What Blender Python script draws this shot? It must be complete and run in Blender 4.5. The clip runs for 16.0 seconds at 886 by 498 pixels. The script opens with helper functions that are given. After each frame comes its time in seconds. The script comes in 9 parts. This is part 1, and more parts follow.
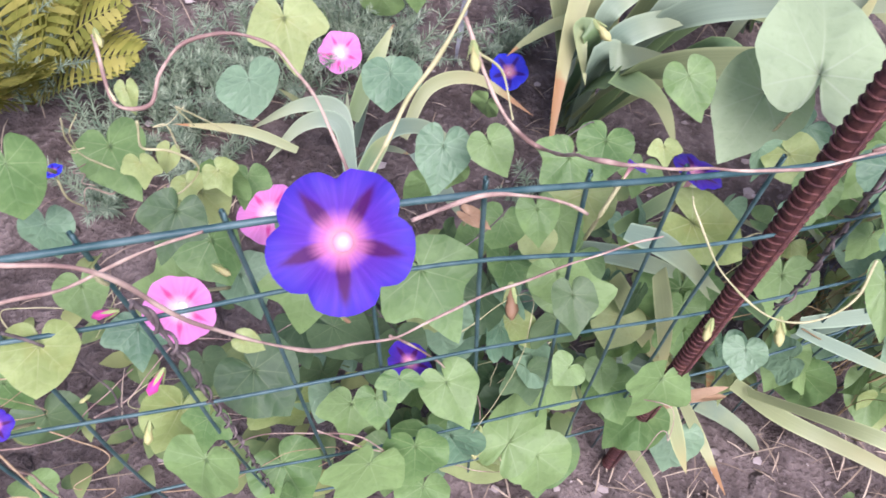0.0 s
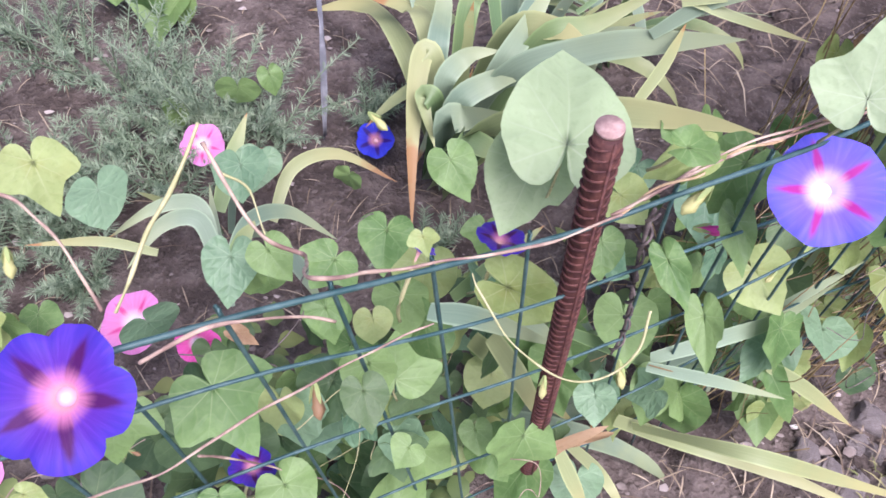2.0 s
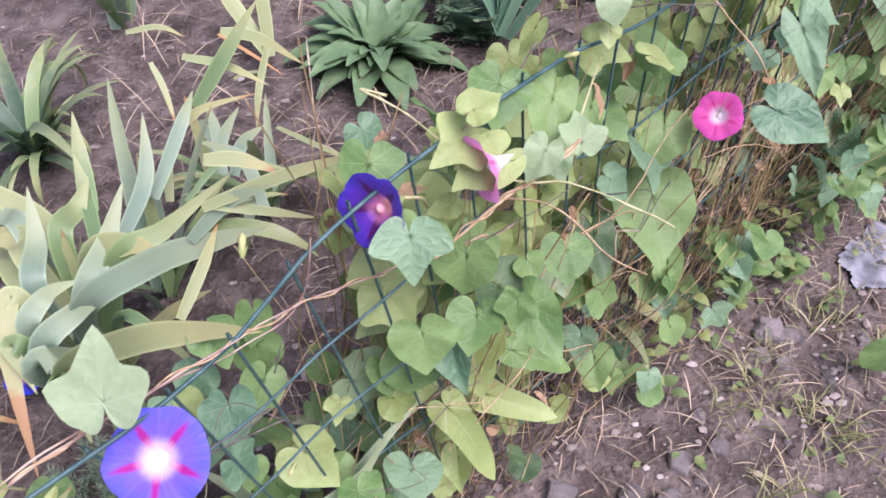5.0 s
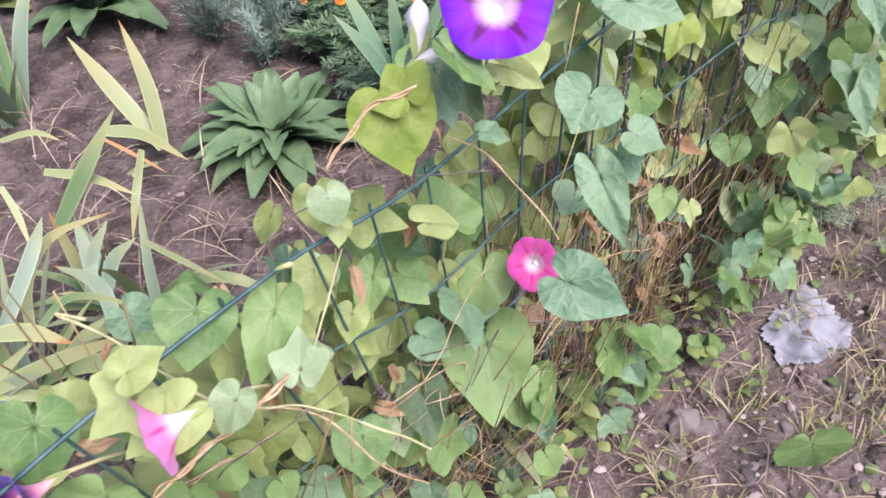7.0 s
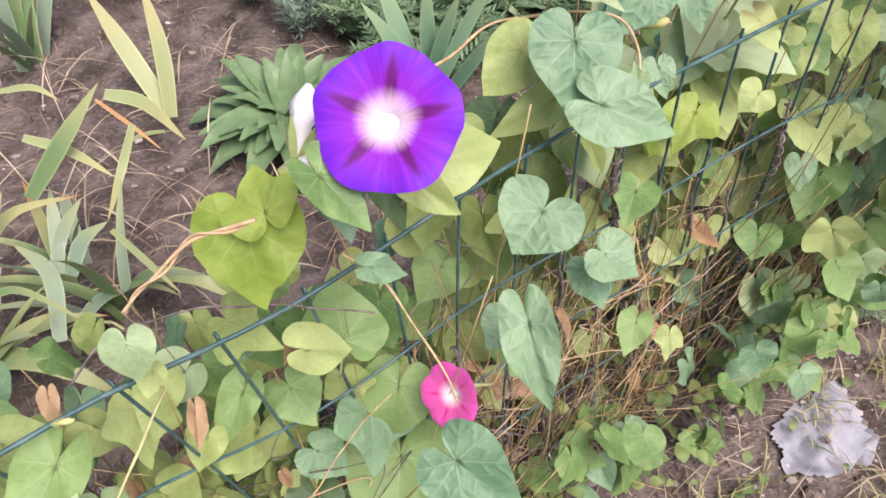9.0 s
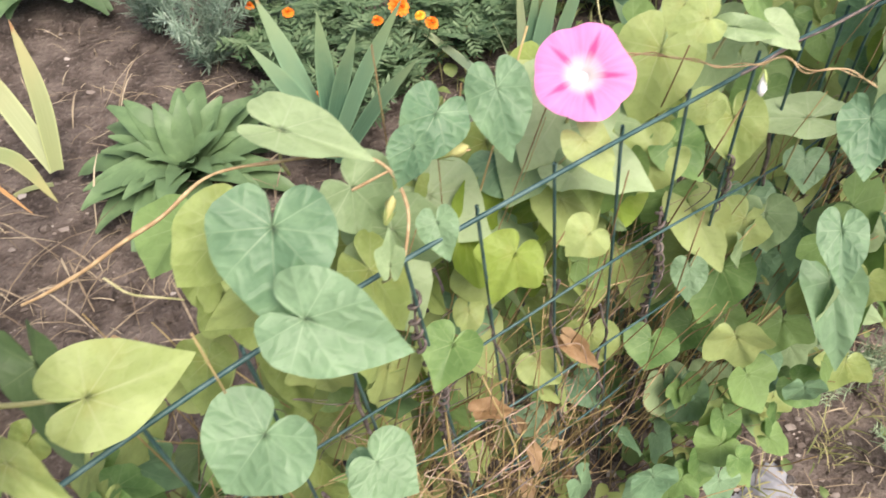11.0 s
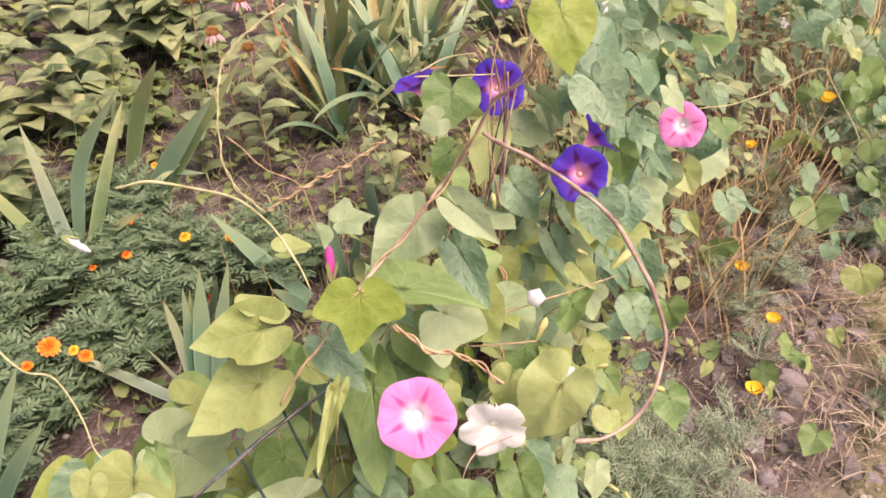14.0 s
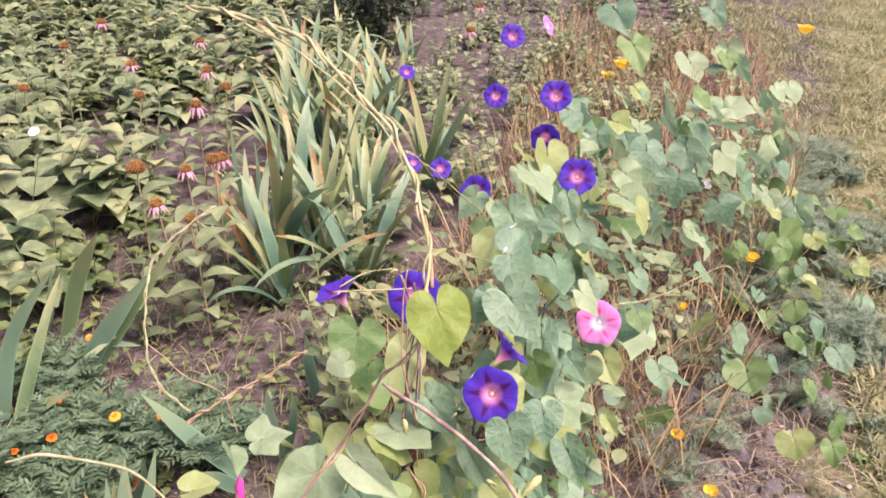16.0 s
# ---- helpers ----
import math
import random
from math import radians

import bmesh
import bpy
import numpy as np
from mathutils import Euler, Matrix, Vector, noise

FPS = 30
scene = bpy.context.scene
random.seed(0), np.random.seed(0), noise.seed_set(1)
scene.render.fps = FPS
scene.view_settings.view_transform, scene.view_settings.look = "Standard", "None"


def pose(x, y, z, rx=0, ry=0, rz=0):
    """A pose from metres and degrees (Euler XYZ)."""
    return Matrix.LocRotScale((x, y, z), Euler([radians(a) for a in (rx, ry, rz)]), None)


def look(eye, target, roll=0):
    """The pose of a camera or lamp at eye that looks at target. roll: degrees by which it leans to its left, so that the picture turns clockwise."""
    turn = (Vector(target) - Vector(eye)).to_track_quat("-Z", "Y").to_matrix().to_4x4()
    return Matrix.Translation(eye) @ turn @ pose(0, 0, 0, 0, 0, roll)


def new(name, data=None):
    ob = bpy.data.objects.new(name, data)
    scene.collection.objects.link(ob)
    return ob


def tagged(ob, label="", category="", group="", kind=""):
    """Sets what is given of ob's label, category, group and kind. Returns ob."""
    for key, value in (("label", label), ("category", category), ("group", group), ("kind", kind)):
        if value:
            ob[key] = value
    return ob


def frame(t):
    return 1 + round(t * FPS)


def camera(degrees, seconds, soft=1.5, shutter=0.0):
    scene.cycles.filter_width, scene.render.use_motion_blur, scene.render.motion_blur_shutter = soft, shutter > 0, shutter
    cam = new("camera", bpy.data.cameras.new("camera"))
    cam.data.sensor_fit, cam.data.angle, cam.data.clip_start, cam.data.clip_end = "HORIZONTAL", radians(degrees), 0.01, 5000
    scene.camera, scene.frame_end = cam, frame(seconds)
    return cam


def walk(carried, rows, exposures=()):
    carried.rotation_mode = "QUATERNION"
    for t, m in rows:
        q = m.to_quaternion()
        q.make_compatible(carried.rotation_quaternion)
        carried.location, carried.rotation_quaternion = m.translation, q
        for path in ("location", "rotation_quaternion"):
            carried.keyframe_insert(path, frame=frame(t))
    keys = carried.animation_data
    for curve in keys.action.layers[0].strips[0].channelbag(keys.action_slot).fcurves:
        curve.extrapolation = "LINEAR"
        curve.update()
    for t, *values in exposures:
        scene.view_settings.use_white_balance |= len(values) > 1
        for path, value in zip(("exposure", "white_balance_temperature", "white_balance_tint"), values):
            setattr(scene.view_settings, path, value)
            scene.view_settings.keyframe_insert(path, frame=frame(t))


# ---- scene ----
cam = camera(60.0, 16.0, soft=1.6, shutter=0.2)
PATH = [
    (0, (0.021, -0.011, 0.997), (0.037, 0.968, -0.747), 12.3),
    (0.5, (0.047, -0.001, 1.005), (0.117, 1.026, -0.71), 12.3),
    (1, (0.065, 0.011, 1.008), (0.153, 1.045, -0.701), 11.1),
    (1.5, (0.091, 0.021, 1.014), (0.201, 1.081, -0.679), 9.7),
    (2, (0.115, 0.021, 1.028), (0.248, 1.114, -0.641), 9.0),
    (2.5, (0.15, 0.023, 1.04), (0.32, 1.131, -0.616), 8.3),
    (3, (0.186, -0.004, 1.071), (0.418, 1.155, -0.542), 7.4),
    (3.5, (0.222, -0.026, 1.108), (0.551, 1.155, -0.472), 7.6),
    (4, (0.289, -0.013, 1.13), (0.678, 1.183, -0.425), 6.4),
    (4.2, (0.329, 0.001, 1.148), (0.755, 1.203, -0.393), 6.8),
    (6.3, (0.592, 0.081, 1.152), (1.126, 1.344, -0.304), -1.0),
    (6.5, (0.616, 0.088, 1.171), (1.14, 1.368, -0.274), -1.6),
    (7, (0.72, 0.141, 1.188), (1.201, 1.389, -0.299), -0.9),
    (7.5, (0.8, 0.186, 1.195), (1.253, 1.428, -0.306), 1.0),
    (8, (0.837, 0.234, 1.191), (1.234, 1.463, -0.337), 2.0),
    (8.2, (0.849, 0.243, 1.188), (1.227, 1.465, -0.35), 2.4),
    (10.3, (1.01, 0.381, 1.141), (1.243, 1.572, -0.448), 0.9),
    (10.5, (1.037, 0.4, 1.137), (1.278, 1.577, -0.461), 0.8),
    (11, (1.11, 0.435, 1.153), (1.408, 1.629, -0.424), 1.0),
    (11.5, (1.184, 0.458, 1.165), (1.568, 1.69, -0.363), 0.9),
    (12, (1.217, 0.464, 1.199), (1.7, 1.683, -0.311), 1.5),
    (12.5, (1.291, 0.434, 1.233), (1.922, 1.668, -0.21), 1.4),
    (13, (1.368, 0.422, 1.278), (2.049, 1.72, -0.082), 0.1),
    (13.5, (1.41, 0.413, 1.316), (2.207, 1.73, 0.038), 0.2),
    (14, (1.43, 0.408, 1.341), (2.282, 1.747, 0.125), 0.8),
    (14.5, (1.443, 0.403, 1.363), (2.349, 1.758, 0.202), 1.8),
    (15, (1.458, 0.399, 1.389), (2.425, 1.768, 0.298), 2.1),
    (15.5, (1.476, 0.409, 1.411), (2.472, 1.81, 0.389), 1.9),
    (16, (1.491, 0.413, 1.443), (2.532, 1.846, 0.515), 1.9),
]
walk(cam, [(t, look(eye, target, roll)) for t, eye, target, roll in PATH],
     [(0.0, 0.68, 5680, 32), (1.5, 0.76, 5740, 27), (2.5, 0.64, 5700, 31), (4.0, 0.59, 5720, 32), (6.5, 0.71, 5850, 29), (7.0, 0.71, 5930, 27), (8.2, 0.70, 6220, 28), (10.3, 0.65, 6650, 12), (11.5, 0.70, 7050, 17), (12.0, 0.76, 7500, 30), (12.5, 0.59, 7800, 33), (14.5, 0.75, 7150, 37), (16.0, 0.81, 6550, 38)])


# ---- world, sun and exposure ----
world = bpy.data.worlds.new("sky")
scene.world = world
world.use_nodes = True
wn, wl = world.node_tree.nodes, world.node_tree.links
sky = wn.new("ShaderNodeTexSky")
sky.sky_type, sky.sun_disc = "NISHITA", False
sky.sun_elevation, sky.sun_rotation = radians(62), radians(157)
sky.air_density, sky.dust_density, sky.ozone_density = 1.0, 4.0, 1.0
wl.new(sky.outputs[0], wn["Background"].inputs[0])
wn["Background"].inputs[1].default_value = 0.118
sun = new("sun", bpy.data.lights.new("sun", "SUN"))
sun.data.energy, sun.data.angle, sun.data.color = 4.2, radians(42), (1.0, 0.94, 0.84)
sun.matrix_world = look((0.75, -1.75, 3.6), (0, 0, 0))

# ---- the fence's line on the plan ----
FX, FY = 0.217, 0.270
DX, DY = 0.9095, 0.4157
NX, NY = 0.4157, -0.9095


def at_fence(s, off=0.0, z=0.0):
    """A place s metres along the fence from the first post, off metres out on the walker's side."""
    return Vector((FX + DX * s + NX * off, FY + DY * s + NY * off, z))


def along(x, y):
    return (x - FX) * DX + (y - FY) * DY


def off_of(x, y):
    return (x - FX) * NX + (y - FY) * NY


def ground_z(x, y):
    """Height of the soil."""
    p = Vector((x, y, 0))
    near = max(0.0, 1.0 - math.hypot(x - 1.2, y - 0.8) / 12)
    return near * (0.018 * noise.noise(p * 2.3) + 0.010 * noise.noise(p * 7.0)) - 0.01


# ---- materials ----
def material(name):
    m = bpy.data.materials.new(name)
    m.use_nodes = True
    nt = m.node_tree
    return m, nt.nodes, nt.links, nt.nodes["Principled BSDF"]


def ramp(nodes, links, source, stops, mode="LINEAR"):
    r = nodes.new("ShaderNodeValToRGB")
    r.color_ramp.interpolation = mode
    els = r.color_ramp.elements
    while len(els) < len(stops):
        els.new(0.5)
    for e, (p, c) in zip(els, stops):
        e.position, e.color = p, (*c, 1)
    links.new(source, r.inputs[0])
    return r.outputs[0]


def tex(nodes, links, scale, detail=4.0, coord="Object", rough=0.6):
    c = nodes.new("ShaderNodeTexCoord")
    n = nodes.new("ShaderNodeTexNoise")
    n.inputs["Scale"].default_value, n.inputs["Detail"].default_value, n.inputs["Roughness"].default_value = scale, detail, rough
    links.new(c.outputs[coord], n.inputs["Vector"])
    return n.outputs[0]


def mathn(nodes, links, op, a, b=None, c=None, clamp=False):
    n = nodes.new("ShaderNodeMath")
    n.operation, n.use_clamp = op, clamp
    for i, v in enumerate((a, b, c)):
        if v is None:
            continue
        if isinstance(v, (int, float)):
            n.inputs[i].default_value = v
        else:
            links.new(v, n.inputs[i])
    return n.outputs[0]


def mix(nodes, links, fac, a, b, mode="MIX"):
    n = nodes.new("ShaderNodeMix")
    n.data_type, n.blend_type = "RGBA", mode
    for i, v in ((0, fac), (6, a), (7, b)):
        if isinstance(v, (int, float)):
            n.inputs[i].default_value = v
        elif isinstance(v, tuple):
            n.inputs[i].default_value = (*v, 1)
        else:
            links.new(v, n.inputs[i])
    return n.outputs[2]


def smooth(nodes, links, v, lo, hi, to0=0.0, to1=1.0):
    n = nodes.new("ShaderNodeMapRange")
    n.interpolation_type = "SMOOTHSTEP"
    links.new(v, n.inputs[0])
    for i, x in ((1, lo), (2, hi), (3, to0), (4, to1)):
        n.inputs[i].default_value = x
    return n.outputs[0]


def bump(nodes, links, bsdf, height, strength, distance):
    b = nodes.new("ShaderNodeBump")
    b.inputs["Strength"].default_value, b.inputs["Distance"].default_value = strength, distance
    links.new(height, b.inputs["Height"])
    links.new(b.outputs[0], bsdf.inputs["Normal"])


def thin(nodes, links, bsdf, colour, amount):
    """Lets part of the light through, as a leaf or petal does."""
    t = nodes.new("ShaderNodeBsdfTranslucent")
    if isinstance(colour, tuple):
        t.inputs[0].default_value = (*colour, 1)
    else:
        links.new(colour, t.inputs[0])
    s = nodes.new("ShaderNodeMixShader")
    s.inputs[0].default_value = amount
    links.new(bsdf.outputs[0], s.inputs[1])
    links.new(t.outputs[0], s.inputs[2])
    links.new(s.outputs[0], nodes["Material Output"].inputs[0])


def leaf_material(name, dark, light, vein, yellow=0.0, gloss=0.52, relief=0.11):
    """A heart-leaf's green with fine palmate veins, quilting, blotches and a colour of its own for every leaf."""
    m, n, l, b = material(name)
    uv = n.new("ShaderNodeUVMap")
    sep = n.new("ShaderNodeSeparateXYZ")
    l.new(uv.outputs[0], sep.inputs[0])
    x = mathn(n, l, "ABSOLUTE", mathn(n, l, "SUBTRACT", sep.outputs[0], 0.5))
    y = mathn(n, l, "SUBTRACT", sep.outputs[1], 0.35)
    r = mathn(n, l, "SQRT", mathn(n, l, "ADD", mathn(n, l, "MULTIPLY", x, x), mathn(n, l, "MULTIPLY", y, y)))
    wave = mathn(n, l, "MULTIPLY", mathn(n, l, "SUBTRACT", tex(n, l, 5.0, 2.0, "UV"), 0.5), 0.10)
    ang = mathn(n, l, "DIVIDE", mathn(n, l, "ARCTAN2", x, y), 0.72)
    ang = mathn(n, l, "ADD", ang, mathn(n, l, "MULTIPLY", wave, mathn(n, l, "MINIMUM", ang, 1.0)))
    near = mathn(n, l, "ABSOLUTE", mathn(n, l, "SUBTRACT", ang, mathn(n, l, "ROUND", ang)))
    away = mathn(n, l, "MULTIPLY", near, mathn(n, l, "MULTIPLY", r, 0.72))
    primary = smooth(n, l, away, 0.0012, 0.0075, 1.0, 0.0)
    primary = mathn(n, l, "MULTIPLY", primary, smooth(n, l, r, 0.02, 0.45, 1.0, 0.22))
    # side veins leave each main vein at a slant
    side = mathn(n, l, "FRACT", mathn(n, l, "MULTIPLY", mathn(n, l, "SUBTRACT", mathn(n, l, "ADD", r, wave), mathn(n, l, "MULTIPLY", away, 0.9)), 8.5))
    off = mathn(n, l, "ABSOLUTE", mathn(n, l, "SUBTRACT", side, 0.5))
    second = mathn(n, l, "MULTIPLY", smooth(n, l, off, 0.015, 0.12, 0.24, 0.0), smooth(n, l, r, 0.08, 0.2))
    veins = mathn(n, l, "MAXIMUM", primary, second)
    quilt = mathn(n, l, "MULTIPLY", smooth(n, l, away, 0.0, 0.05), smooth(n, l, off, 0.0, 0.32))
    info = n.new("ShaderNodeObjectInfo")
    own = mix(n, l, smooth(n, l, info.outputs["Random"], 0.0, 1.0), dark, light)
    blot = smooth(n, l, tex(n, l, 2.6, 5.0, "UV"), 0.35, 0.7)
    own = mix(n, l, mathn(n, l, "MULTIPLY", blot, 0.5), own, tuple(min(1, c * 1.4) for c in light))
    own = mix(n, l, mathn(n, l, "MULTIPLY", smooth(n, l, tex(n, l, 22.0, 3.0, "UV"), 0.5, 0.75), 0.22), own, tuple(c * 0.75 for c in dark))
    if yellow:
        own = mix(n, l, mathn(n, l, "MULTIPLY", smooth(n, l, tex(n, l, 2.0, 3.0, "UV"), 0.45, 0.7), yellow), own, (0.30, 0.26, 0.05))
    col = mix(n, l, mathn(n, l, "MULTIPLY", veins, 0.42), own, vein)
    # a few brown specks, more on some leaves than on others
    speck = smooth(n, l, tex(n, l, 9.0, 2.0, "UV"), 0.735, 0.77)
    col = mix(n, l, mathn(n, l, "MULTIPLY", speck, smooth(n, l, info.outputs["Random"], 0.45, 0.9, 0.0, 0.75)), col, (0.20, 0.13, 0.06))
    l.new(col, b.inputs["Base Color"])
    b.inputs["Roughness"].default_value = gloss
    b.inputs["Specular IOR Level"].default_value = 0.38
    h = mathn(n, l, "ADD", mathn(n, l, "MULTIPLY", quilt, 1.0), mathn(n, l, "MULTIPLY", tex(n, l, 11.0, 2.0, "UV"), 0.45))
    bump(n, l, b, h, relief, 0.005)
    thin(n, l, b, col, 0.38)
    return m


LEAF = {
    "green": leaf_material("heart_leaf_green", (0.095, 0.188, 0.056), (0.195, 0.300, 0.106), (0.33, 0.43, 0.21)),
    "blue": leaf_material("heart_leaf_bluish", (0.105, 0.208, 0.118), (0.200, 0.316, 0.182), (0.34, 0.46, 0.30), gloss=0.46, relief=0.22),
    "yellow": leaf_material("heart_leaf_yellowish", (0.225, 0.298, 0.088), (0.335, 0.408, 0.162), (0.43, 0.47, 0.25), 0.28),
    "pale": leaf_material("heart_leaf_pale", (0.225, 0.325, 0.165), (0.318, 0.412, 0.232), (0.46, 0.53, 0.36)),
    "lime": leaf_material("heart_leaf_lime", (0.160, 0.245, 0.030), (0.250, 0.335, 0.070), (0.36, 0.42, 0.15), 0.2),
    "dark": leaf_material("heart_leaf_dark", (0.052, 0.105, 0.045), (0.100, 0.160, 0.068), (0.19, 0.25, 0.12)),
    "dry": leaf_material("withered_leaf", (0.26, 0.150, 0.075), (0.42, 0.285, 0.17), (0.46, 0.34, 0.23)),
}


def petal_material(name, limb, rim, ray, throat, tube, ray_from, ray_to):
    """A funnel flower: limb, five-rayed star, pale throat; v runs from the tube to the rim."""
    m, n, l, b = material(name)
    uv = n.new("ShaderNodeUVMap")
    sep = n.new("ShaderNodeSeparateXYZ")
    l.new(uv.outputs[0], sep.inputs[0])
    u, v = sep.outputs[0], sep.outputs[1]
    a = mathn(n, l, "ABSOLUTE", mathn(n, l, "SUBTRACT", mathn(n, l, "FRACT", mathn(n, l, "MULTIPLY", u, 5.0)), 0.5))
    wob = mathn(n, l, "MULTIPLY", mathn(n, l, "SUBTRACT", tex(n, l, 3.0, 3.0, "UV"), 0.5), 0.10)
    a = mathn(n, l, "ADD", a, wob)
    wide = smooth(n, l, v, 0.18, 0.95, ray_from, ray_to)
    edge = mathn(n, l, "SUBTRACT", wide, a)
    star = smooth(n, l, edge, -0.05, 0.07)
    star = mathn(n, l, "MULTIPLY", star, smooth(n, l, v, 0.98, 0.74))
    star = mathn(n, l, "MULTIPLY", star, 0.92)
    streak = n.new("ShaderNodeTexNoise")
    mp = n.new("ShaderNodeMapping")
    mp.inputs["Scale"].default_value = (60, 1.5, 1)
    l.new(uv.outputs[0], mp.inputs[0])
    l.new(mp.outputs[0], streak.inputs["Vector"])
    streak.inputs["Scale"].default_value = 1.0
    base = mix(n, l, smooth(n, l, v, 0.45, 1.0), limb, rim)
    base = mix(n, l, mathn(n, l, "MULTIPLY", smooth(n, l, streak.outputs[0], 0.4, 0.75), 0.32), base, tuple(min(1, c * 1.6 + 0.02) for c in limb))
    col = mix(n, l, star, base, ray)
    fan_ = mathn(n, l, "MULTIPLY", mathn(n, l, "SUBTRACT", streak.outputs[0], 0.5), 0.11)
    col = mix(n, l, smooth(n, l, mathn(n, l, "ADD", mathn(n, l, "ADD", v, wob), fan_), 0.50, 0.12), col, throat)
    col = mix(n, l, smooth(n, l, v, 0.26, 0.05), col, tube)
    l.new(col, b.inputs["Base Color"])
    b.inputs["Roughness"].default_value = 0.55
    b.inputs["Specular IOR Level"].default_value = 0.25
    b.inputs["Sheen Weight"].default_value = 0.15
    bump(n, l, b, streak.outputs[0], 0.25, 0.002)
    thin(n, l, b, col, 0.42)
    return m


PETAL = {
    "violet": petal_material("violet_petal", (0.098, 0.024, 0.36), (0.060, 0.032, 0.42), (0.070, 0.004, 0.085), (0.80, 0.28, 0.52), (0.94, 0.66, 0.58), 0.27, 0.02),
    "purple": petal_material("purple_petal", (0.240, 0.012, 0.48), (0.150, 0.016, 0.57), (0.110, 0.002, 0.13), (0.97, 0.72, 0.88), (0.97, 0.94, 0.95), 0.22, 0.02),
    "light": petal_material("light_violet_petal", (0.190, 0.120, 0.68), (0.130, 0.120, 0.76), (0.44, 0.010, 0.26), (0.96, 0.72, 0.88), (0.97, 0.94, 0.96), 0.19, 0.03),
    "pink": petal_material("pink_petal", (0.80, 0.25, 0.54), (0.78, 0.27, 0.60), (0.72, 0.07, 0.30), (0.96, 0.86, 0.92), (0.97, 0.97, 0.95), 0.18, 0.00),
    "hotpink": petal_material("deep_pink_petal", (0.78, 0.11, 0.40), (0.76, 0.10, 0.44), (0.70, 0.04, 0.28), (0.94, 0.76, 0.86), (0.97, 0.95, 0.95), 0.14, 0.00),
    "blue": petal_material("blue_petal", (0.040, 0.036, 0.56), (0.032, 0.046, 0.66), (0.030, 0.006, 0.17), (0.78, 0.32, 0.46), (0.88, 0.64, 0.68), 0.26, 0.05),
    "white": petal_material("white_petal", (0.80, 0.80, 0.80), (0.82, 0.82, 0.82), (0.76, 0.74, 0.78), (0.84, 0.84, 0.80), (0.82, 0.84, 0.74), 0.05, 0.02),
}


def plain_material(name, a, b_, scale=30.0, rough=0.7, height=0.4, dist=0.003, metal=0.0, through_=0.0, own=0.0, detail=5.0, spec=0.3):
    """Two tones mixed by noise, with relief."""
    m, n, l, b = material(name)
    f = tex(n, l, scale, detail)
    col = mix(n, l, smooth(n, l, f, 0.35, 0.68), a, b_)
    if own:
        info = n.new("ShaderNodeObjectInfo")
        hsv = n.new("ShaderNodeHueSaturation")
        l.new(mathn(n, l, "ADD", mathn(n, l, "MULTIPLY", info.outputs["Random"], own), 1.0 - own / 2), hsv.inputs["Value"])
        l.new(col, hsv.inputs["Color"])
        col = hsv.outputs[0]
    l.new(col, b.inputs["Base Color"])
    b.inputs["Roughness"].default_value, b.inputs["Metallic"].default_value = rough, metal
    b.inputs["Specular IOR Level"].default_value = spec
    bump(n, l, b, f, height, dist)
    if through_:
        thin(n, l, b, col, through_)
    return m


def island_material(name, stops, rough=0.6, through_=0.25, scale=25.0):
    """For joined foliage: each piece takes its own tone from the ramp."""
    m, n, l, b = material(name)
    g = n.new("ShaderNodeNewGeometry")
    col = ramp(n, l, g.outputs["Random Per Island"], stops)
    f = tex(n, l, scale, 4.0)
    col = mix(n, l, mathn(n, l, "MULTIPLY", smooth(n, l, f, 0.4, 0.7), 0.3), col, tuple(min(1, c * 1.6) for c in stops[-1][1]))
    l.new(col, b.inputs["Base Color"])
    b.inputs["Roughness"].default_value = rough
    b.inputs["Specular IOR Level"].default_value = 0.3
    if through_:
        thin(n, l, b, col, through_)
    return m


def blade_material(name, low, high, tip, dry):
    """Iris blade: fine lengthwise ribs, paler or withered at the end (v along the blade)."""
    m, n, l, b = material(name)
    uv = n.new("ShaderNodeUVMap")
    sep = n.new("ShaderNodeSeparateXYZ")
    l.new(uv.outputs[0], sep.inputs[0])
    mp = n.new("ShaderNodeMapping")
    mp.inputs["Scale"].default_value = (40, 1.2, 1)
    l.new(uv.outputs[0], mp.inputs[0])
    ribs = n.new("ShaderNodeTexNoise")
    ribs.inputs["Scale"].default_value = 1.0
    l.new(mp.outputs[0], ribs.inputs["Vector"])
    info = n.new("ShaderNodeObjectInfo")
    own = mix(n, l, info.outputs["Random"], low, high)
    own = mix(n, l, mathn(n, l, "MULTIPLY", smooth(n, l, ribs.outputs[0], 0.35, 0.7), 0.16), own, tuple(c * 1.5 for c in high))
    rim = smooth(n, l, mathn(n, l, "ABSOLUTE", mathn(n, l, "SUBTRACT", sep.outputs[0], 0.5)), 0.36, 0.49, 0.0, 0.55)
    own = mix(n, l, rim, own, tuple(min(1, c * 1.55) for c in high))
    far = mathn(n, l, "ADD", sep.outputs[1], mathn(n, l, "MULTIPLY", mathn(n, l, "SUBTRACT", tex(n, l, 14.0, 3.0), 0.5), 0.5))
    col = mix(n, l, smooth(n, l, far, 0.35, 0.95), own, tip)
    limit = mathn(n, l, "SUBTRACT", 1.12, mathn(n, l, "MULTIPLY", info.outputs["Random"], dry))
    col = mix(n, l, smooth(n, l, mathn(n, l, "SUBTRACT", far, limit), -0.03, 0.05), col, (0.34, 0.19, 0.08))
    l.new(col, b.inputs["Base Color"])
    b.inputs["Roughness"].default_value = 0.45
    b.inputs["Specular IOR Level"].default_value = 0.35
    bump(n, l, b, ribs.outputs[0], 0.14, 0.002)
    thin(n, l, b, col, 0.22)
    return m


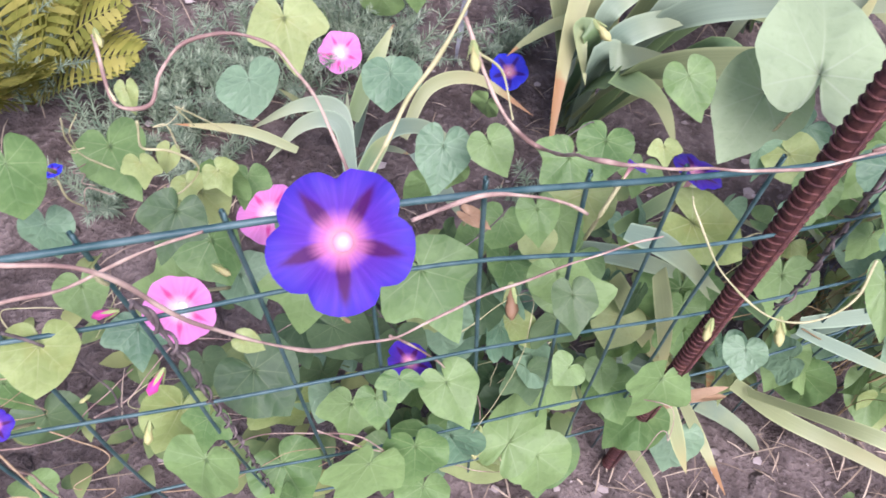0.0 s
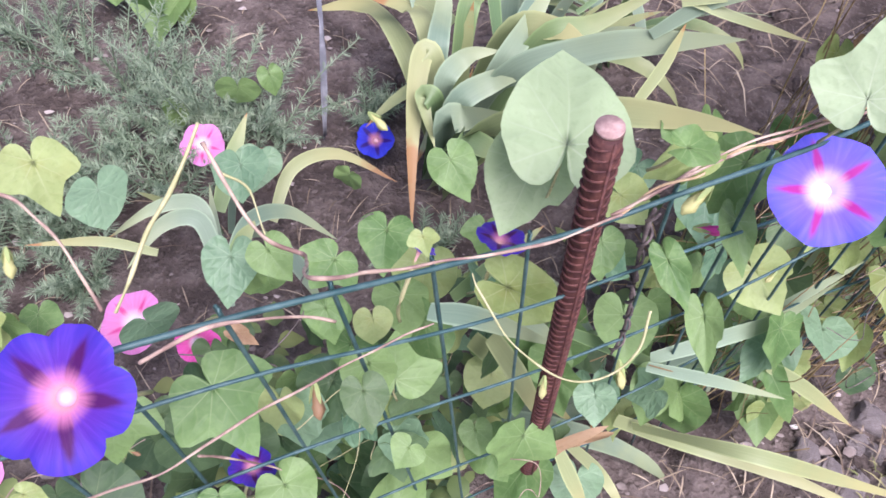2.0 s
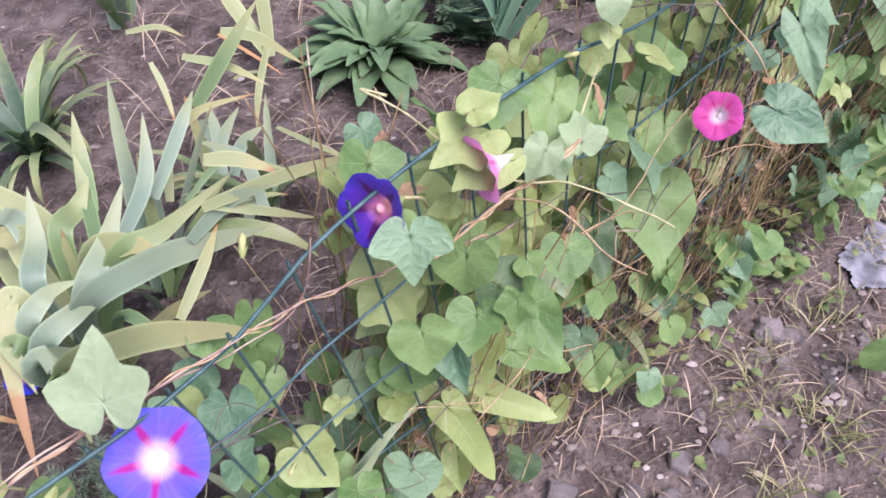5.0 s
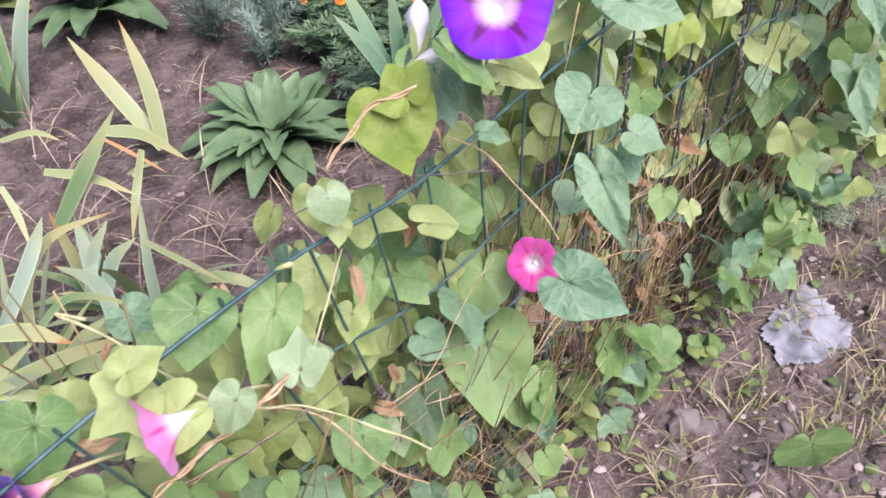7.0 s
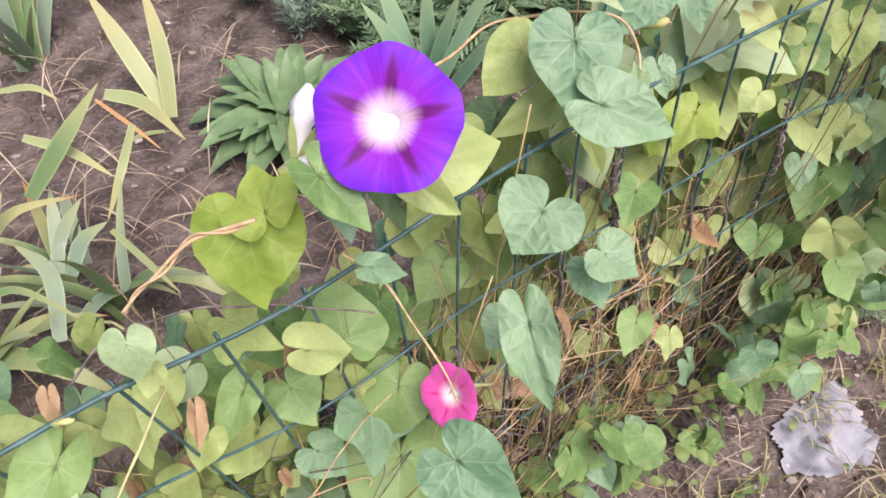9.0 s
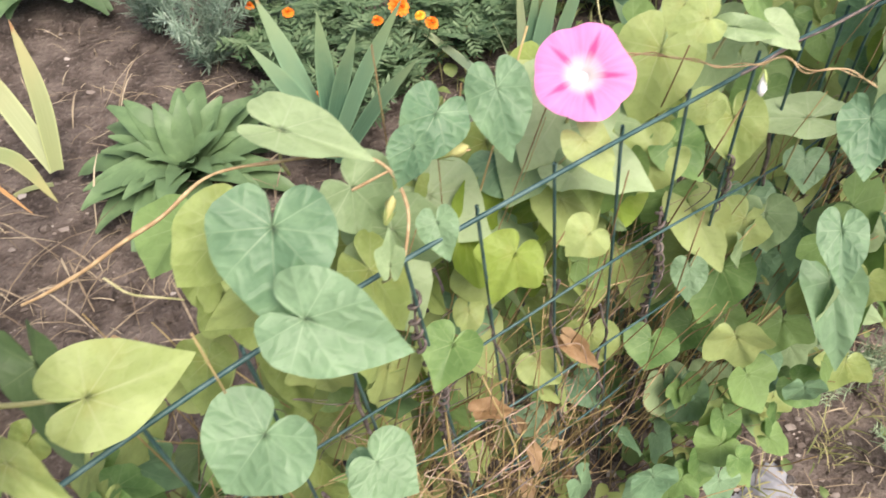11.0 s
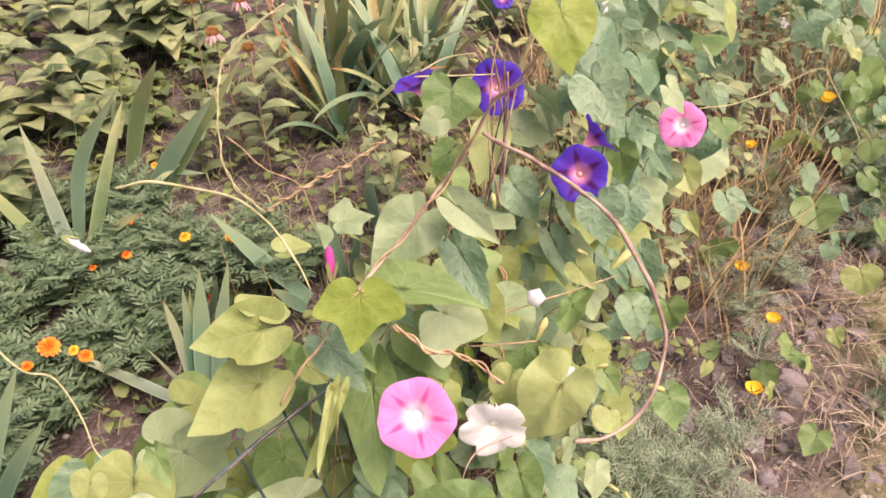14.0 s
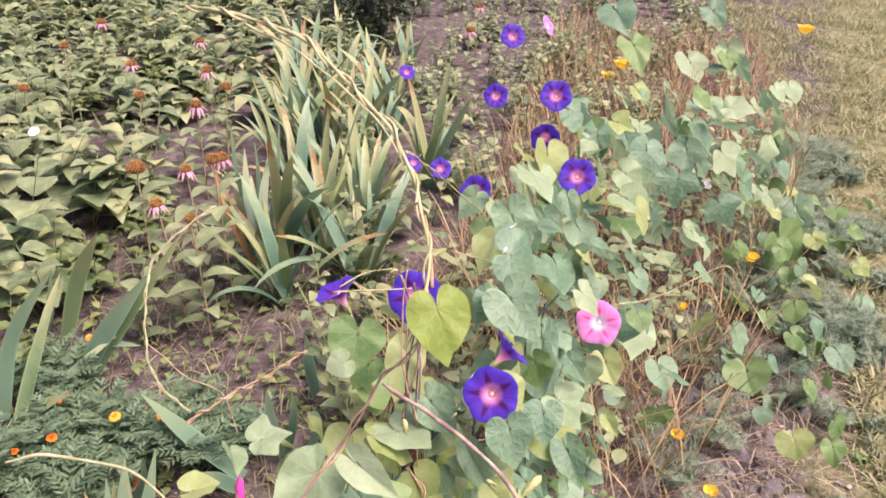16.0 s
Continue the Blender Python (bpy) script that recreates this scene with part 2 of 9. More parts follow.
BLADE = blade_material("iris_blade", (0.100, 0.175, 0.078), (0.190, 0.268, 0.112), (0.300, 0.330, 0.150), 0.22)
BLADE_DRY = blade_material("iris_blade_withered", (0.36, 0.20, 0.08), (0.46, 0.27, 0.12), (0.42, 0.24, 0.10), 0.2)
BLADE_GREY = blade_material("iris_blade_greyish", (0.150, 0.225, 0.165), (0.235, 0.305, 0.205), (0.290, 0.340, 0.190), 0.18)
BLADE_PALE = blade_material("iris_blade_yellowing", (0.22, 0.27, 0.12), (0.30, 0.335, 0.165), (0.35, 0.335, 0.15), 0.35)
BLADE_BLUE = blade_material("iris_blade_bluish", (0.075, 0.165, 0.105), (0.150, 0.262, 0.165), (0.22, 0.31, 0.17), 0.15)
BLADE_DARK = blade_material("iris_blade_dark", (0.050, 0.095, 0.060), (0.105, 0.160, 0.090), (0.22, 0.26, 0.12), 0.2)
WIRE = plain_material("green_coated_wire", (0.024, 0.066, 0.068), (0.065, 0.120, 0.120), 60, 0.45, 0.3, 0.001)
RUST = plain_material("rusty_steel", (0.060, 0.024, 0.024), (0.135, 0.055, 0.046), 130, 0.65, 0.7, 0.002, 0.25)
# Pinkish-grey of the sawn face, raised for the light on the rod's top.
SAWN = plain_material("sawn_rusty_end", (0.26, 0.165, 0.15), (0.40, 0.28, 0.255), 160, 0.75, 0.4, 0.001)
STEM_PINK = plain_material("reddish_vine_stem", (0.20, 0.125, 0.105), (0.45, 0.35, 0.27), 45, 0.8, 0.8, 0.0015)
STEM_GREEN = plain_material("pale_green_vine_stem", (0.30, 0.30, 0.14), (0.48, 0.45, 0.26), 70, 0.65, 0.4, 0.001)
STEM_TAN = plain_material("tan_twisted_stem", (0.30, 0.20, 0.11), (0.46, 0.35, 0.21), 120, 0.75, 0.5, 0.001)
STEM_DEAD = plain_material("dead_vine_bark", (0.070, 0.056, 0.055), (0.190, 0.155, 0.145), 90, 0.9, 0.7, 0.002)
CALYX = plain_material("calyx_green", (0.28, 0.36, 0.12), (0.40, 0.46, 0.20), 80, 0.6, 0.3, 0.001, 0, 0.2)
BUD = plain_material("bud_yellow_green", (0.46, 0.46, 0.17), (0.58, 0.56, 0.28), 80, 0.6, 0.3, 0.001, 0, 0.25)
TAPE = plain_material("grey_film", (0.17, 0.175, 0.20), (0.38, 0.39, 0.43), 22, 0.42, 0.9, 0.006, 0, 0.25)
STONE = plain_material("pale_stone", (0.26, 0.220, 0.212), (0.50, 0.445, 0.435), 38, 0.95, 1.0, 0.010, 0, 0, 0.5)
PLASTIC = plain_material("grey_white_sheet", (0.11, 0.115, 0.135), (0.28, 0.285, 0.32), 14, 0.5, 0.5, 0.004)
SHELL = plain_material("white_chip", (0.70, 0.69, 0.66), (0.80, 0.79, 0.76), 40, 0.6, 0.3, 0.001)
FEATHER = island_material("feathery_grey_green", ((0.0, (0.085, 0.14, 0.085)), (0.6, (0.19, 0.26, 0.165)), (1.0, (0.33, 0.39, 0.27))))
FEATHER_GREEN = island_material("feathery_green", ((0.0, (0.070, 0.125, 0.070)), (0.6, (0.165, 0.240, 0.140)), (1.0, (0.33, 0.39, 0.27))))
FEATHER_BLUE = island_material("feathery_blue_green", ((0.0, (0.12, 0.20, 0.14)), (0.6, (0.24, 0.33, 0.25)), (1.0, (0.38, 0.47, 0.38))))
FERN = island_material("yellow_green_fern", ((0.0, (0.16, 0.18, 0.03)), (0.6, (0.26, 0.26, 0.05)), (1.0, (0.34, 0.31, 0.08))))
ROSETTE = island_material("rosette_leaf", ((0.0, (0.065, 0.130, 0.060)), (1.0, (0.160, 0.245, 0.120))), 0.45)
MARI_LEAF = island_material("marigold_leaf", ((0.0, (0.045, 0.092, 0.044)), (0.7, (0.105, 0.170, 0.085)), (1.0, (0.180, 0.255, 0.145))))
ORANGE = island_material("marigold_orange", ((0.0, (0.80, 0.16, 0.015)), (1.0, (0.90, 0.30, 0.03))), 0.6, 0.2)
AMBER = island_material("marigold_amber", ((0.0, (0.88, 0.36, 0.02)), (1.0, (0.92, 0.52, 0.06))), 0.6, 0.2)
RED = island_material("marigold_red", ((0.0, (0.50, 0.03, 0.010)), (1.0, (0.75, 0.10, 0.02))), 0.6, 0.2)
POPPY = island_material("poppy_yellow", ((0.0, (0.86, 0.42, 0.02)), (1.0, (0.90, 0.58, 0.05))), 0.5, 0.3)
CONE = island_material("coneflower_cone", ((0.0, (0.16, 0.075, 0.025)), (1.0, (0.44, 0.22, 0.06))), 0.7, 0.0)
RAY = island_material("coneflower_ray", ((0.0, (0.44, 0.15, 0.24)), (1.0, (0.62, 0.36, 0.40))), 0.6, 0.25)
BROAD = island_material("broad_garden_leaf", ((0.0, (0.085, 0.135, 0.060)), (0.4, (0.165, 0.222, 0.108)), (0.75, (0.245, 0.295, 0.142)), (1.0, (0.36, 0.385, 0.185))), 0.45, 0.3)
COVER = island_material("low_ground_cover", ((0.0, (0.070, 0.120, 0.045)), (0.5, (0.130, 0.190, 0.065)), (1.0, (0.230, 0.260, 0.090))))
GRASS = island_material("grass_blade", ((0.0, (0.120, 0.155, 0.050)), (0.6, (0.225, 0.240, 0.095)), (1.0, (0.36, 0.315, 0.165))))
MEADOW = island_material("meadow_grass", ((0.0, (0.085, 0.110, 0.040)), (0.55, (0.200, 0.225, 0.090)), (0.85, (0.30, 0.30, 0.14)), (1.0, (0.42, 0.36, 0.20))), 0.6, 0.25)
STRAW = island_material("dry_straw", ((0.0, (0.13, 0.095, 0.070)), (0.6, (0.25, 0.195, 0.135)), (1.0, (0.44, 0.37, 0.27))), 0.8, 0.1)
CRUMB = island_material("soil_crumb", ((0.0, (0.10, 0.078, 0.068)), (0.7, (0.20, 0.165, 0.15)), (1.0, (0.36, 0.32, 0.30))), 0.9, 0.0)
GOLDEN = island_material("golden_dry_stem", ((0.0, (0.13, 0.085, 0.045)), (0.6, (0.30, 0.215, 0.10)), (1.0, (0.46, 0.36, 0.18))), 0.75, 0.15)
WOODY = island_material("dark_shrub_leaf", ((0.0, (0.020, 0.030, 0.018)), (1.0, (0.050, 0.065, 0.035))))


def soil_material():
    m, n, l, b = material("garden_soil")
    c = n.new("ShaderNodeTexCoord")
    sep = n.new("ShaderNodeSeparateXYZ")
    l.new(c.outputs["Object"], sep.inputs[0])
    out = mathn(n, l, "ADD", mathn(n, l, "MULTIPLY", sep.outputs[0], NX), mathn(n, l, "MULTIPLY", sep.outputs[1], NY))
    out = mathn(n, l, "SUBTRACT", out, FX * NX + FY * NY)
    big, mid, fine = tex(n, l, 2.2, 4.0), tex(n, l, 14.0, 6.0), tex(n, l, 90.0, 5.0)
    brown = mix(n, l, smooth(n, l, mid, 0.35, 0.7), (0.070, 0.055, 0.049), (0.180, 0.146, 0.131))
    brown = mix(n, l, mathn(n, l, "MULTIPLY", smooth(n, l, fine, 0.5, 0.75), 0.6), brown, (0.26, 0.22, 0.20))
    turf = mix(n, l, smooth(n, l, mid, 0.35, 0.65), (0.120, 0.130, 0.055), (0.270, 0.255, 0.130))
    s = mathn(n, l, "ADD", mathn(n, l, "MULTIPLY", sep.outputs[0], DX), mathn(n, l, "MULTIPLY", sep.outputs[1], DY))
    out = mathn(n, l, "ADD", out, mathn(n, l, "MULTIPLY", mathn(n, l, "MAXIMUM", mathn(n, l, "SUBTRACT", s, 1.8), 0.0), 0.11))
    path = smooth(n, l, mathn(n, l, "ADD", out, mathn(n, l, "MULTIPLY", mathn(n, l, "SUBTRACT", big, 0.5), 0.6)), 0.55, 0.85)
    col = mix(n, l, path, brown, turf)
    l.new(col, b.inputs["Base Color"])
    b.inputs["Roughness"].default_value = 0.95
    b.inputs["Specular IOR Level"].default_value = 0.15
    h = mathn(n, l, "ADD", mid, mathn(n, l, "MULTIPLY", fine, 0.5))
    bump(n, l, b, h, 1.0, 0.03)
    return m


SOIL = soil_material()


# ---- mesh helpers ----
def mesh_of(name, verts, faces, mat, uvs=None, smooth_faces=True):
    me = bpy.data.meshes.new(name)
    me.from_pydata([tuple(v) for v in verts], [], faces)
    if uvs is not None:
        layer = me.uv_layers.new(name="UVMap")
        for loop in me.loops:
            layer.data[loop.index].uv = uvs[loop.vertex_index]
    if mat:
        me.materials.append(mat)
    if smooth_faces:
        for p in me.polygons:
            p.use_smooth = True
    me.update()
    return me


def child(name, me, parent, m=None, label=""):
    ob = new(name, me)
    ob.parent = parent
    if m is not None:
        ob.matrix_basis = m
    return tagged(ob, label)


def thing(name, label, category, group="", place=(0, 0, 0)):
    ob = new(name)
    ob.location = place
    ob.empty_display_size = 0.05
    return tagged(ob, label, category, group)


def axes(origin, xa, ya, za):
    m = Matrix.Identity(4)
    for i, v in enumerate((xa, ya, za, origin)):
        m[0][i], m[1][i], m[2][i] = v[0], v[1], v[2]
    return m


def aim(origin, z_to, scale=1.0, spin=0.0):
    """A pose whose z axis points along z_to."""
    q = Vector(z_to).normalized().to_track_quat("Z", "Y")
    return Matrix.Translation(origin) @ q.to_matrix().to_4x4() @ Matrix.Rotation(spin, 4, "Z") @ Matrix.Diagonal((scale, scale, scale, 1))


def bezier(points, per=8):
    """A smooth line through the points (Catmull-Rom)."""
    p = [Vector(q) for q in points]
    p = [p[0] * 2 - p[1]] + p + [p[-1] * 2 - p[-2]]
    out = []
    for i in range(1, len(p) - 2):
        for k in range(per):
            t = k / per
            a, b, c, d = p[i - 1], p[i], p[i + 1], p[i + 2]
            out.append(0.5 * ((2 * b) + (c - a) * t + (2 * a - 5 * b + 4 * c - d) * t * t + (3 * b - a - 3 * c + d) * t ** 3))
    out.append(p[-2])
    return out


def tube_data(line, r0, r1=None, sides=6, knots=0.0, seed=0):
    """Verts and faces of a tapered tube along a line."""
    r1 = r0 if r1 is None else r1
    verts, faces = [], []
    n = len(line)
    up = Vector((0.13, 0.21, 0.97))
    for i, c in enumerate(line):
        d = (line[min(i + 1, n - 1)] - line[max(i - 1, 0)]).normalized()
        a = d.cross(up)
        if a.length < 0.05:
            a = d.cross(Vector((1, 0, 0)))
        a.normalize()
        b = d.cross(a)
        r = r0 + (r1 - r0) * i / (n - 1)
        r *= 1 + knots * noise.noise(Vector((c.x * 60, c.y * 60, c.z * 60 + seed)))
        for k in range(sides):
            w = 2 * math.pi * k / sides
            verts.append(c + a * (r * math.cos(w)) + b * (r * math.sin(w)))
    for i in range(n - 1):
        for k in range(sides):
            k2 = (k + 1) % sides
            faces.append((i * sides + k, i * sides + k2, (i + 1) * sides + k2, (i + 1) * sides + k))
    faces.append(tuple(range(sides))[::-1])
    faces.append(tuple((n - 1) * sides + k for k in range(sides)))
    return verts, faces


class Pile:
    """Gathers many small pieces into one mesh."""

    def __init__(self):
        self.v, self.f = [], []

    def add(self, verts, faces):
        o = len(self.v)
        self.v.extend(verts)
        self.f.extend([tuple(i + o for i in q) for q in faces])

    def blade(self, base, tip, width, sag=0.0, side=None, steps=4):
        base, tip = Vector(base), Vector(tip)
        d = tip - base
        s = side if side else Vector((-d.y, d.x, 0.0))
        if s.length < 1e-5:
            s = Vector((1, 0, 0))
        s = s.normalized() * width / 2
        vs, fs = [], []
        for i in range(steps + 1):
            t = i / steps
            c = base + d * t + Vector((0, 0, sag * 4 * t * (1 - t)))
            w = s * (math.sin(math.pi * (0.12 + 0.86 * t)) ** 0.7)
            vs += [c - w, c + w]
            if i:
                fs.append((2 * i - 2, 2 * i - 1, 2 * i + 1, 2 * i))
        self.add(vs, fs)

    def done(self, name, mat):
        return mesh_of(name, self.v, self.f, mat)


# ---- ground ----
def build_ground():
    def spread(n, reach):
        return [math.sinh(6.6 * (2 * i / n - 1)) / math.sinh(6.6) * reach for i in range(n + 1)]

    n = 190
    a = spread(n, 300.0)
    verts = [(x + 1.2, y + 0.9, ground_z(x + 1.2, y + 0.9)) for y in a for x in a]
    faces = [(j * (n + 1) + i, j * (n + 1) + i + 1, (j + 1) * (n + 1) + i + 1, (j + 1) * (n + 1) + i) for j in range(n) for i in range(n)]
    ob = new("ground", mesh_of("ground", verts, faces, SOIL))
    tagged(ob, "dry brown garden soil and trodden path with crumbs and clods", "ground", kind="structure")


build_ground()


# ---- fence: welded mesh of green-coated wire on steel rods ----
SAG_S = [-0.9, -0.40, -0.29, -0.20, -0.09, 0.0, 0.07, 0.22, 0.26, 0.32, 0.60, 0.70, 0.87, 1.0, 1.16, 1.42, 1.58, 1.9, 2.6, 4.4]
SAG_Z = [0.72, 0.711, 0.712, 0.705, 0.687, 0.680, 0.689, 0.702, 0.725, 0.755, 0.786, 0.778, 0.802, 0.805, 0.795, 0.787, 0.757, 0.74, 0.75, 0.75]


def tuck(s):
    """Where the mesh bends back behind the leaves."""
    return math.exp(-((s - 0.85) / 0.27) ** 4)


def top_z(s):
    """Height of the fence's upper wire: it sags at the first rod."""
    return float(np.interp(s, SAG_S, SAG_Z)) - 0.030 * tuck(s)


ROWS = [(0.0, 0.0, 0.0), (0.075, 0.120, 0.168), (0.205, 0.246, 0.328), (0.40, 0.40, 0.496), (0.56, 0.55, 0.656)]


def row_z(k, s):
    """Height of a level wire: the mesh is squeezed at one end and drawn out at the other."""
    return top_z(s) - float(np.interp(s, [0.0, 0.35, 1.0], ROWS[k]))


def lean(s):
    """How far an upright's foot stands ahead of its top."""
    return float(np.interp(s, [-0.5, -0.35, -0.2, 0.3, 0.7, 0.85, 0.98, 1.1, 1.5, 2.0], [0.0, 0.03, 0.09, 0.15, 0.13, 0.03, 0.07, 0.15, 0.15, 0.1]))


def sway(s, z):
    return 0.010 * noise.noise(Vector((s * 3.1, z * 4.0, 5.0))) - 0.020 * tuck(s) * min(1.0, z / 0.5)


fence = thing("wire_fence", "sagging green plastic-coated garden mesh overgrown with vines", "fence")
UPRIGHTS = [-0.86, -0.80, -0.74, -0.68, -0.62, -0.555, -0.49, -0.43, -0.372, -0.313, -0.255, -0.197, -0.143, -0.088, -0.03, 0.063, 0.127, 0.185, 0.235, 0.29, 0.346,
            0.405, 0.465, 0.53, 0.607, 0.672, 0.735, 0.80, 0.865, 0.93, 0.985, 1.04, 1.095, 1.155, 1.213, 1.278, 1.355, 1.42]
UPRIGHTS += [1.48 + 0.062 * k for k in range(14)]
for i, s in enumerate(UPRIGHTS):
    h = top_z(s)
    slip = lean(s) + 0.016 * math.sin(i * 1.7)
    pts = [at_fence(s + slip * (1 - z / h), sway(s, z), z) for z in [h * k / 7 for k in range(8)]]
    pts.append(at_fence(s, sway(s, h), h + 0.004))
    child("upright_wire", mesh_of("upright_wire", *tube_data(bezier(pts, 2), 0.0014, sides=6), WIRE), fence)
for k in range(len(ROWS)):
    line = []
    for s in [-0.9 + 0.06 * j for j in range(55)]:
        z = max(0.02 + 0.02 * k, row_z(k, s) + 0.006 * math.sin(17 * s + 5 * k) * (k > 0))
        line.append(at_fence(s, sway(s, z) + 0.003, z))
    child("level_wire", mesh_of("level_wire", *tube_data(bezier(line, 2), 0.0018 if k == 0 else 0.0014, sides=6), WIRE), fence)


def rebar(foot, top, r, label, turn=0.0):
    """A ribbed reinforcing rod with slanting ribs and a flat sawn end."""
    ob = thing("steel_rod_post", label, "post", "rods of the fence", foot)
    foot, top = Vector(foot), Vector(top)
    d = (top - foot)
    q = d.normalized().to_track_quat("Z", "Y").to_matrix().to_4x4() @ Matrix.Rotation(radians(turn), 4, "Z")
    n = 24
    vs, fs = tube_data([Vector((0, 0, -0.05 + (d.length + 0.05) * k / n)) for k in range(n + 1)], r, sides=16)
    child("shaft", mesh_of("rod_shaft", vs, fs, RUST), ob, q)
    p = Pile()
    z = 0.0
    while z < d.length - 0.012:
        for half in (0, 1):
            line = []
            for k in range(9):
                w = math.pi * (0.06 + 0.88 * k / 8) + math.pi * half
                bulge = math.sin(math.pi * k / 8)
                rr = r * (0.93 + 0.20 * bulge)
                line.append(Vector((rr * math.cos(w), rr * math.sin(w), z + 0.004 * (k / 8 - 0.5) + 0.005 * half)))
            p.add(*tube_data(line, r * 0.13, sides=5))
        z += 0.0082
    child("ribs", p.done("rod_ribs", RUST), ob, q)
    face = Pile()
    face.add(*tube_data([Vector((0, 0, d.length - 0.001)), Vector((0, 0, d.length + 0.0012))], r * 1.02, r * 0.97, 16))
    child("sawn_end", face.done("sawn_end", SAWN), ob, q, "dull sawn steel end")
    for sgn in (1, -1):
        vs, fs = tube_data([Vector((sgn * r, 0, 0)), Vector((sgn * r, 0, d.length - 0.004))], r * 0.14, sides=5)
        child("long_rib", mesh_of("rod_long_rib", vs, fs, RUST), ob, q)
    return ob


rebar((0.300, 0.281, 0.0), (0.217, 0.274, 0.757), 0.0076, "rusty ribbed steel rod leaning beside the wire mesh", 15.0)
rebar((1.912, 1.047, 0.0), (1.905, 1.042, 0.78), 0.0095, "rusty steel rod wrapped in dead and living vines")

# ---- heart leaves ----
HEART = [(0, 1.0), (4, 0.93), (10, 0.83), (20, 0.73), (35, 0.655), (55, 0.60), (75, 0.565), (95, 0.54), (115, 0.52), (135, 0.49), (150, 0.45), (160, 0.395), (168, 0.30), (174, 0.16), (180, 0.03)]
ROUND = [(0, 0.86), (5, 0.81), (15, 0.74), (30, 0.69), (50, 0.65), (70, 0.62), (90, 0.60), (110, 0.57), (130, 0.53), (148, 0.48), (160, 0.41), (168, 0.32), (174, 0.17), (180, 0.03)]
LOBED = [(0, 1.0), (5, 0.91), (12, 0.78), (20, 0.675), (30, 0.60), (38, 0.585), (46, 0.62), (56, 0.71), (64, 0.75), (70, 0.74), (80, 0.655), (95, 0.56), (115, 0.51), (135, 0.47), (150, 0.43), (162, 0.35), (170, 0.23), (175, 0.12), (180, 0.03)]
SPEAR = [(0, 1.0), (7, 0.84), (14, 0.60), (24, 0.40), (40, 0.28), (60, 0.23), (80, 0.22), (100, 0.22), (120, 0.22), (140, 0.21), (160, 0.15), (180, 0.06)]
TURNS = [0, 4, 9, 15, 22, 30, 38, 47, 57, 66, 76, 87, 99, 112, 126, 139, 150, 159, 166, 172, 176]
TURNS = [-180] + [-d for d in TURNS[:0:-1]] + TURNS


def leaf_mesh(table, seed, rings=6):
    """A blade about its stalk's end: two rounded lobes behind, a drawn-out tip ahead, raised between the veins."""
    rng = random.Random(seed)
    n = len(TURNS)
    fold, cup, droop = rng.uniform(-0.02, 0.42), rng.uniform(-0.26, 0.22), rng.uniform(0.0, 0.48)
    wa, wb, ph = rng.uniform(0.015, 0.06), rng.uniform(0.006, 0.018), rng.uniform(0, 6.3)
    skew, roll = rng.uniform(-0.12, 0.12), rng.uniform(-0.22, 0.22)
    bites = [(rng.uniform(-2.4, 2.4), rng.uniform(0.06, 0.2)) for _ in range(rng.choice((0, 0, 0, 1)))]
    verts, uvs, faces = [], [], []
    for j in range(rings + 1):
        for i, turn in enumerate(TURNS):
            th = math.radians(turn)
            r = float(np.interp(abs(turn), [a for a, _ in table], [b for _, b in table]))
            r *= 1 + 0.045 * noise.noise(Vector((math.cos(th) * 2.2, math.sin(th) * 2.2, seed * 1.7)))
            for at, deep in bites:
                r *= 1 - deep * math.exp(-((th - at) / 0.12) ** 2)
            q = (j / rings) if j else 0.015
            x, y = r * q * math.sin(th), r * q * math.cos(th)
            z = fold * abs(x) * (1 - 0.35 * abs(x)) - droop * max(0, y) ** 2 + cup * (x * x + y * y) + roll * x * y
            z += q * q * (wa * math.sin(5 * th + ph) + wb * math.sin(11 * th + 2 * ph))
            z += 0.030 * q * (1 - 0.5 * q) * math.sin(math.pi * ((abs(th) / 0.72) % 1.0)) ** 2
            verts.append((x + skew * y * y, y, z))
            uvs.append((x * 0.6 + 0.5, y * 0.6 + 0.35))
    for j in range(rings):
        for i in range(n):
            i2 = (i + 1) % n
            faces.append((j * n + i, (j + 1) * n + i, (j + 1) * n + i2, j * n + i2))
    faces.append(tuple(range(n))[::-1])
    return verts, uvs, faces


SHAPES = {"heart": HEART, "round": ROUND, "lobed": LOBED, "spear": SPEAR}
LEAF_MESH = {}
for shape, table in SHAPES.items():
    for k in range(7):
        v, u, f = leaf_mesh(table, k + 10 * len(shape) + ord(shape[0]))
        for tone, mat in LEAF.items():
            LEAF_MESH[shape, k, tone] = (v, f, mat, u)


def get_leaf(shape, k, tone):
    data = LEAF_MESH[shape, k, tone]
    if isinstance(data, tuple):
        data = mesh_of("leaf_" + shape, *data)
        LEAF_MESH[shape, k, tone] = data
    return data


# ---- morning glory plants, one for each stretch of the fence ----
STRETCH = [-0.33, -0.05, 0.42, 0.82, 1.2, 1.55, 2.1, 2.7]
WORDS = ["with large violet and pink funnel flowers", "with heart leaves round the rusty rod", "with light violet flowers on the wire",
         "with pink flowers and bitten leaves", "with a big purple flower and veined leaves", "with brown dead stems low on the mesh",
         "with pink flowers over yellowish leaves", "with many violet flowers in a tall thicket", "with small violet flowers farther along"]
PLANTS = []
for i, w in enumerate(WORDS):
    s = ([-0.6] + STRETCH)[i] + 0.12
    p = at_fence(s, -0.03)
    PLANTS.append(thing("morning_glory", "climbing morning glory " + w, "vine", "morning glories on the fence", (p.x, p.y, 0)))


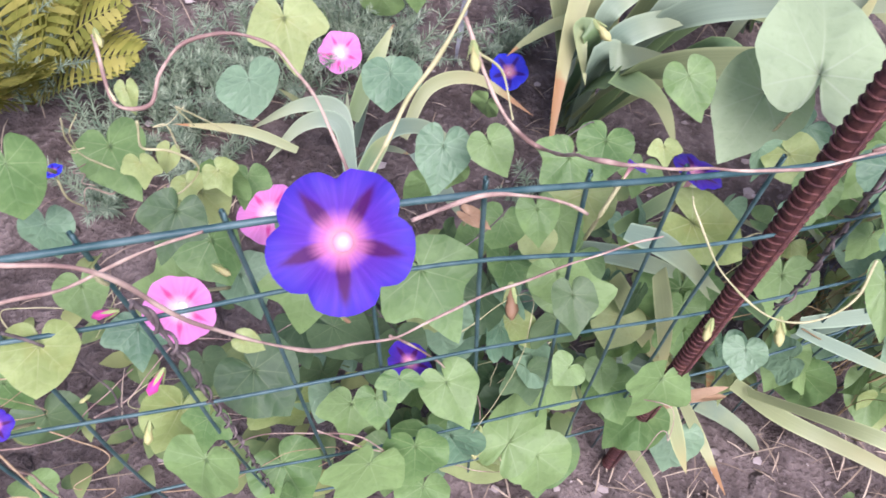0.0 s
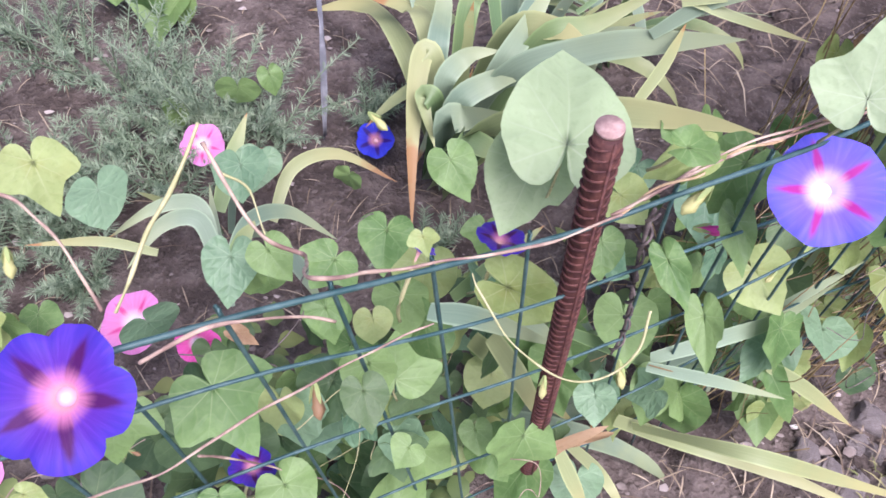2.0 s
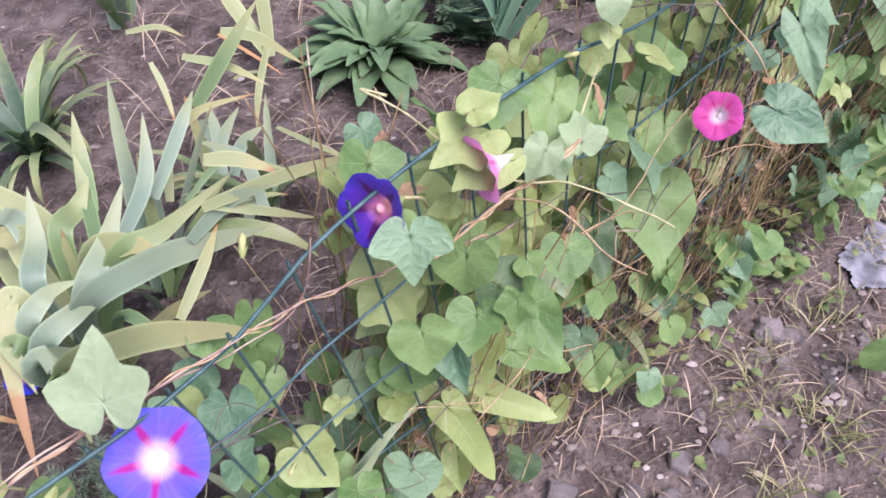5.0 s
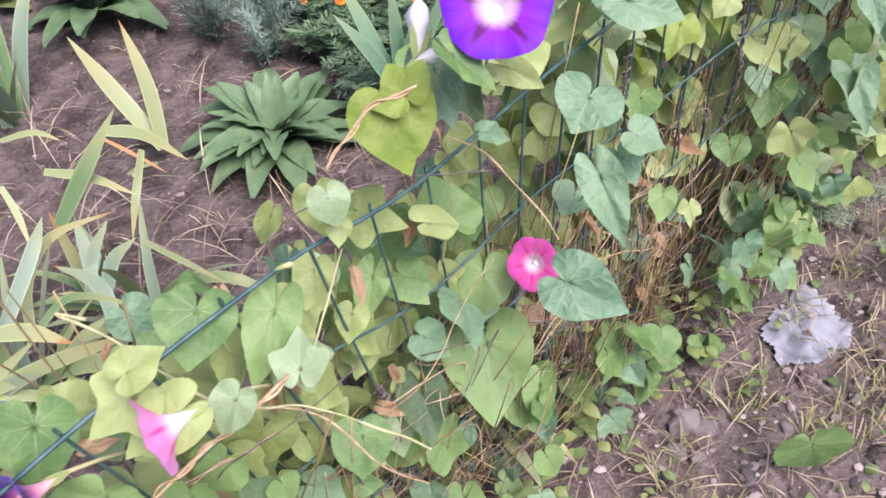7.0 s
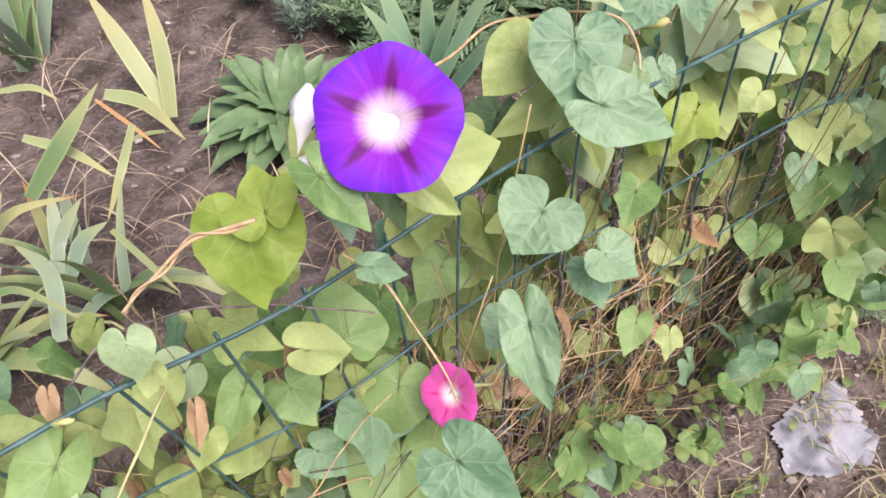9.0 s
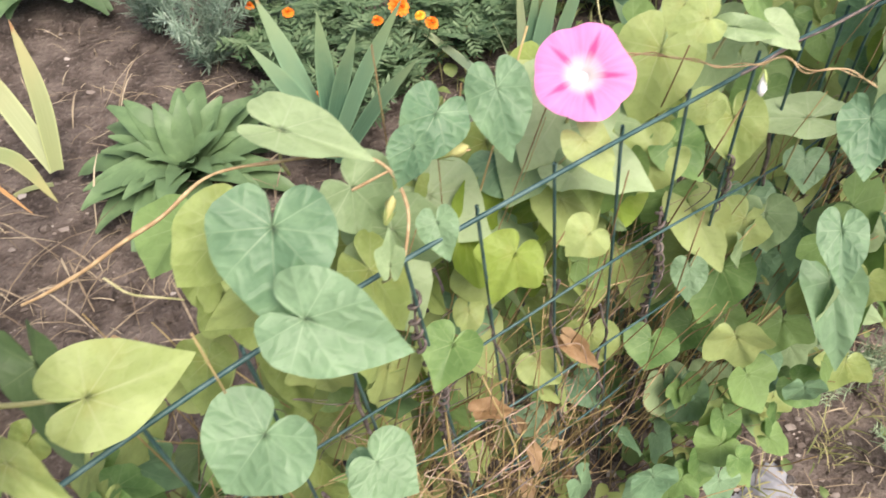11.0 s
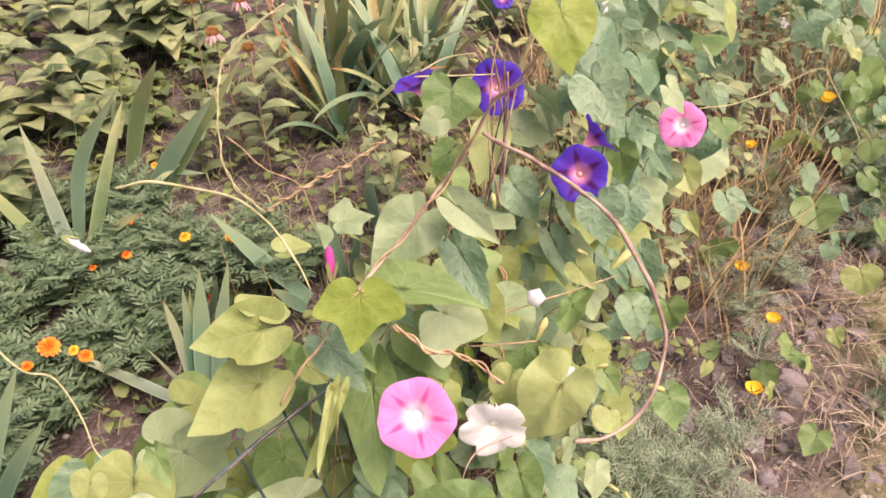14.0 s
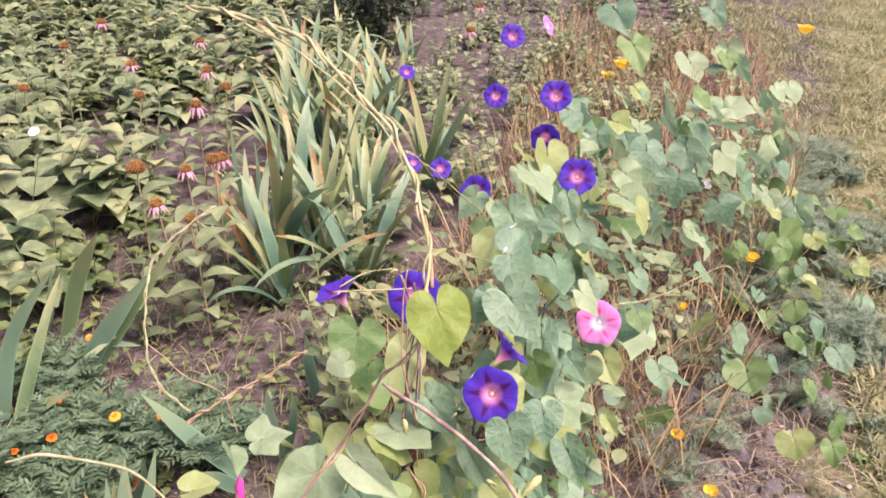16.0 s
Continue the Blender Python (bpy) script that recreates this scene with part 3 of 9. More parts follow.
def plant_at(x, y):
    s = along(x, y)
    return PLANTS[sum(s > b for b in STRETCH)]


def local(parent, m):
    return Matrix.Translation(-parent.location) @ m


pick = random.Random(5)


def leaf(base, tip, facing, wide=1.0, shape="heart", tone="green", petiole=True):
    """A leaf from its stalk's end to its tip, its upper side towards facing."""
    base, tip, facing = Vector(base), Vector(tip), Vector(facing)
    owner = plant_at(base.x, base.y)
    y = tip - base
    size = y.length
    x = y.cross(facing)
    if x.length < 1e-6:
        x = y.cross(Vector((0, 0, 1)))
    x = x.normalized()
    z = x.cross(y).normalized()
    k = pick.randrange(7)
    me = get_leaf(shape, k, tone)
    ob = child("leaf", me, owner, local(owner, axes(base, x * size * wide, y, z * size)))
    if petiole:
        back = base - y.normalized() * size * 0.1 - z * size * 0.35 + Vector((0, 0, -0.25 * size))
        end = back + Vector((pick.uniform(-1, 1) * 0.2, pick.uniform(0.0, 0.3), -0.5)) * size
        vs, fs = tube_data(bezier([end, back, base - z * 0.02 * size], 3), 0.0011, 0.0009, 5)
        inv = ob.matrix_basis.inverted() @ Matrix.Translation(-owner.location)
        child("stalk", mesh_of("leaf_stalk", [inv @ v for v in vs], fs, STEM_GREEN), ob)
    return ob


# ---- funnel flowers ----
def corolla(scallop, seed, flare=1.0):
    """Funnel of unit rim radius that opens towards +z, tube towards -z."""
    rng = random.Random(seed)
    prof = [(0.06, -1.25), (0.08, -0.95), (0.11, -0.55), (0.16, -0.27), (0.24, -0.15), (0.36, -0.09), (0.50, -0.05), (0.66, -0.02), (0.82, 0.005), (0.93, 0.0), (1.0, -0.02)]
    if flare > 1.15:
        prof = [(0.06, -1.35), (0.09, -1.05), (0.13, -0.80), (0.19, -0.62), (0.28, -0.47), (0.40, -0.34), (0.54, -0.22), (0.70, -0.12), (0.85, -0.04), (0.94, -0.01), (1.0, 0.0)]
        flare = 1.0
    n = 60
    verts, uvs, faces = [], [], []
    ph = rng.uniform(0, 6)
    for j, (r, z) in enumerate(prof):
        for i in range(n):
            th = 2 * math.pi * i / n
            five = 0.5 + 0.5 * math.cos(5 * th)
            edge = max(0.0, (r - 0.4) / 0.6)
            rr = r * (1 + edge * (0.03 * math.cos(5 * th + math.pi) - scallop * five ** 12 + 0.035 * noise.noise(Vector((math.cos(th) * 3, math.sin(th) * 3, seed))) + 0.010 * noise.noise(Vector((math.cos(th) * 11, math.sin(th) * 11, seed)))))
            zz = z * flare + edge * (0.045 * math.cos(5 * th) * -1 + 0.05 * math.sin(2 * th + ph) + 0.018 * math.sin(11 * th + 2 * ph) + scallop * 0.5 * math.sin(5 * th + 0.6))
            zz -= 0.018 * edge * math.exp(-((five - 0.0) / 0.12) ** 2)
            verts.append((rr * math.cos(th), rr * math.sin(th), zz))
            uvs.append((i / n, r))
    for j in range(len(prof) - 1):
        for i in range(n):
            i2 = (i + 1) % n
            faces.append((j * n + i, j * n + i2, (j + 1) * n + i2, (j + 1) * n + i))
    # the seam's last column takes u up to 1
    return verts, uvs, faces


def corolla_mesh(kind, scallop, seed, flare):
    v, u, f = corolla(scallop, seed, flare)
    me = mesh_of("corolla", v, f, PETAL[kind])
    layer = me.uv_layers.new(name="UVMap")
    for p in me.polygons:
        us = [u[me.loops[i].vertex_index] for i in p.loop_indices]
        wrap = max(a for a, _ in us) - min(a for a, _ in us) > 0.5
        for i, (a, b) in zip(p.loop_indices, us):
            layer.data[i].uv = (a + 1.0 if wrap and a < 0.5 else a, b)
    return me


def calyx_mesh():
    p = Pile()
    for k in range(5):
        w = 2 * math.pi * k / 5
        c, s = math.cos(w), math.sin(w)
        side = Vector((-s, c, 0))
        p.blade((0.05 * c, 0.05 * s, -1.38), (0.17 * c, 0.17 * s, -0.86), 0.15, 0.0, side, 4)
    vs, fs = tube_data([Vector((0, 0, -1.42)), Vector((0, 0, -1.25))], 0.05, 0.08, 8)
    p.add(vs, fs)
    return p.done("calyx", CALYX)


def throat_mesh(kind):
    """Pale domed floor added across the throat, for its crowded anthers and the light glowing there."""
    vs, fs, n = [], [], 16
    for j in range(6):
        r, z = 0.150 * (1 - j / 5.4), -0.36 + 0.10 * math.sin(j / 5 * 1.5)
        for i in range(n):
            w = 2 * math.pi * i / n
            vs.append((r * math.cos(w), r * math.sin(w), z + 0.008 * math.cos(5 * w + j)))
        if j:
            fs += [((j - 1) * n + i, (j - 1) * n + (i + 1) % n, j * n + (i + 1) % n, j * n + i) for i in range(n)]
    fs.append(tuple(5 * n + i for i in range(n)))
    return mesh_of("throat", vs, fs, PETAL[kind], [(0.3, 0.20 - 0.028 * (i // n)) for i in range(len(vs))])


CALYX_MESH, THROAT_MESH = calyx_mesh(), {kind: throat_mesh(kind) for kind in PETAL}
COROLLA = {}


def flower(place, facing, radius, kind, scallop=0.0, spin=0.0, flare=1.0, stalk=0.05):
    place = Vector(place)
    owner = plant_at(place.x, place.y)
    key = (kind, scallop, flare)
    if key not in COROLLA:
        COROLLA[key] = corolla_mesh(kind, scallop, len(COROLLA) + 3, flare)
    words = {"violet": "violet-blue flower with dark purple rays and a pink throat", "purple": "purple flower with a white throat", "light": "light violet flower with a magenta star",
             "pink": "pink flower with a white throat", "hotpink": "deep pink flower with a pale throat", "blue": "small blue flower with a pink eye", "white": "white funnel flower"}
    ob = child("flower", COROLLA[key], owner, local(owner, aim(place, facing, radius, spin)), words[kind])
    child("calyx", CALYX_MESH, ob)
    child("throat", THROAT_MESH[kind], ob, Matrix.Diagonal((1, 1, flare if flare < 1.1 else 1.0, 1)))
    if stalk:
        f = Vector(facing).normalized()
        inv = ob.matrix_basis.inverted() @ Matrix.Translation(-owner.location)
        a = place - f * radius * 1.4 * min(flare, 1.0)
        vs, fs = tube_data(bezier([a, a - f * stalk * 0.5 + Vector((0, 0, -0.2 * stalk)), a - f * stalk * 0.7 + Vector((0.1 * stalk, 0.3 * stalk, -0.8 * stalk))], 4), 0.0016, 0.0013, 6)
        child("flower_stalk", mesh_of("flower_stalk", [inv @ v for v in vs], fs, STEM_GREEN), ob)
    return ob


def bud(place, facing, size, tone="yellow", rolled=0.18):
    """A closed or faded flower: a furled cone in its calyx."""
    place = Vector(place)
    owner = plant_at(place.x, place.y)
    mat = {"yellow": BUD, "white": PETAL["white"], "dry": LEAF["dry"], "pink": PETAL["hotpink"], "violet": PETAL["violet"]}[tone]
    line = [Vector((0.02 * math.sin(3 * k), 0.02 * math.cos(2 * k), -0.6 + 0.15 * k)) for k in range(8)]
    vs, fs = [], []
    rad = [0.07, 0.10, 0.13, 0.16, rolled, rolled * 1.05, rolled * 0.8, 0.04]
    n = 10
    for j, c in enumerate(line):
        for i in range(n):
            w = 2 * math.pi * i / n + 0.5 * j
            r = rad[j] * (1 + 0.18 * math.cos(5 * w))
            vs.append(c + Vector((r * math.cos(w), r * math.sin(w), 0)))
    for j in range(7):
        for i in range(n):
            i2 = (i + 1) % n
            fs.append((j * n + i, j * n + i2, (j + 1) * n + i2, (j + 1) * n + i))
    fs.append(tuple(7 * n + i for i in range(n)))
    ob = child("bud", mesh_of("bud", vs, fs, mat, [(0.3, 0.9)] * len(vs)), owner, local(owner, aim(place, facing, size)), {"yellow": "furled yellow-green bud", "white": "rolled white flower", "dry": "withered flower", "pink": "faded pink flower", "violet": "furled violet flower"}[tone])
    p = Pile()
    for k in range(5):
        w = 2 * math.pi * k / 5
        c, s = math.cos(w), math.sin(w)
        p.blade((0.05 * c, 0.05 * s, -0.72), (0.30 * c, 0.30 * s, -0.15 + 0.1 * (k % 2)), 0.16, 0.0, Vector((-s, c, 0)), 3)
    child("calyx", p.done("bud_calyx", CALYX), ob)
    return ob


STEMS = {"pink": STEM_PINK, "green": STEM_GREEN, "tan": STEM_TAN, "dead": STEM_DEAD}


def vine(points, r=0.0018, tone="pink", twist=0.0, owner=None):
    """A climbing stem through a few places; twist winds a second stem about it."""
    r = r * 0.58
    line = bezier(points, 12)
    mid = line[len(line) // 2]
    owner = owner or plant_at(mid.x, mid.y)
    line = [p + Vector((noise.noise(p * 30), noise.noise(p * 30 + Vector((9, 0, 0))), noise.noise(p * 30 + Vector((0, 9, 0))))) * 0.0022 for p in line]
    vs, fs = tube_data(line, r * 1.1, r * 0.75, 7, 0.55)
    ob = child("stem", mesh_of("stem", vs, fs, STEMS[tone]), owner, Matrix.Translation(-owner.location))
    if twist:
        fine = bezier(points, 26)
        turn, pts = 0.0, []
        for i, p in enumerate(fine):
            d = (fine[min(i + 1, len(fine) - 1)] - fine[max(i - 1, 0)]).normalized()
            a = d.cross(Vector((0.1, 0.2, 0.95))).normalized()
            b = d.cross(a)
            if i:
                turn += (p - fine[i - 1]).length / twist * 2 * math.pi
            pts.append(p + (a * math.cos(turn) + b * math.sin(turn)) * r * 2.1)
        vs, fs = tube_data(pts, r * 0.85, r * 0.7, 6, 0.25)
        child("stem", mesh_of("stem", vs, fs, STEMS["tan" if tone == "pink" else tone]), owner, Matrix.Translation(-owner.location))
    return ob


# ---- irises ----
def blade_mesh(seed, arch, twist=0.0, taper=0.75):
    """A sword leaf of unit length that leans towards +y; arch bends it over."""
    rng = random.Random(seed)
    n = 14
    verts, uvs, faces = [], [], []
    pos, ang = Vector((0, 0, 0)), math.radians(90 - 6 - rng.uniform(0, 8))
    for i in range(n + 1):
        t = i / n
        w = 0.5 * (0.75 + 0.35 * math.sin(math.pi * min(1, t * 1.4))) * (1.0 if t < taper else max(0.02, 1 - ((t - taper) / (1 - taper)) ** 1.6))
        tw = twist * t
        sx, sz = math.cos(tw), math.sin(tw)
        d = Vector((0, math.cos(ang), math.sin(ang)))
        nrm = Vector((0, -d.z, d.y))
        side = Vector((sx, 0, 0)) + nrm * sz
        for k, (a, lift) in enumerate(((-1, 0.012), (-0.33, 0.0), (0.33, 0.0), (1, 0.012))):
            verts.append(pos + side * (a * w * 0.085) + nrm * lift * w)
            uvs.append((k / 3, t))
        if i:
            for k in range(3):
                o = (i - 1) * 4 + k
                faces.append((o, o + 1, o + 5, o + 4))
        pos = pos + d / n
        ang -= arch / n * (0.35 + 1.5 * t)
    return verts, uvs, faces


BLADES = {}


def get_blade(kind, k, mat):
    key = (kind, k, mat.name)
    if key not in BLADES:
        arch = {"stiff": 0.15, "lean": 0.8, "arched": 2.2, "over": 3.1}[kind] * (0.8 + 0.12 * k)
        v, u, f = blade_mesh(k * 7 + len(kind), arch, 0.5 * math.sin(k * 2.1))
        me = mesh_of("iris_blade", v, f, mat, u)
        BLADES[key] = me
    return BLADES[key]


def iris(place, blades, label, mats=(BLADE, BLADE_GREY)):
    """A clump; blades: (kind, compass degrees from +x, length, width factor, lean)."""
    x, y = place
    ob = thing("iris", label, "iris plant", "irises in the bed", (x, y, ground_z(x, y) - 0.01))
    for i, (kind, az, length, wide, lean) in enumerate(blades):
        m = Matrix.Translation((0.02 * math.cos(i * 2.4) * (i % 4) * 0.6, 0.02 * math.sin(i * 2.4) * (i % 4) * 0.6, 0)) @ Matrix.Rotation(radians(az - 90), 4, "Z") @ Matrix.Rotation(-radians(lean), 4, "X")
        child("blade", get_blade(kind, i % 4, mats[i % len(mats)]), ob, m @ Matrix.Diagonal((length * wide, length, length, 1)))
    return ob


def fan(n, az, spread, length, seed, kinds=("stiff", "lean"), wide=1.0):
    """Blades of a clump that stand in a fan about the compass direction az."""
    rng = random.Random(seed)
    return [(rng.choice(kinds), az + rng.uniform(-spread, spread) + (180 if rng.random() < 0.4 else 0), length * rng.uniform(0.6, 1.1), wide * rng.uniform(0.8, 1.15), rng.uniform(0, 22)) for _ in range(n)]


def sword(owner, points, width, mat):
    """One bent sword leaf of a clump, from its foot through its bend to its tip."""
    line = bezier(points, 7)
    verts, uvs, faces = [], [], []
    n = len(line) - 1
    for i, c in enumerate(line):
        t = i / n
        d = (line[min(i + 1, n)] - line[max(i - 1, 0)]).normalized()
        side = d.cross(Vector((NX, NY, 1.0)))
        side = side.normalized() if side.length > 0.05 else Vector((DX, DY, 0))
        up = side.cross(d)
        w = 0.5 * width * (0.72 + 0.28 * math.sin(math.pi * min(1, t * 1.3))) * (1.0 if t < 0.62 else max(0.03, 1 - ((t - 0.62) / 0.38) ** 1.8))
        for k, (a, lift) in enumerate(((-1, 0.10), (-0.35, 0.0), (0.35, 0.0), (1, 0.10))):
            verts.append(c + side * (a * w) + up * (lift * w) - owner.location)
            uvs.append((k / 3, t))
        if i:
            for k in range(3):
                o = (i - 1) * 4 + k
                faces.append((o, o + 1, o + 5, o + 4))
    return child("blade", mesh_of("sword_leaf", verts, faces, mat, uvs), owner)


# ---- bedding plants ----
def feathery(name, place, height, radius, stems, mat, label, category, seed, needle=0.012, group="feathery plants in the bed", droop=0.35):
    """Upright stems set with short fine leaves all round."""
    rng = random.Random(seed)
    x, y = place
    ob = thing(name, label, category, group, (x, y, ground_z(x, y) - 0.005))
    for s in range(stems):
        p = Pile()
        az, out = rng.uniform(0, 6.28), radius * rng.uniform(0.25, 1.0)
        h = height * rng.uniform(0.6, 1.1)
        foot = Vector((0.15 * out * math.cos(az), 0.15 * out * math.sin(az), 0))
        tip = Vector((out * math.cos(az), out * math.sin(az), h))
        line = bezier([foot, foot.lerp(tip, 0.5) + Vector((0, 0, 0.12 * h)), tip + Vector((0, 0, -droop * 0.2 * h))], 8)
        p.add(*tube_data(line, 0.0016, 0.0008, 4))
        for i in range(2, len(line)):
            d = (line[i] - line[i - 1]).normalized()
            for k in range(7):
                w = rng.uniform(0, 6.28)
                a = d.cross(Vector((0.3, 0.1, 0.9))).normalized()
                o = a * math.cos(w) + d.cross(a) * math.sin(w)
                c = line[i - 1].lerp(line[i], rng.random())
                ln = needle * rng.uniform(0.7, 1.5) * (1.1 - 0.5 * i / len(line))
                p.blade(c, c + (o + d * 0.6) * ln, ln * 0.11, 0, None, 2)
        child("sprig", p.done("sprig", mat), ob)
    return ob


def fern_plant(place, height, seed, mat, label):
    rng = random.Random(seed)
    x, y = place
    ob = thing("ferny_plant", label, "plant", "ferny plants", (x, y, ground_z(x, y)))
    for s in range(14):
        p = Pile()
        az, out = rng.uniform(0, 6.28), height * rng.uniform(0.3, 0.9)
        tip = Vector((out * math.cos(az), out * math.sin(az), height * rng.uniform(0.5, 1.0)))
        line = bezier([Vector((0, 0, 0)), tip * 0.5 + Vector((0, 0, 0.15 * height)), tip], 9)
        for i in range(3, len(line)):
            d = (line[i] - line[i - 1]).normalized()
            side = d.cross(Vector((0, 0, 1))).normalized()
            ln = 0.05 * math.sin(math.pi * (i / len(line)) ** 0.8) + 0.012
            for sg in (-1, 1):
                t = line[i] + side * sg * ln + d * ln * 0.5
                p.blade(line[i], t, 0.012, 0.004, d, 3)
                for q in (0.35, 0.6, 0.8):
                    c = line[i].lerp(t, q)
                    p.blade(c, c + d * ln * 0.4 + side * sg * ln * 0.15, 0.006, 0, None, 2)
        p.add(*tube_data(line, 0.0018, 0.0008, 4))
        child("frond", p.done("frond", mat), ob)
    return ob


def rosette(place, radius, n, seed):
    """Broad crinkled leaves on short stalks, upright within and lying outside."""
    rng = random.Random(seed)
    x, y = place
    ob = thing("leafy_rosette", "green rosette of broad crinkled leaves on bare soil", "plant", "", (x, y, ground_z(x, y) - 0.01))
    for k in range(n):
        az = k * 2.4 + rng.uniform(-0.3, 0.3)
        ln = radius * (0.62 + 0.45 * k / n) * rng.uniform(0.8, 1.15)
        rise = 1.45 - 0.85 * k / n + rng.uniform(-0.2, 0.2)
        broad = rng.uniform(0.14, 0.20)
        bend = rng.uniform(0.7, 1.6)
        c, s = math.cos(az), math.sin(az)
        side = Vector((-s, c, 0))
        vs, fs = [], []
        m = 12
        cen, ang = Vector((0, 0, 0.02)), rise
        for i in range(m + 1):
            t = i / m
            d = Vector((math.cos(ang) * c, math.cos(ang) * s, math.sin(ang)))
            up = Vector((-math.sin(ang) * c, -math.sin(ang) * s, math.cos(ang)))
            w = ln * broad * (0.10 + 0.95 * math.sin(math.pi * min(1.0, max(0.0, (t - 0.12) / 0.86))) ** 0.75 * (1 - 0.45 * t) * (t > 0.12))
            for a, lift in ((-1, 0.30), (-0.55, 0.12), (-0.12, 0.05), (0.12, 0.05), (0.55, 0.12), (1, 0.30)):
                wav = 0.13 * math.sin(17 * t + 2.3 * a + k) * abs(a)
                vs.append(cen + side * (a * w) + up * (w * (lift + wav)))
            if i:
                for q in range(5):
                    o = (i - 1) * 6 + q
                    fs.append((o, o + 1, o + 7, o + 6))
            cen = cen + d * (ln / m)
            ang -= bend / m
        child("leaf", mesh_of("rosette_leaf", vs, fs, ROSETTE), ob)
    return ob


def dome_flower(mat, layers, r, seed, squash=0.55):
    """A double flower head: petals in overlapping rings."""
    rng = random.Random(seed)
    p = Pile()
    for j in range(layers):
        n = 13 - 2 * j
        rr = r * (1 - 0.75 * j / layers)
        for k in range(n):
            w = 2 * math.pi * (k + 0.5 * j) / n + rng.uniform(-0.1, 0.1)
            c, s = math.cos(w), math.sin(w)
            z = r * squash * j / layers
            p.blade((0.2 * rr * c, 0.2 * rr * s, z), (rr * c, rr * s, z + r * 0.12 * (1 + j) - 0.1 * r), rr * 0.62, 0.08 * r, Vector((-s, c, 0)), 3)
    return p.done("flower_head", mat)


def marigold(place, height, heads, seed, spread=0.16):
    """Low bush of feathery leaves; heads: (dx, dy, z, radius, tone)."""
    rng = random.Random(seed)
    x, y = place
    ob = thing("marigold", "low marigold bush with orange flower heads", "marigold", "marigolds in the bed", (x, y, ground_z(x, y) - 0.005))
    for s in range(9):
        p = Pile()
        az, out = rng.uniform(0, 6.28), spread * rng.uniform(0.2, 1.0)
        tip = Vector((out * math.cos(az), out * math.sin(az), height * rng.uniform(0.55, 1.0)))
        line = bezier([Vector((0, 0, 0)), tip * 0.5 + Vector((0, 0, 0.1 * height)), tip], 6)
        p.add(*tube_data(line, 0.002, 0.001, 4))
        for i in range(2, len(line)):
            for _ in range(3):
                w = rng.uniform(0, 6.28)
                d = Vector((math.cos(w), math.sin(w), rng.uniform(-0.2, 0.7)))
                ln = rng.uniform(0.035, 0.075)
                c = line[i]
                side = d.cross(Vector((0, 0, 1))).normalized()
                for q in (0.25, 0.45, 0.65, 0.85):
                    for sg in (-1, 1):
                        e = c + d * ln * q
                        p.blade(e, e + (side * sg + d * 0.7) * ln * 0.30, 0.0075, 0, None, 2)
                p.blade(c + d * ln * 0.8, c + d * ln * 1.1, 0.005, 0, None, 2)
        child("foliage", p.done("marigold_foliage", MARI_LEAF), ob)
    for i, (dx, dy, z, r, tone) in enumerate(heads):
        mat = {"orange": ORANGE, "amber": AMBER, "red": RED}[tone]
        hd = child("flower_head", dome_flower(mat, 5, r, seed + i), ob, aim((dx, dy, z), (rng.uniform(-0.3, 0.3), rng.uniform(-0.5, 0.1), 1)))
        vs, fs = tube_data(bezier([Vector((dx * 0.3, dy * 0.3, 0.0)), Vector((dx * 0.8, dy * 0.8, z * 0.6)), Vector((dx, dy, z))], 4), 0.002, 0.0016, 5)
        child("stem", mesh_of("marigold_stem", vs, fs, MARI_LEAF), ob)
    return ob


def broad_leaf(p, base, d, ln, wide, rng):
    """Adds one pointed oval leaf to a pile."""
    d = d.normalized()
    side = d.cross(Vector((0, 0, 1)))
    if side.length < 0.05:
        side = Vector((1, 0, 0))
    side.normalize()
    up = side.cross(d)
    vs, fs = [], []
    m = 5
    for i in range(m + 1):
        t = i / m
        w = ln * wide * 0.5 * math.sin(math.pi * (0.04 + 0.94 * t ** 0.8))
        c = base + d * ln * t + up * (ln * 0.10 * math.sin(math.pi * t)) + Vector((0, 0, -0.24 * ln * t * t))
        vs += [c - side * w + up * w * 0.20, c, c + side * w + up * w * 0.20]
        if i:
            o = 3 * (i - 1)
            fs += [(o, o + 1, o + 4, o + 3), (o + 1, o + 2, o + 5, o + 4)]
    p.add(vs, fs)


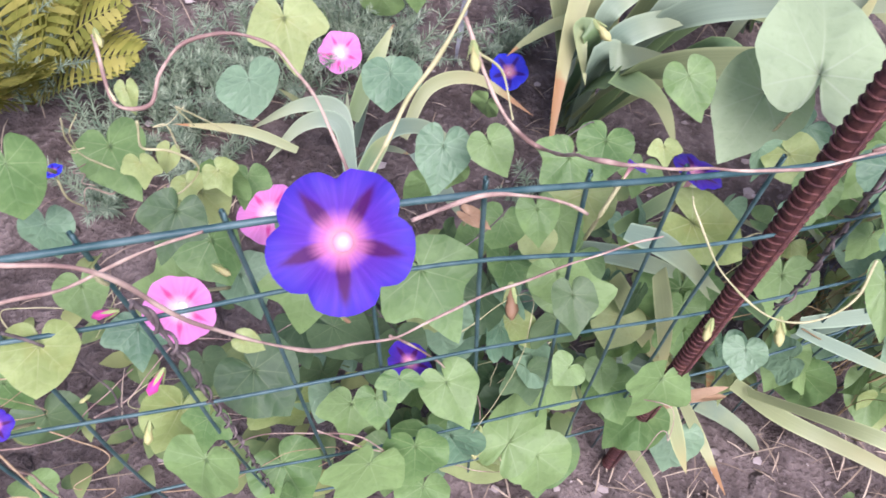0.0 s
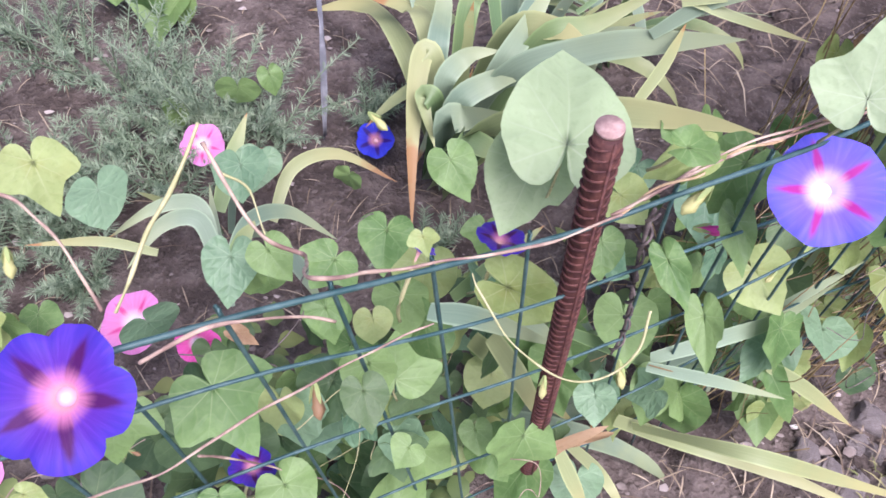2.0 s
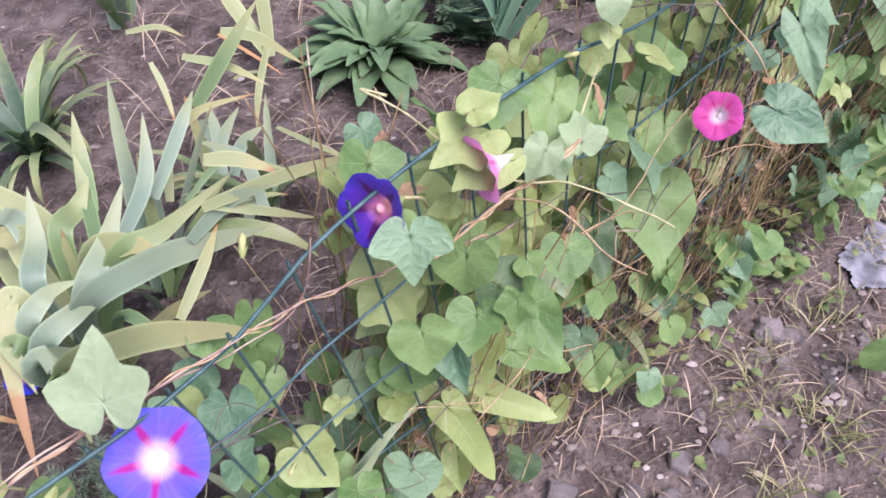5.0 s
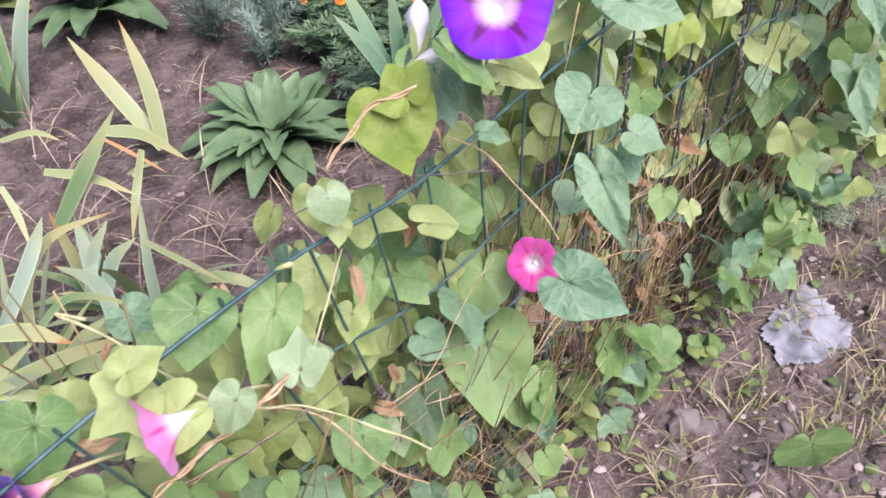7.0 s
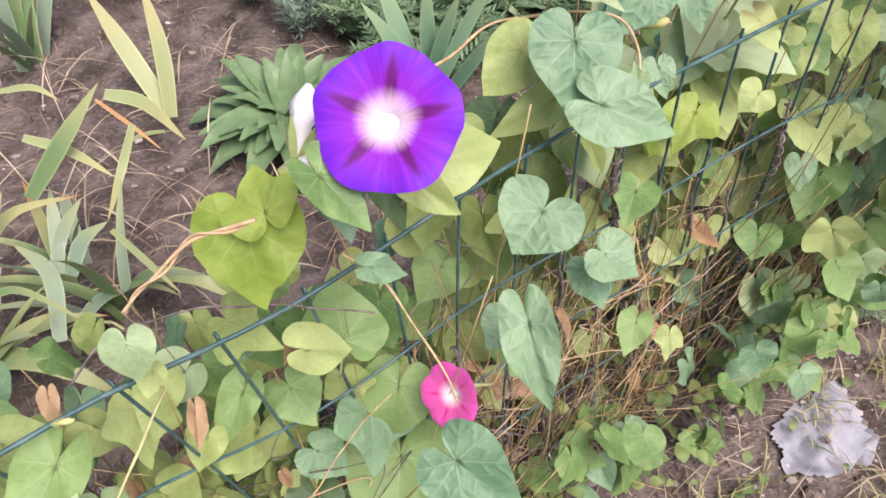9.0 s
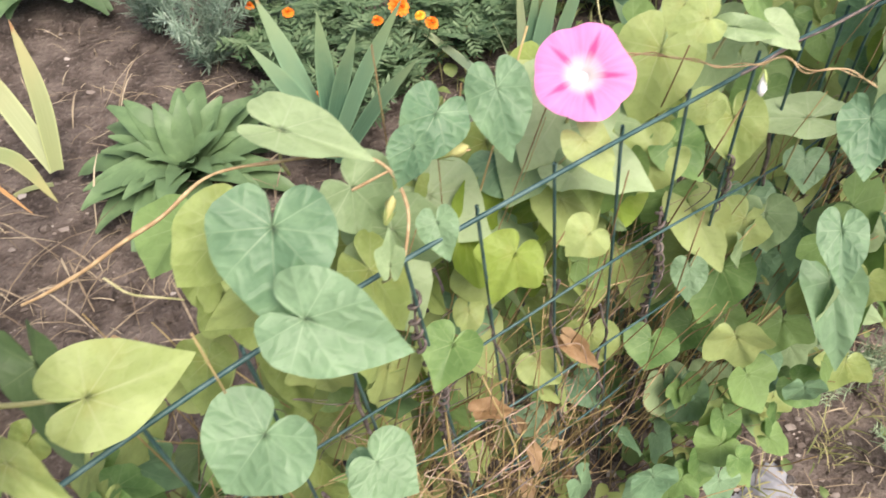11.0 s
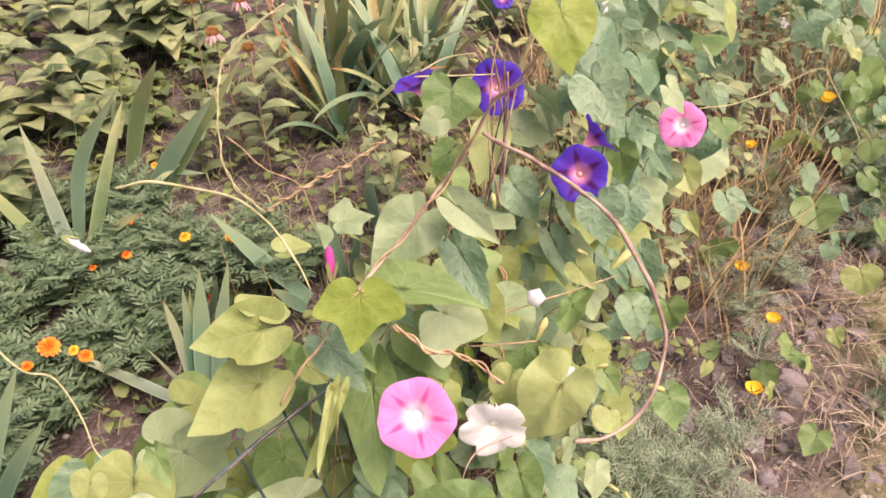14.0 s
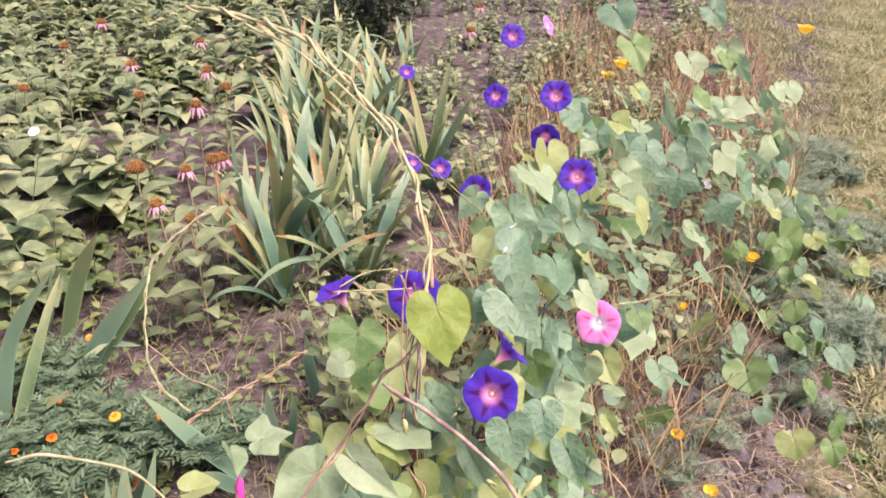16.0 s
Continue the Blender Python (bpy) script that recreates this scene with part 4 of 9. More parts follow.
def coneflower(place, height, head, seed, lean=(0, 0)):
    """Upright stem with rough leaves and a spiny cone in drooping rays; head: radius, or 0 for none."""
    rng = random.Random(seed)
    x, y = place
    ob = thing("coneflower", "coneflower with an orange-brown cone and faded pink rays", "coneflower", "coneflowers in the bed", (x, y, ground_z(x, y) - 0.005))
    top = Vector((lean[0], lean[1], height))
    line = bezier([Vector((0, 0, 0)), Vector((lean[0] * 0.4, lean[1] * 0.4, height * 0.55)), top], 6)
    child("stem", mesh_of("coneflower_stem", *tube_data(line, 0.003, 0.0022, 6), STEM_TAN if head else BROAD), ob)
    for k in range(9):
        p = Pile()
        c = line[min(len(line) - 2, 1 + k)]
        w = k * 2.4 + rng.uniform(-0.4, 0.4)
        broad_leaf(p, c, Vector((math.cos(w), math.sin(w), rng.uniform(0.1, 0.6))), rng.uniform(0.07, 0.13), rng.uniform(0.4, 0.6), rng)
        child("leaf", p.done("coneflower_leaf", BROAD), ob)
    if head:
        p = Pile()
        for k in range(70):
            t = k / 70
            w = k * 2.4
            rr = head * 0.62 * math.sqrt(1 - (1 - t) ** 2 * 0.98) if t < 1 else 0
            zz = head * 0.62 * (1 - t)
            c, s = math.cos(w), math.sin(w)
            a = top + Vector((rr * c * 0.9, rr * s * 0.9, zz))
            p.add(*tube_data([a, a + Vector((c * 0.16 * head, s * 0.16 * head, 0.14 * head))], 0.07 * head, 0.02 * head, 4))
        vs, fs = tube_data([top + Vector((0, 0, -0.06 * head)), top + Vector((0, 0, 0.22 * head)), top + Vector((0, 0, 0.55 * head))], 0.58 * head, 0.2 * head, 10)
        p.add(vs, fs)
        child("cone", p.done("cone", CONE), ob)
        bare = seed % 3 == 0
        for k in range(5 if bare else 11):
            w = 2 * math.pi * k / 11 + rng.uniform(-0.12, 0.12)
            c, s = math.cos(w), math.sin(w)
            q = Pile()
            q.blade(top + Vector((0.5 * head * c, 0.5 * head * s, 0.02 * head)), top + Vector((1.15 * head * c, 1.15 * head * s, -rng.uniform(0.4, 1.1) * head)), 0.30 * head, 0.12 * head, Vector((-s, c, 0)), 4)
            child("ray", q.done("ray", RAY), ob)
    return ob


def poppy(place, z, r, seed, tone=POPPY):
    """A yellow cup of four petals on a thin stem over finely cut leaves."""
    rng = random.Random(seed)
    x, y = place
    g = ground_z(x, y)
    ob = thing("yellow_poppy", "yellow cup-shaped poppy on a thin stem", "poppy", "yellow poppies by the path", (x, y, g - 0.005))
    for k in range(4):
        w = k * math.pi / 2 + 0.3
        vs, fs = [], []
        for i in range(6):
            t = i / 5
            rr, zz = r * (0.15 + 0.85 * t ** 0.8), z - g + r * 0.9 * t ** 1.6
            for j in range(5):
                a = w + (j / 4 - 0.5) * 1.75 * (0.55 + 0.45 * t)
                vs.append((rr * math.cos(a), rr * math.sin(a), zz - 0.1 * r * abs(j - 2) * t))
            if i:
                for j in range(4):
                    o = (i - 1) * 5 + j
                    fs.append((o, o + 1, o + 6, o + 5))
        child("petal", mesh_of("poppy_petal", vs, fs, tone), ob)
    line = bezier([Vector((0.03, 0.02, 0)), Vector((0.012, 0.01, 0.5 * (z - g))), Vector((0, 0, z - g))], 5)
    child("stem", mesh_of("poppy_stem", *tube_data(line, 0.0015, 0.0012, 5), FEATHER), ob)
    p = Pile()
    for k in range(22):
        w = rng.uniform(0, 6.28)
        d = Vector((math.cos(w), math.sin(w), rng.uniform(0.5, 1.5))).normalized()
        c = Vector((0.03, 0.02, 0)) + d * 0.01
        ln = rng.uniform(0.05, 0.12)
        p.blade(c, c + d * ln, 0.003, 0.0, None, 3)
        for q in (0.4, 0.6, 0.8, 1.0):
            for sg in (-1, 1):
                side = d.cross(Vector((0, 0, 1))).normalized()
                e = c + d * ln * q
                p.blade(e, e + (side * sg * 0.8 + d) * ln * 0.22, 0.003, 0, None, 2)
    child("foliage", p.done("poppy_foliage", FEATHER), ob)
    return ob


# ---- stones ----
def stone_mesh(seed):
    bm = bmesh.new()
    bmesh.ops.create_icosphere(bm, subdivisions=2, radius=1.0)
    for v in bm.verts:
        p = v.co.copy()
        k = 1 + 0.55 * noise.noise(p * 1.1 + Vector((seed * 3.1, 0, 0))) + 0.12 * noise.noise(p * 2.6 + Vector((0, seed * 2.3, 0)))
        v.co = Vector((p.x * k, p.y * k * 0.8, p.z * k * 0.55))
        # flat breaks
        cut = random.Random(seed + 70)
        for _ in range(9):
            ax = Vector((cut.gauss(0, 1), cut.gauss(0, 1), abs(cut.gauss(0, 0.8)))).normalized()
            d = v.co.dot(ax) - cut.uniform(0.38, 0.66)
            if d > 0:
                v.co -= ax * d * 0.96
    me = bpy.data.meshes.new("stone")
    bm.to_mesh(me)
    bm.free()
    me.materials.append(STONE)
    me.polygons.foreach_set("use_smooth", [False] * len(me.polygons))
    return me


STONES = [stone_mesh(k) for k in range(7)]


def stone(x, y, size, k=0, turn=0.0):
    ob = new("stone", STONES[k % 7])
    ob.matrix_basis = Matrix.Translation((x, y, ground_z(x, y) + size * 0.22)) @ Matrix.Rotation(turn, 4, "Z") @ Matrix.Diagonal((size, size, size, 1))
    tagged(ob, "pale grey-pink stone half sunk in dry soil", "stone", "stones along the fence")


# ---- leaves, flowers and stems of the vines ----
# first stretch: flowers
flower((-0.019, 0.141, 0.716), (0, -0.44, 0.9), 0.0308, "violet", 0.13, 0.60, 0.8, 0.05)
flower((-0.118, 0.15, 0.577), (0.09, -0.69, 0.76), 0.0209, "pink", 0.03, 2.84, 1.0, 0.05)
flower((-0.187, 0.443, 0.189), (-0.17, -0.32, 0.97), 0.0384, "pink", 0.03, 3.52, 1.0, 0.05)
flower((-0.062, 0.338, 0.357), (0.09, -0.76, 0.48), 0.0211, "hotpink", 0.03, 5.80, 1.0, 0.05)
flower((-0.184, 0.796, 0.1), (-0.01, -0.44, 0.9), 0.0336, "pink", 0.04, 2.92, 1.0, 0.12)
flower((0.078, 0.855, 0.07), (-0.06, -0.45, 0.9), 0.0310, "blue", 0.06, 3.19, 1.0, 0.07)
flower((0.197, 0.345, 0.554), (0.16, 0.29, 0.9), 0.0198, "violet", 0.08, 3.69, 1.0, 0.05)
flower((0.134, 0.298, 0.606), (0.31, 0.62, 0.76), 0.0109, "violet", 0.08, 1.16, 1.0, 0.05)
flower((0.018, 0.201, 0.435), (0.19, 0.23, 0.71), 0.0186, "violet", 0.12, 3.21, 0.5, 0.05)
flower((-0.456, 0.447, 0.18), (-0.1, 0.13, 0.76), 0.0123, "blue", 0.05, 3.96, 1.0, 0.05)
flower((-0.21, 0.075, 0.532), (0.44, -0.14, 0.85), 0.0099, "violet", 0.08, 4.98, 1.0, 0.05)
flower((0.373, 0.304, 0.684), (-0.21, -0.51, 0.85), 0.0342, "light", 0.0, 0.35, 0.7, 0.05)
flower((0.546, 0.412, 0.752), (-0.76, -0.54, 0.37), 0.0289, "violet", 0.07, 0.4, 1.2, 0.05)
flower((0.634, 0.427, 0.755), (-0.97, -0.2, -0.13), 0.0276, "pink", 0.02, 0.4, 1.2, 0.05)
flower((0.976, 0.563, 0.624), (-0.68, -0.45, 0.59), 0.0267, "hotpink", 0.04, 0.59, 1.0, 0.05)
flower((0.939, 0.593, 0.894), (-0.21, -0.59, 0.78), 0.0411, "purple", 0.0, 0.95, 0.9, 0.05)
flower((1.297, 0.807, 0.825), (-0.18, -0.51, 0.85), 0.0337, "pink", 0.02, 1.91, 1.0, 0.05)
flower((1.617, 0.736, 0.894), (-0.42, -0.61, 0.68), 0.0295, "pink", 0.02, 0.57, 1.0, 0.05)
flower((1.958, 0.952, 0.882), (-0.59, -0.53, 0.48), 0.0325, "violet", 0.03, 5.08, 1.0, 0.05)
flower((2.037, 1.007, 0.886), (0.76, -0.18, 0.59), 0.0295, "violet", 0.05, 4.35, 1.2, 0.05)
flower((1.997, 1.171, 0.889), (-0.59, -0.61, 0.47), 0.0377, "violet", 0.05, 0.26, 1.0, 0.05)
flower((1.924, 1.267, 0.879), (-0.26, 0.28, 0.72), 0.0327, "violet", 0.06, 6.17, 1.2, 0.05)
flower((2.29, 1.091, 0.788), (-0.70, -0.52, 0.50), 0.0348, "pink", 0.02, 6.06, 1.0, 0.05)
flower((2.407, 1.284, 0.943), (-0.58, -0.62, 0.55), 0.0324, "violet", 0.04, 4.11, 1.0, 0.05)
flower((2.485, 1.663, 0.758), (-0.66, -0.56, 0.55), 0.0357, "violet", 0.04, 3.87, 1.0, 0.05)
flower((2.894, 2.373, 0.486), (-0.34, -0.62, 0.6), 0.0361, "violet", 0.04, 0.99, 1.0, 0.05)
flower((2.8, 2.396, 0.518), (0.01, -0.48, 0.55), 0.0317, "violet", 0.04, 0.09, 1.0, 0.05)
flower((2.57, 1.545, 0.904), (-0.54, -0.77, -0.07), 0.0310, "violet", 0.04, 3.32, 1.0, 0.05)
flower((2.529, 1.482, 1.018), (-0.58, -0.62, 0.55), 0.0310, "violet", 0.04, 0.37, 1.0, 0.05)
flower((2.523, 1.659, 0.973), (-0.6, -0.66, 0.46), 0.0261, "violet", 0.04, 1.19, 1.0, 0.05)
flower((2.762, 1.895, 1.03), (-0.41, -0.73, 0.56), 0.0310, "violet", 0.04, 1.52, 1.0, 0.05)
flower((2.791, 2.427, 0.813), (-0.13, -0.5, 0.6), 0.0266, "violet", 0.04, 0.19, 1.0, 0.05)
flower((2.967, 1.99, 1.02), (0.36, -0.68, 0.43), 0.0277, "pink", 0.03, 2.91, 1.0, 0.05)
flower((1.70, 0.747, 0.815), (-0.45, -0.72, 0.12), 0.030, "white", 0.20, 2.77, 0.9, 0.0)
bud((1.816, 0.843, 0.842), (-0.4, -0.55, 0.73), 0.024, "white", 0.34)
flower((4.191, 2.227, 0.2), (-0.32, -0.46, 0.77), 0.0255, "white", 0.0, 3.14, 0.5, 0.05)
flower((1.897, 4.015, 0.3), (-0.32, -0.46, 0.77), 0.0241, "white", 0.0, 4.16, 0.5, 0.05)
bud((1.831, 0.807, 0.759), (0.89, -0.35, 0.28), 0.0311, "white", 0.2)
bud((1.759, 0.828, 0.727), (-0.69, -0.15, -0.71), 0.0429, "white", 0.22)
bud((1.842, 0.692, 0.654), (-0.12, -0.73, -0.68), 0.0282, "white", 0.12)
bud((1.68, 1.032, 0.818), (0.23, 0.54, 0.81), 0.0340, "pink", 0.14)
bud((0.896, 0.644, 0.86), (0.31, 0.67, 0.67), 0.0424, "white", 0.2)
bud((1.454, 1.27, 0.771), (0.59, -0.72, -0.36), 0.0340, "white", 0.12)
# buds and faded flowers
bud((0.074, 0.202, 0.564), (0.2, -0.86, -0.48), 0.0207, "dry", 0.18)
bud((-0.12, 0.108, 0.565), (-0.31, -0.83, -0.47), 0.0153, "pink", 0.18)
bud((-0.145, 0.127, 0.609), (-0.91, -0.36, -0.21), 0.0128, "pink", 0.18)
bud((0.098, 0.198, 0.249), (0, -0.87, -0.49), 0.0284, "yellow", 0.18)
bud((0.317, 0.29, 0.431), (0.13, -0.87, -0.48), 0.0218, "yellow", 0.18)
bud((0.021, 0.12, 0.858), (0.28, -0.84, -0.47), 0.0069, "yellow", 0.18)
bud((-0.154, 0.222, 0.713), (0.57, -0.72, -0.4), 0.0084, "yellow", 0.18)
bud((-0.14, 0.098, 0.479), (0.13, -0.86, -0.48), 0.0139, "yellow", 0.18)
bud((-0.161, 0.096, 0.548), (-0.66, -0.65, -0.37), 0.0068, "yellow", 0.18)
bud((-0.021, 0.158, 0.593), (0.94, -0.29, -0.16), 0.0062, "dry", 0.18)
bud((-0.142, 0.208, 0.592), (0.43, -0.79, -0.44), 0.0116, "yellow", 0.18)
bud((-0.104, 0.184, 0.568), (0.95, -0.28, -0.15), 0.0116, "yellow", 0.18)
bud((0.298, 0.304, 0.663), (-0.68, -0.51, -0.53), 0.0220, "yellow", 0.18)
bud((0.351, 0.345, 0.579), (0.99, -0.13, 0.11), 0.0202, "pink", 0.18)
bud((0.451, 0.375, 0.47), (-0.66, -0.53, -0.53), 0.0120, "yellow", 0.18)
bud((0.24, 0.26, 0.468), (-0.08, -0.79, -0.61), 0.0166, "yellow", 0.18)
bud((0.102, 0.383, 0.629), (0.75, -0.59, -0.29), 0.0158, "yellow", 0.18)
bud((0.455, 0.329, 0.84), (0.2, 0.76, 0.61), 0.0114, "yellow", 0.18)
bud((0.744, 0.507, 0.784), (0.98, -0.08, 0.18), 0.0114, "yellow", 0.18)
bud((0.894, 0.618, 0.846), (0.97, 0.01, 0.25), 0.0262, "white", 0.18)
bud((1.206, 0.793, 0.786), (0.99, 0, 0.15), 0.0225, "yellow", 0.18)
bud((1.157, 0.772, 0.764), (0.41, 0.7, 0.58), 0.0176, "yellow", 0.18)
bud((0.966, 0.701, 0.745), (0.6, -0.68, -0.42), 0.0217, "yellow", 0.18)
bud((1.414, 0.777, 0.817), (-0.25, -0.68, -0.69), 0.0152, "white", 0.18)
bud((1.616, 0.694, 0.766), (-0.45, -0.57, -0.69), 0.0112, "yellow", 0.18)
bud((1.568, 0.824, 0.48), (0.42, -0.77, -0.48), 0.0113, "yellow", 0.18)
bud((1.942, 0.852, 0.835), (0.9, 0.05, 0.44), 0.0262, "yellow", 0.18)
bud((1.837, 0.713, 0.67), (0.53, -0.74, -0.4), 0.0115, "yellow", 0.18)
bud((1.897, 0.812, 0.73), (0.87, -0.48, 0.12), 0.0131, "yellow", 0.18)
bud((1.928, 0.813, 0.755), (0.84, -0.54, 0.03), 0.0104, "yellow", 0.18)
bud((1.88, 0.724, 0.786), (0.7, -0.67, -0.23), 0.0146, "yellow", 0.18)
bud((1.93, 0.893, 0.849), (0.7, -0.67, -0.23), 0.0082, "yellow", 0.18)
bud((1.829, 0.842, 0.798), (0.64, 0.21, 0.74), 0.0220, "yellow", 0.18)
bud((1.97, 0.96, 1.065), (0.71, 0.12, 0.69), 0.0087, "white", 0.18)
bud((1.961, 1.172, 0.941), (0.88, -0.26, 0.39), 0.0069, "yellow", 0.18)
bud((2, 1.229, 0.904), (0.7, -0.67, -0.25), 0.0107, "yellow", 0.18)
bud((1.923, 0.973, 0.854), (0.7, -0.05, 0.71), 0.0071, "yellow", 0.18)
bud((1.851, 0.969, 0.875), (0.11, 0.48, 0.87), 0.0159, "yellow", 0.18)
bud((1.888, 0.862, 0.858), (-0.62, 0.69, 0.37), 0.0110, "yellow", 0.18)
bud((2.073, 1.068, 1.021), (-0.82, 0.26, -0.52), 0.0107, "white", 0.18)
bud((2.054, 1.204, 0.926), (-0.84, 0.34, -0.42), 0.0226, "yellow", 0.18)
# single leaves, first stretch
leaf((0.36, 0.31, 0.753), (0.361, 0.343, 0.784), (-0.32, -0.56, 0.78), 1.0, "lobed", "pale")
leaf((0.12, 0.238, 0.088), (0.133, 0.198, 0.03), (-0.08, -0.24, 1.01), 1.3, "round", "yellow")
leaf((0.015, 0.211, 0.112), (0.013, 0.161, 0.086), (-0.25, -0.4, 0.92), 1.1, "heart", "green")
leaf((0.055, 0.24, 0.119), (0.086, 0.204, 0.074), (-0.11, -0.56, 0.83), 1.3, "round", "green")
leaf((-0.026, 0.192, 0.326), (-0.024, 0.157, 0.312), (0.18, -0.28, 0.99), 1.2, "lobed", "green")
leaf((-0.175, 0.223, 0.621), (-0.152, 0.193, 0.618), (0.14, -0.49, 0.87), 1.0, "heart", "green")
leaf((-0.176, 0.156, 0.643), (-0.17, 0.139, 0.629), (-0.03, -0.51, 0.86), 1.1, "round", "blue")
leaf((-0.176, 0.157, 0.695), (-0.165, 0.135, 0.675), (-0.22, -0.39, 0.93), 1.1, "round", "green")
leaf((-0.159, 0.098, 0.629), (-0.151, 0.07, 0.622), (-0.04, -0.51, 0.86), 1.2, "round", "yellow")
leaf((-0.179, 0.155, 0.572), (-0.167, 0.135, 0.567), (0.18, -0.26, 1), 1.2, "heart", "green")
leaf((-0.165, 0.161, 0.501), (-0.157, 0.134, 0.491), (0.18, -0.47, 0.88), 1.1, "lobed", "blue")
leaf((-0.057, 0.2, 0.542), (-0.056, 0.168, 0.526), (0.13, -0.33, 0.97), 1.3, "lobed", "green")
leaf((-0.117, 0.128, 0.433), (-0.12, 0.103, 0.425), (-0.2, -0.58, 0.82), 1.2, "lobed", "green")
leaf((-0.126, 0.113, 0.364), (-0.13, 0.079, 0.337), (-0.16, -0.39, 0.93), 1.4, "heart", "green")
leaf((-0.087, 0.153, 0.214), (-0.052, 0.116, 0.197), (-0.09, -0.25, 1.01), 1.3, "heart", "green")
leaf((-0.072, 0.132, 0.6), (-0.059, 0.13, 0.597), (-0.02, -0.27, 0.99), 0.9, "heart", "yellow")
leaf((-0.166, 0.205, 0.32), (-0.152, 0.176, 0.318), (-0.23, -0.29, 0.98), 1.2, "round", "dark")
leaf((0.479, 0.423, 0.164), (0.482, 0.381, 0.116), (0.21, -0.47, 0.88), 1.1, "heart", "green")
leaf((0.198, 0.266, 0.064), (0.205, 0.205, 0.03), (-0.19, -0.6, 0.81), 1.2, "heart", "green")
leaf((0.288, 0.402, 0.28), (0.294, 0.364, 0.223), (-0.17, -0.36, 0.95), 1.2, "round", "green")
leaf((0.235, 0.377, 0.235), (0.232, 0.333, 0.222), (0.12, -0.34, 0.96), 1.2, "round", "yellow")
leaf((-0.079, 0.629, 0.266), (-0.068, 0.578, 0.248), (-0.2, -0.36, 0.95), 1.1, "round", "blue")
leaf((-0.249, 0.593, 0.244), (-0.225, 0.535, 0.239), (-0.17, -0.41, 0.92), 1.1, "round", "blue")
leaf((0.02, 0.29, 0.578), (0.019, 0.284, 0.555), (-0.13, -0.59, 0.81), 1, "heart", "green")
leaf((0.111, 0.299, 0.622), (0.107, 0.27, 0.615), (-0.1, -0.39, 0.93), 1.1, "heart", "green")
leaf((-0.109, 0.253, 0.571), (-0.105, 0.229, 0.57), (-0.13, -0.28, 0.99), 1, "lobed", "green")
leaf((-0.127, 0.223, 0.59), (-0.122, 0.208, 0.561), (0.03, -0.33, 0.96), 1, "heart", "yellow")
leaf((0.067, 0.312, 0.487), (0.065, 0.289, 0.466), (-0.17, -0.59, 0.81), 1.1, "round", "green")
leaf((0.084, 0.319, 0.413), (0.079, 0.284, 0.415), (0.16, -0.3, 0.98), 1.1, "round", "green")
leaf((0.102, 0.327, 0.447), (0.107, 0.306, 0.432), (0.1, -0.45, 0.9), 1.1, "round", "yellow")
leaf((0.205, 0.32, 0.523), (0.263, 0.31, 0.492), (-0.24, -0.42, 0.91), 0.7, "heart", "yellow")
leaf((0.413, 0.415, 0.422), (0.406, 0.397, 0.395), (0.15, -0.29, 0.99), 1, "heart", "green")
leaf((0.342, 0.327, 0.162), (0.403, 0.346, 0.153), (0.08, -0.24, 1.01), 0.45, "spear", "dry")
leaf((0.034, 0.208, 0.649), (0.048, 0.202, 0.649), (0.02, -0.31, 0.99), 0.6, "heart", "dry")
leaf((0.256, 0.268, 0.753), (0.286, 0.275, 0.746), (-0.19, -0.41, 0.92), 0.6, "heart", "green")
leaf((0.338, 0.369, 0.4), (0.337, 0.319, 0.387), (-0.07, -0.37, 0.98), 1.1, "heart", "green")
leaf((0.595, 0.454, 0.477), (0.587, 0.425, 0.44), (0.04, -0.62, 0.81), 1.3, "round", "green")
leaf((0.671, 0.532, 0.511), (0.668, 0.503, 0.488), (0.01, -0.41, 0.96), 1.2, "heart", "green")
leaf((0.359, 0.368, 0.63), (0.34, 0.352, 0.589), (-0.21, -0.48, 0.87), 1.0, "heart", "green")
leaf((0.594, 0.497, 0.529), (0.537, 0.477, 0.51), (-0.34, -0.48, 0.84), 0.8, "heart", "yellow")
leaf((0.989, 0.557, 0.091), (1.014, 0.547, 0.03), (-0.28, -0.6, 0.76), 1.0, "heart", "green")
leaf((0.781, 0.473, 0.071), (0.783, 0.445, 0.048), (-0.28, -0.58, 0.77), 1.2, "round", "dark")
leaf((0.566, 0.385, 0.75), (0.56, 0.357, 0.728), (-0.09, -0.52, 0.85), 1.2, "lobed", "blue")
leaf((0.653, 0.436, 0.758), (0.611, 0.423, 0.746), (0.03, -0.39, 0.98), 0.9, "heart", "yellow")
leaf((0.688, 0.43, 0.761), (0.669, 0.416, 0.745), (-0.38, -0.62, 0.72), 1, "heart", "pale")
leaf((0.103, 0.24, 0.548), (0.112, 0.22, 0.527), (-0.24, -0.4, 0.91), 1.2, "heart", "green")
leaf((0.311, 0.313, 0.171), (0.361, 0.324, 0.224), (-0.34, -0.5, 0.83), 0.5, "spear", "dry")
leaf((0.546, 0.508, 0.068), (0.562, 0.454, 0.074), (-0, -0.62, 0.8), 0.8, "heart", "dry")
leaf((0.699, 0.479, 0.308), (0.774, 0.421, 0.306), (-0.37, -0.43, 0.86), 1.1, "spear", "yellow")
leaf((0.628, 0.436, 0.39), (0.675, 0.359, 0.34), (-0.09, -0.47, 0.89), 1.0, "spear", "yellow")
leaf((0.724, 0.48, 0.395), (0.808, 0.451, 0.359), (0.08, -0.49, 0.91), 1.0, "spear", "green")
leaf((0.541, 0.396, 0.265), (0.582, 0.328, 0.242), (-0.18, -0.61, 0.77), 1.0, "spear", "green")
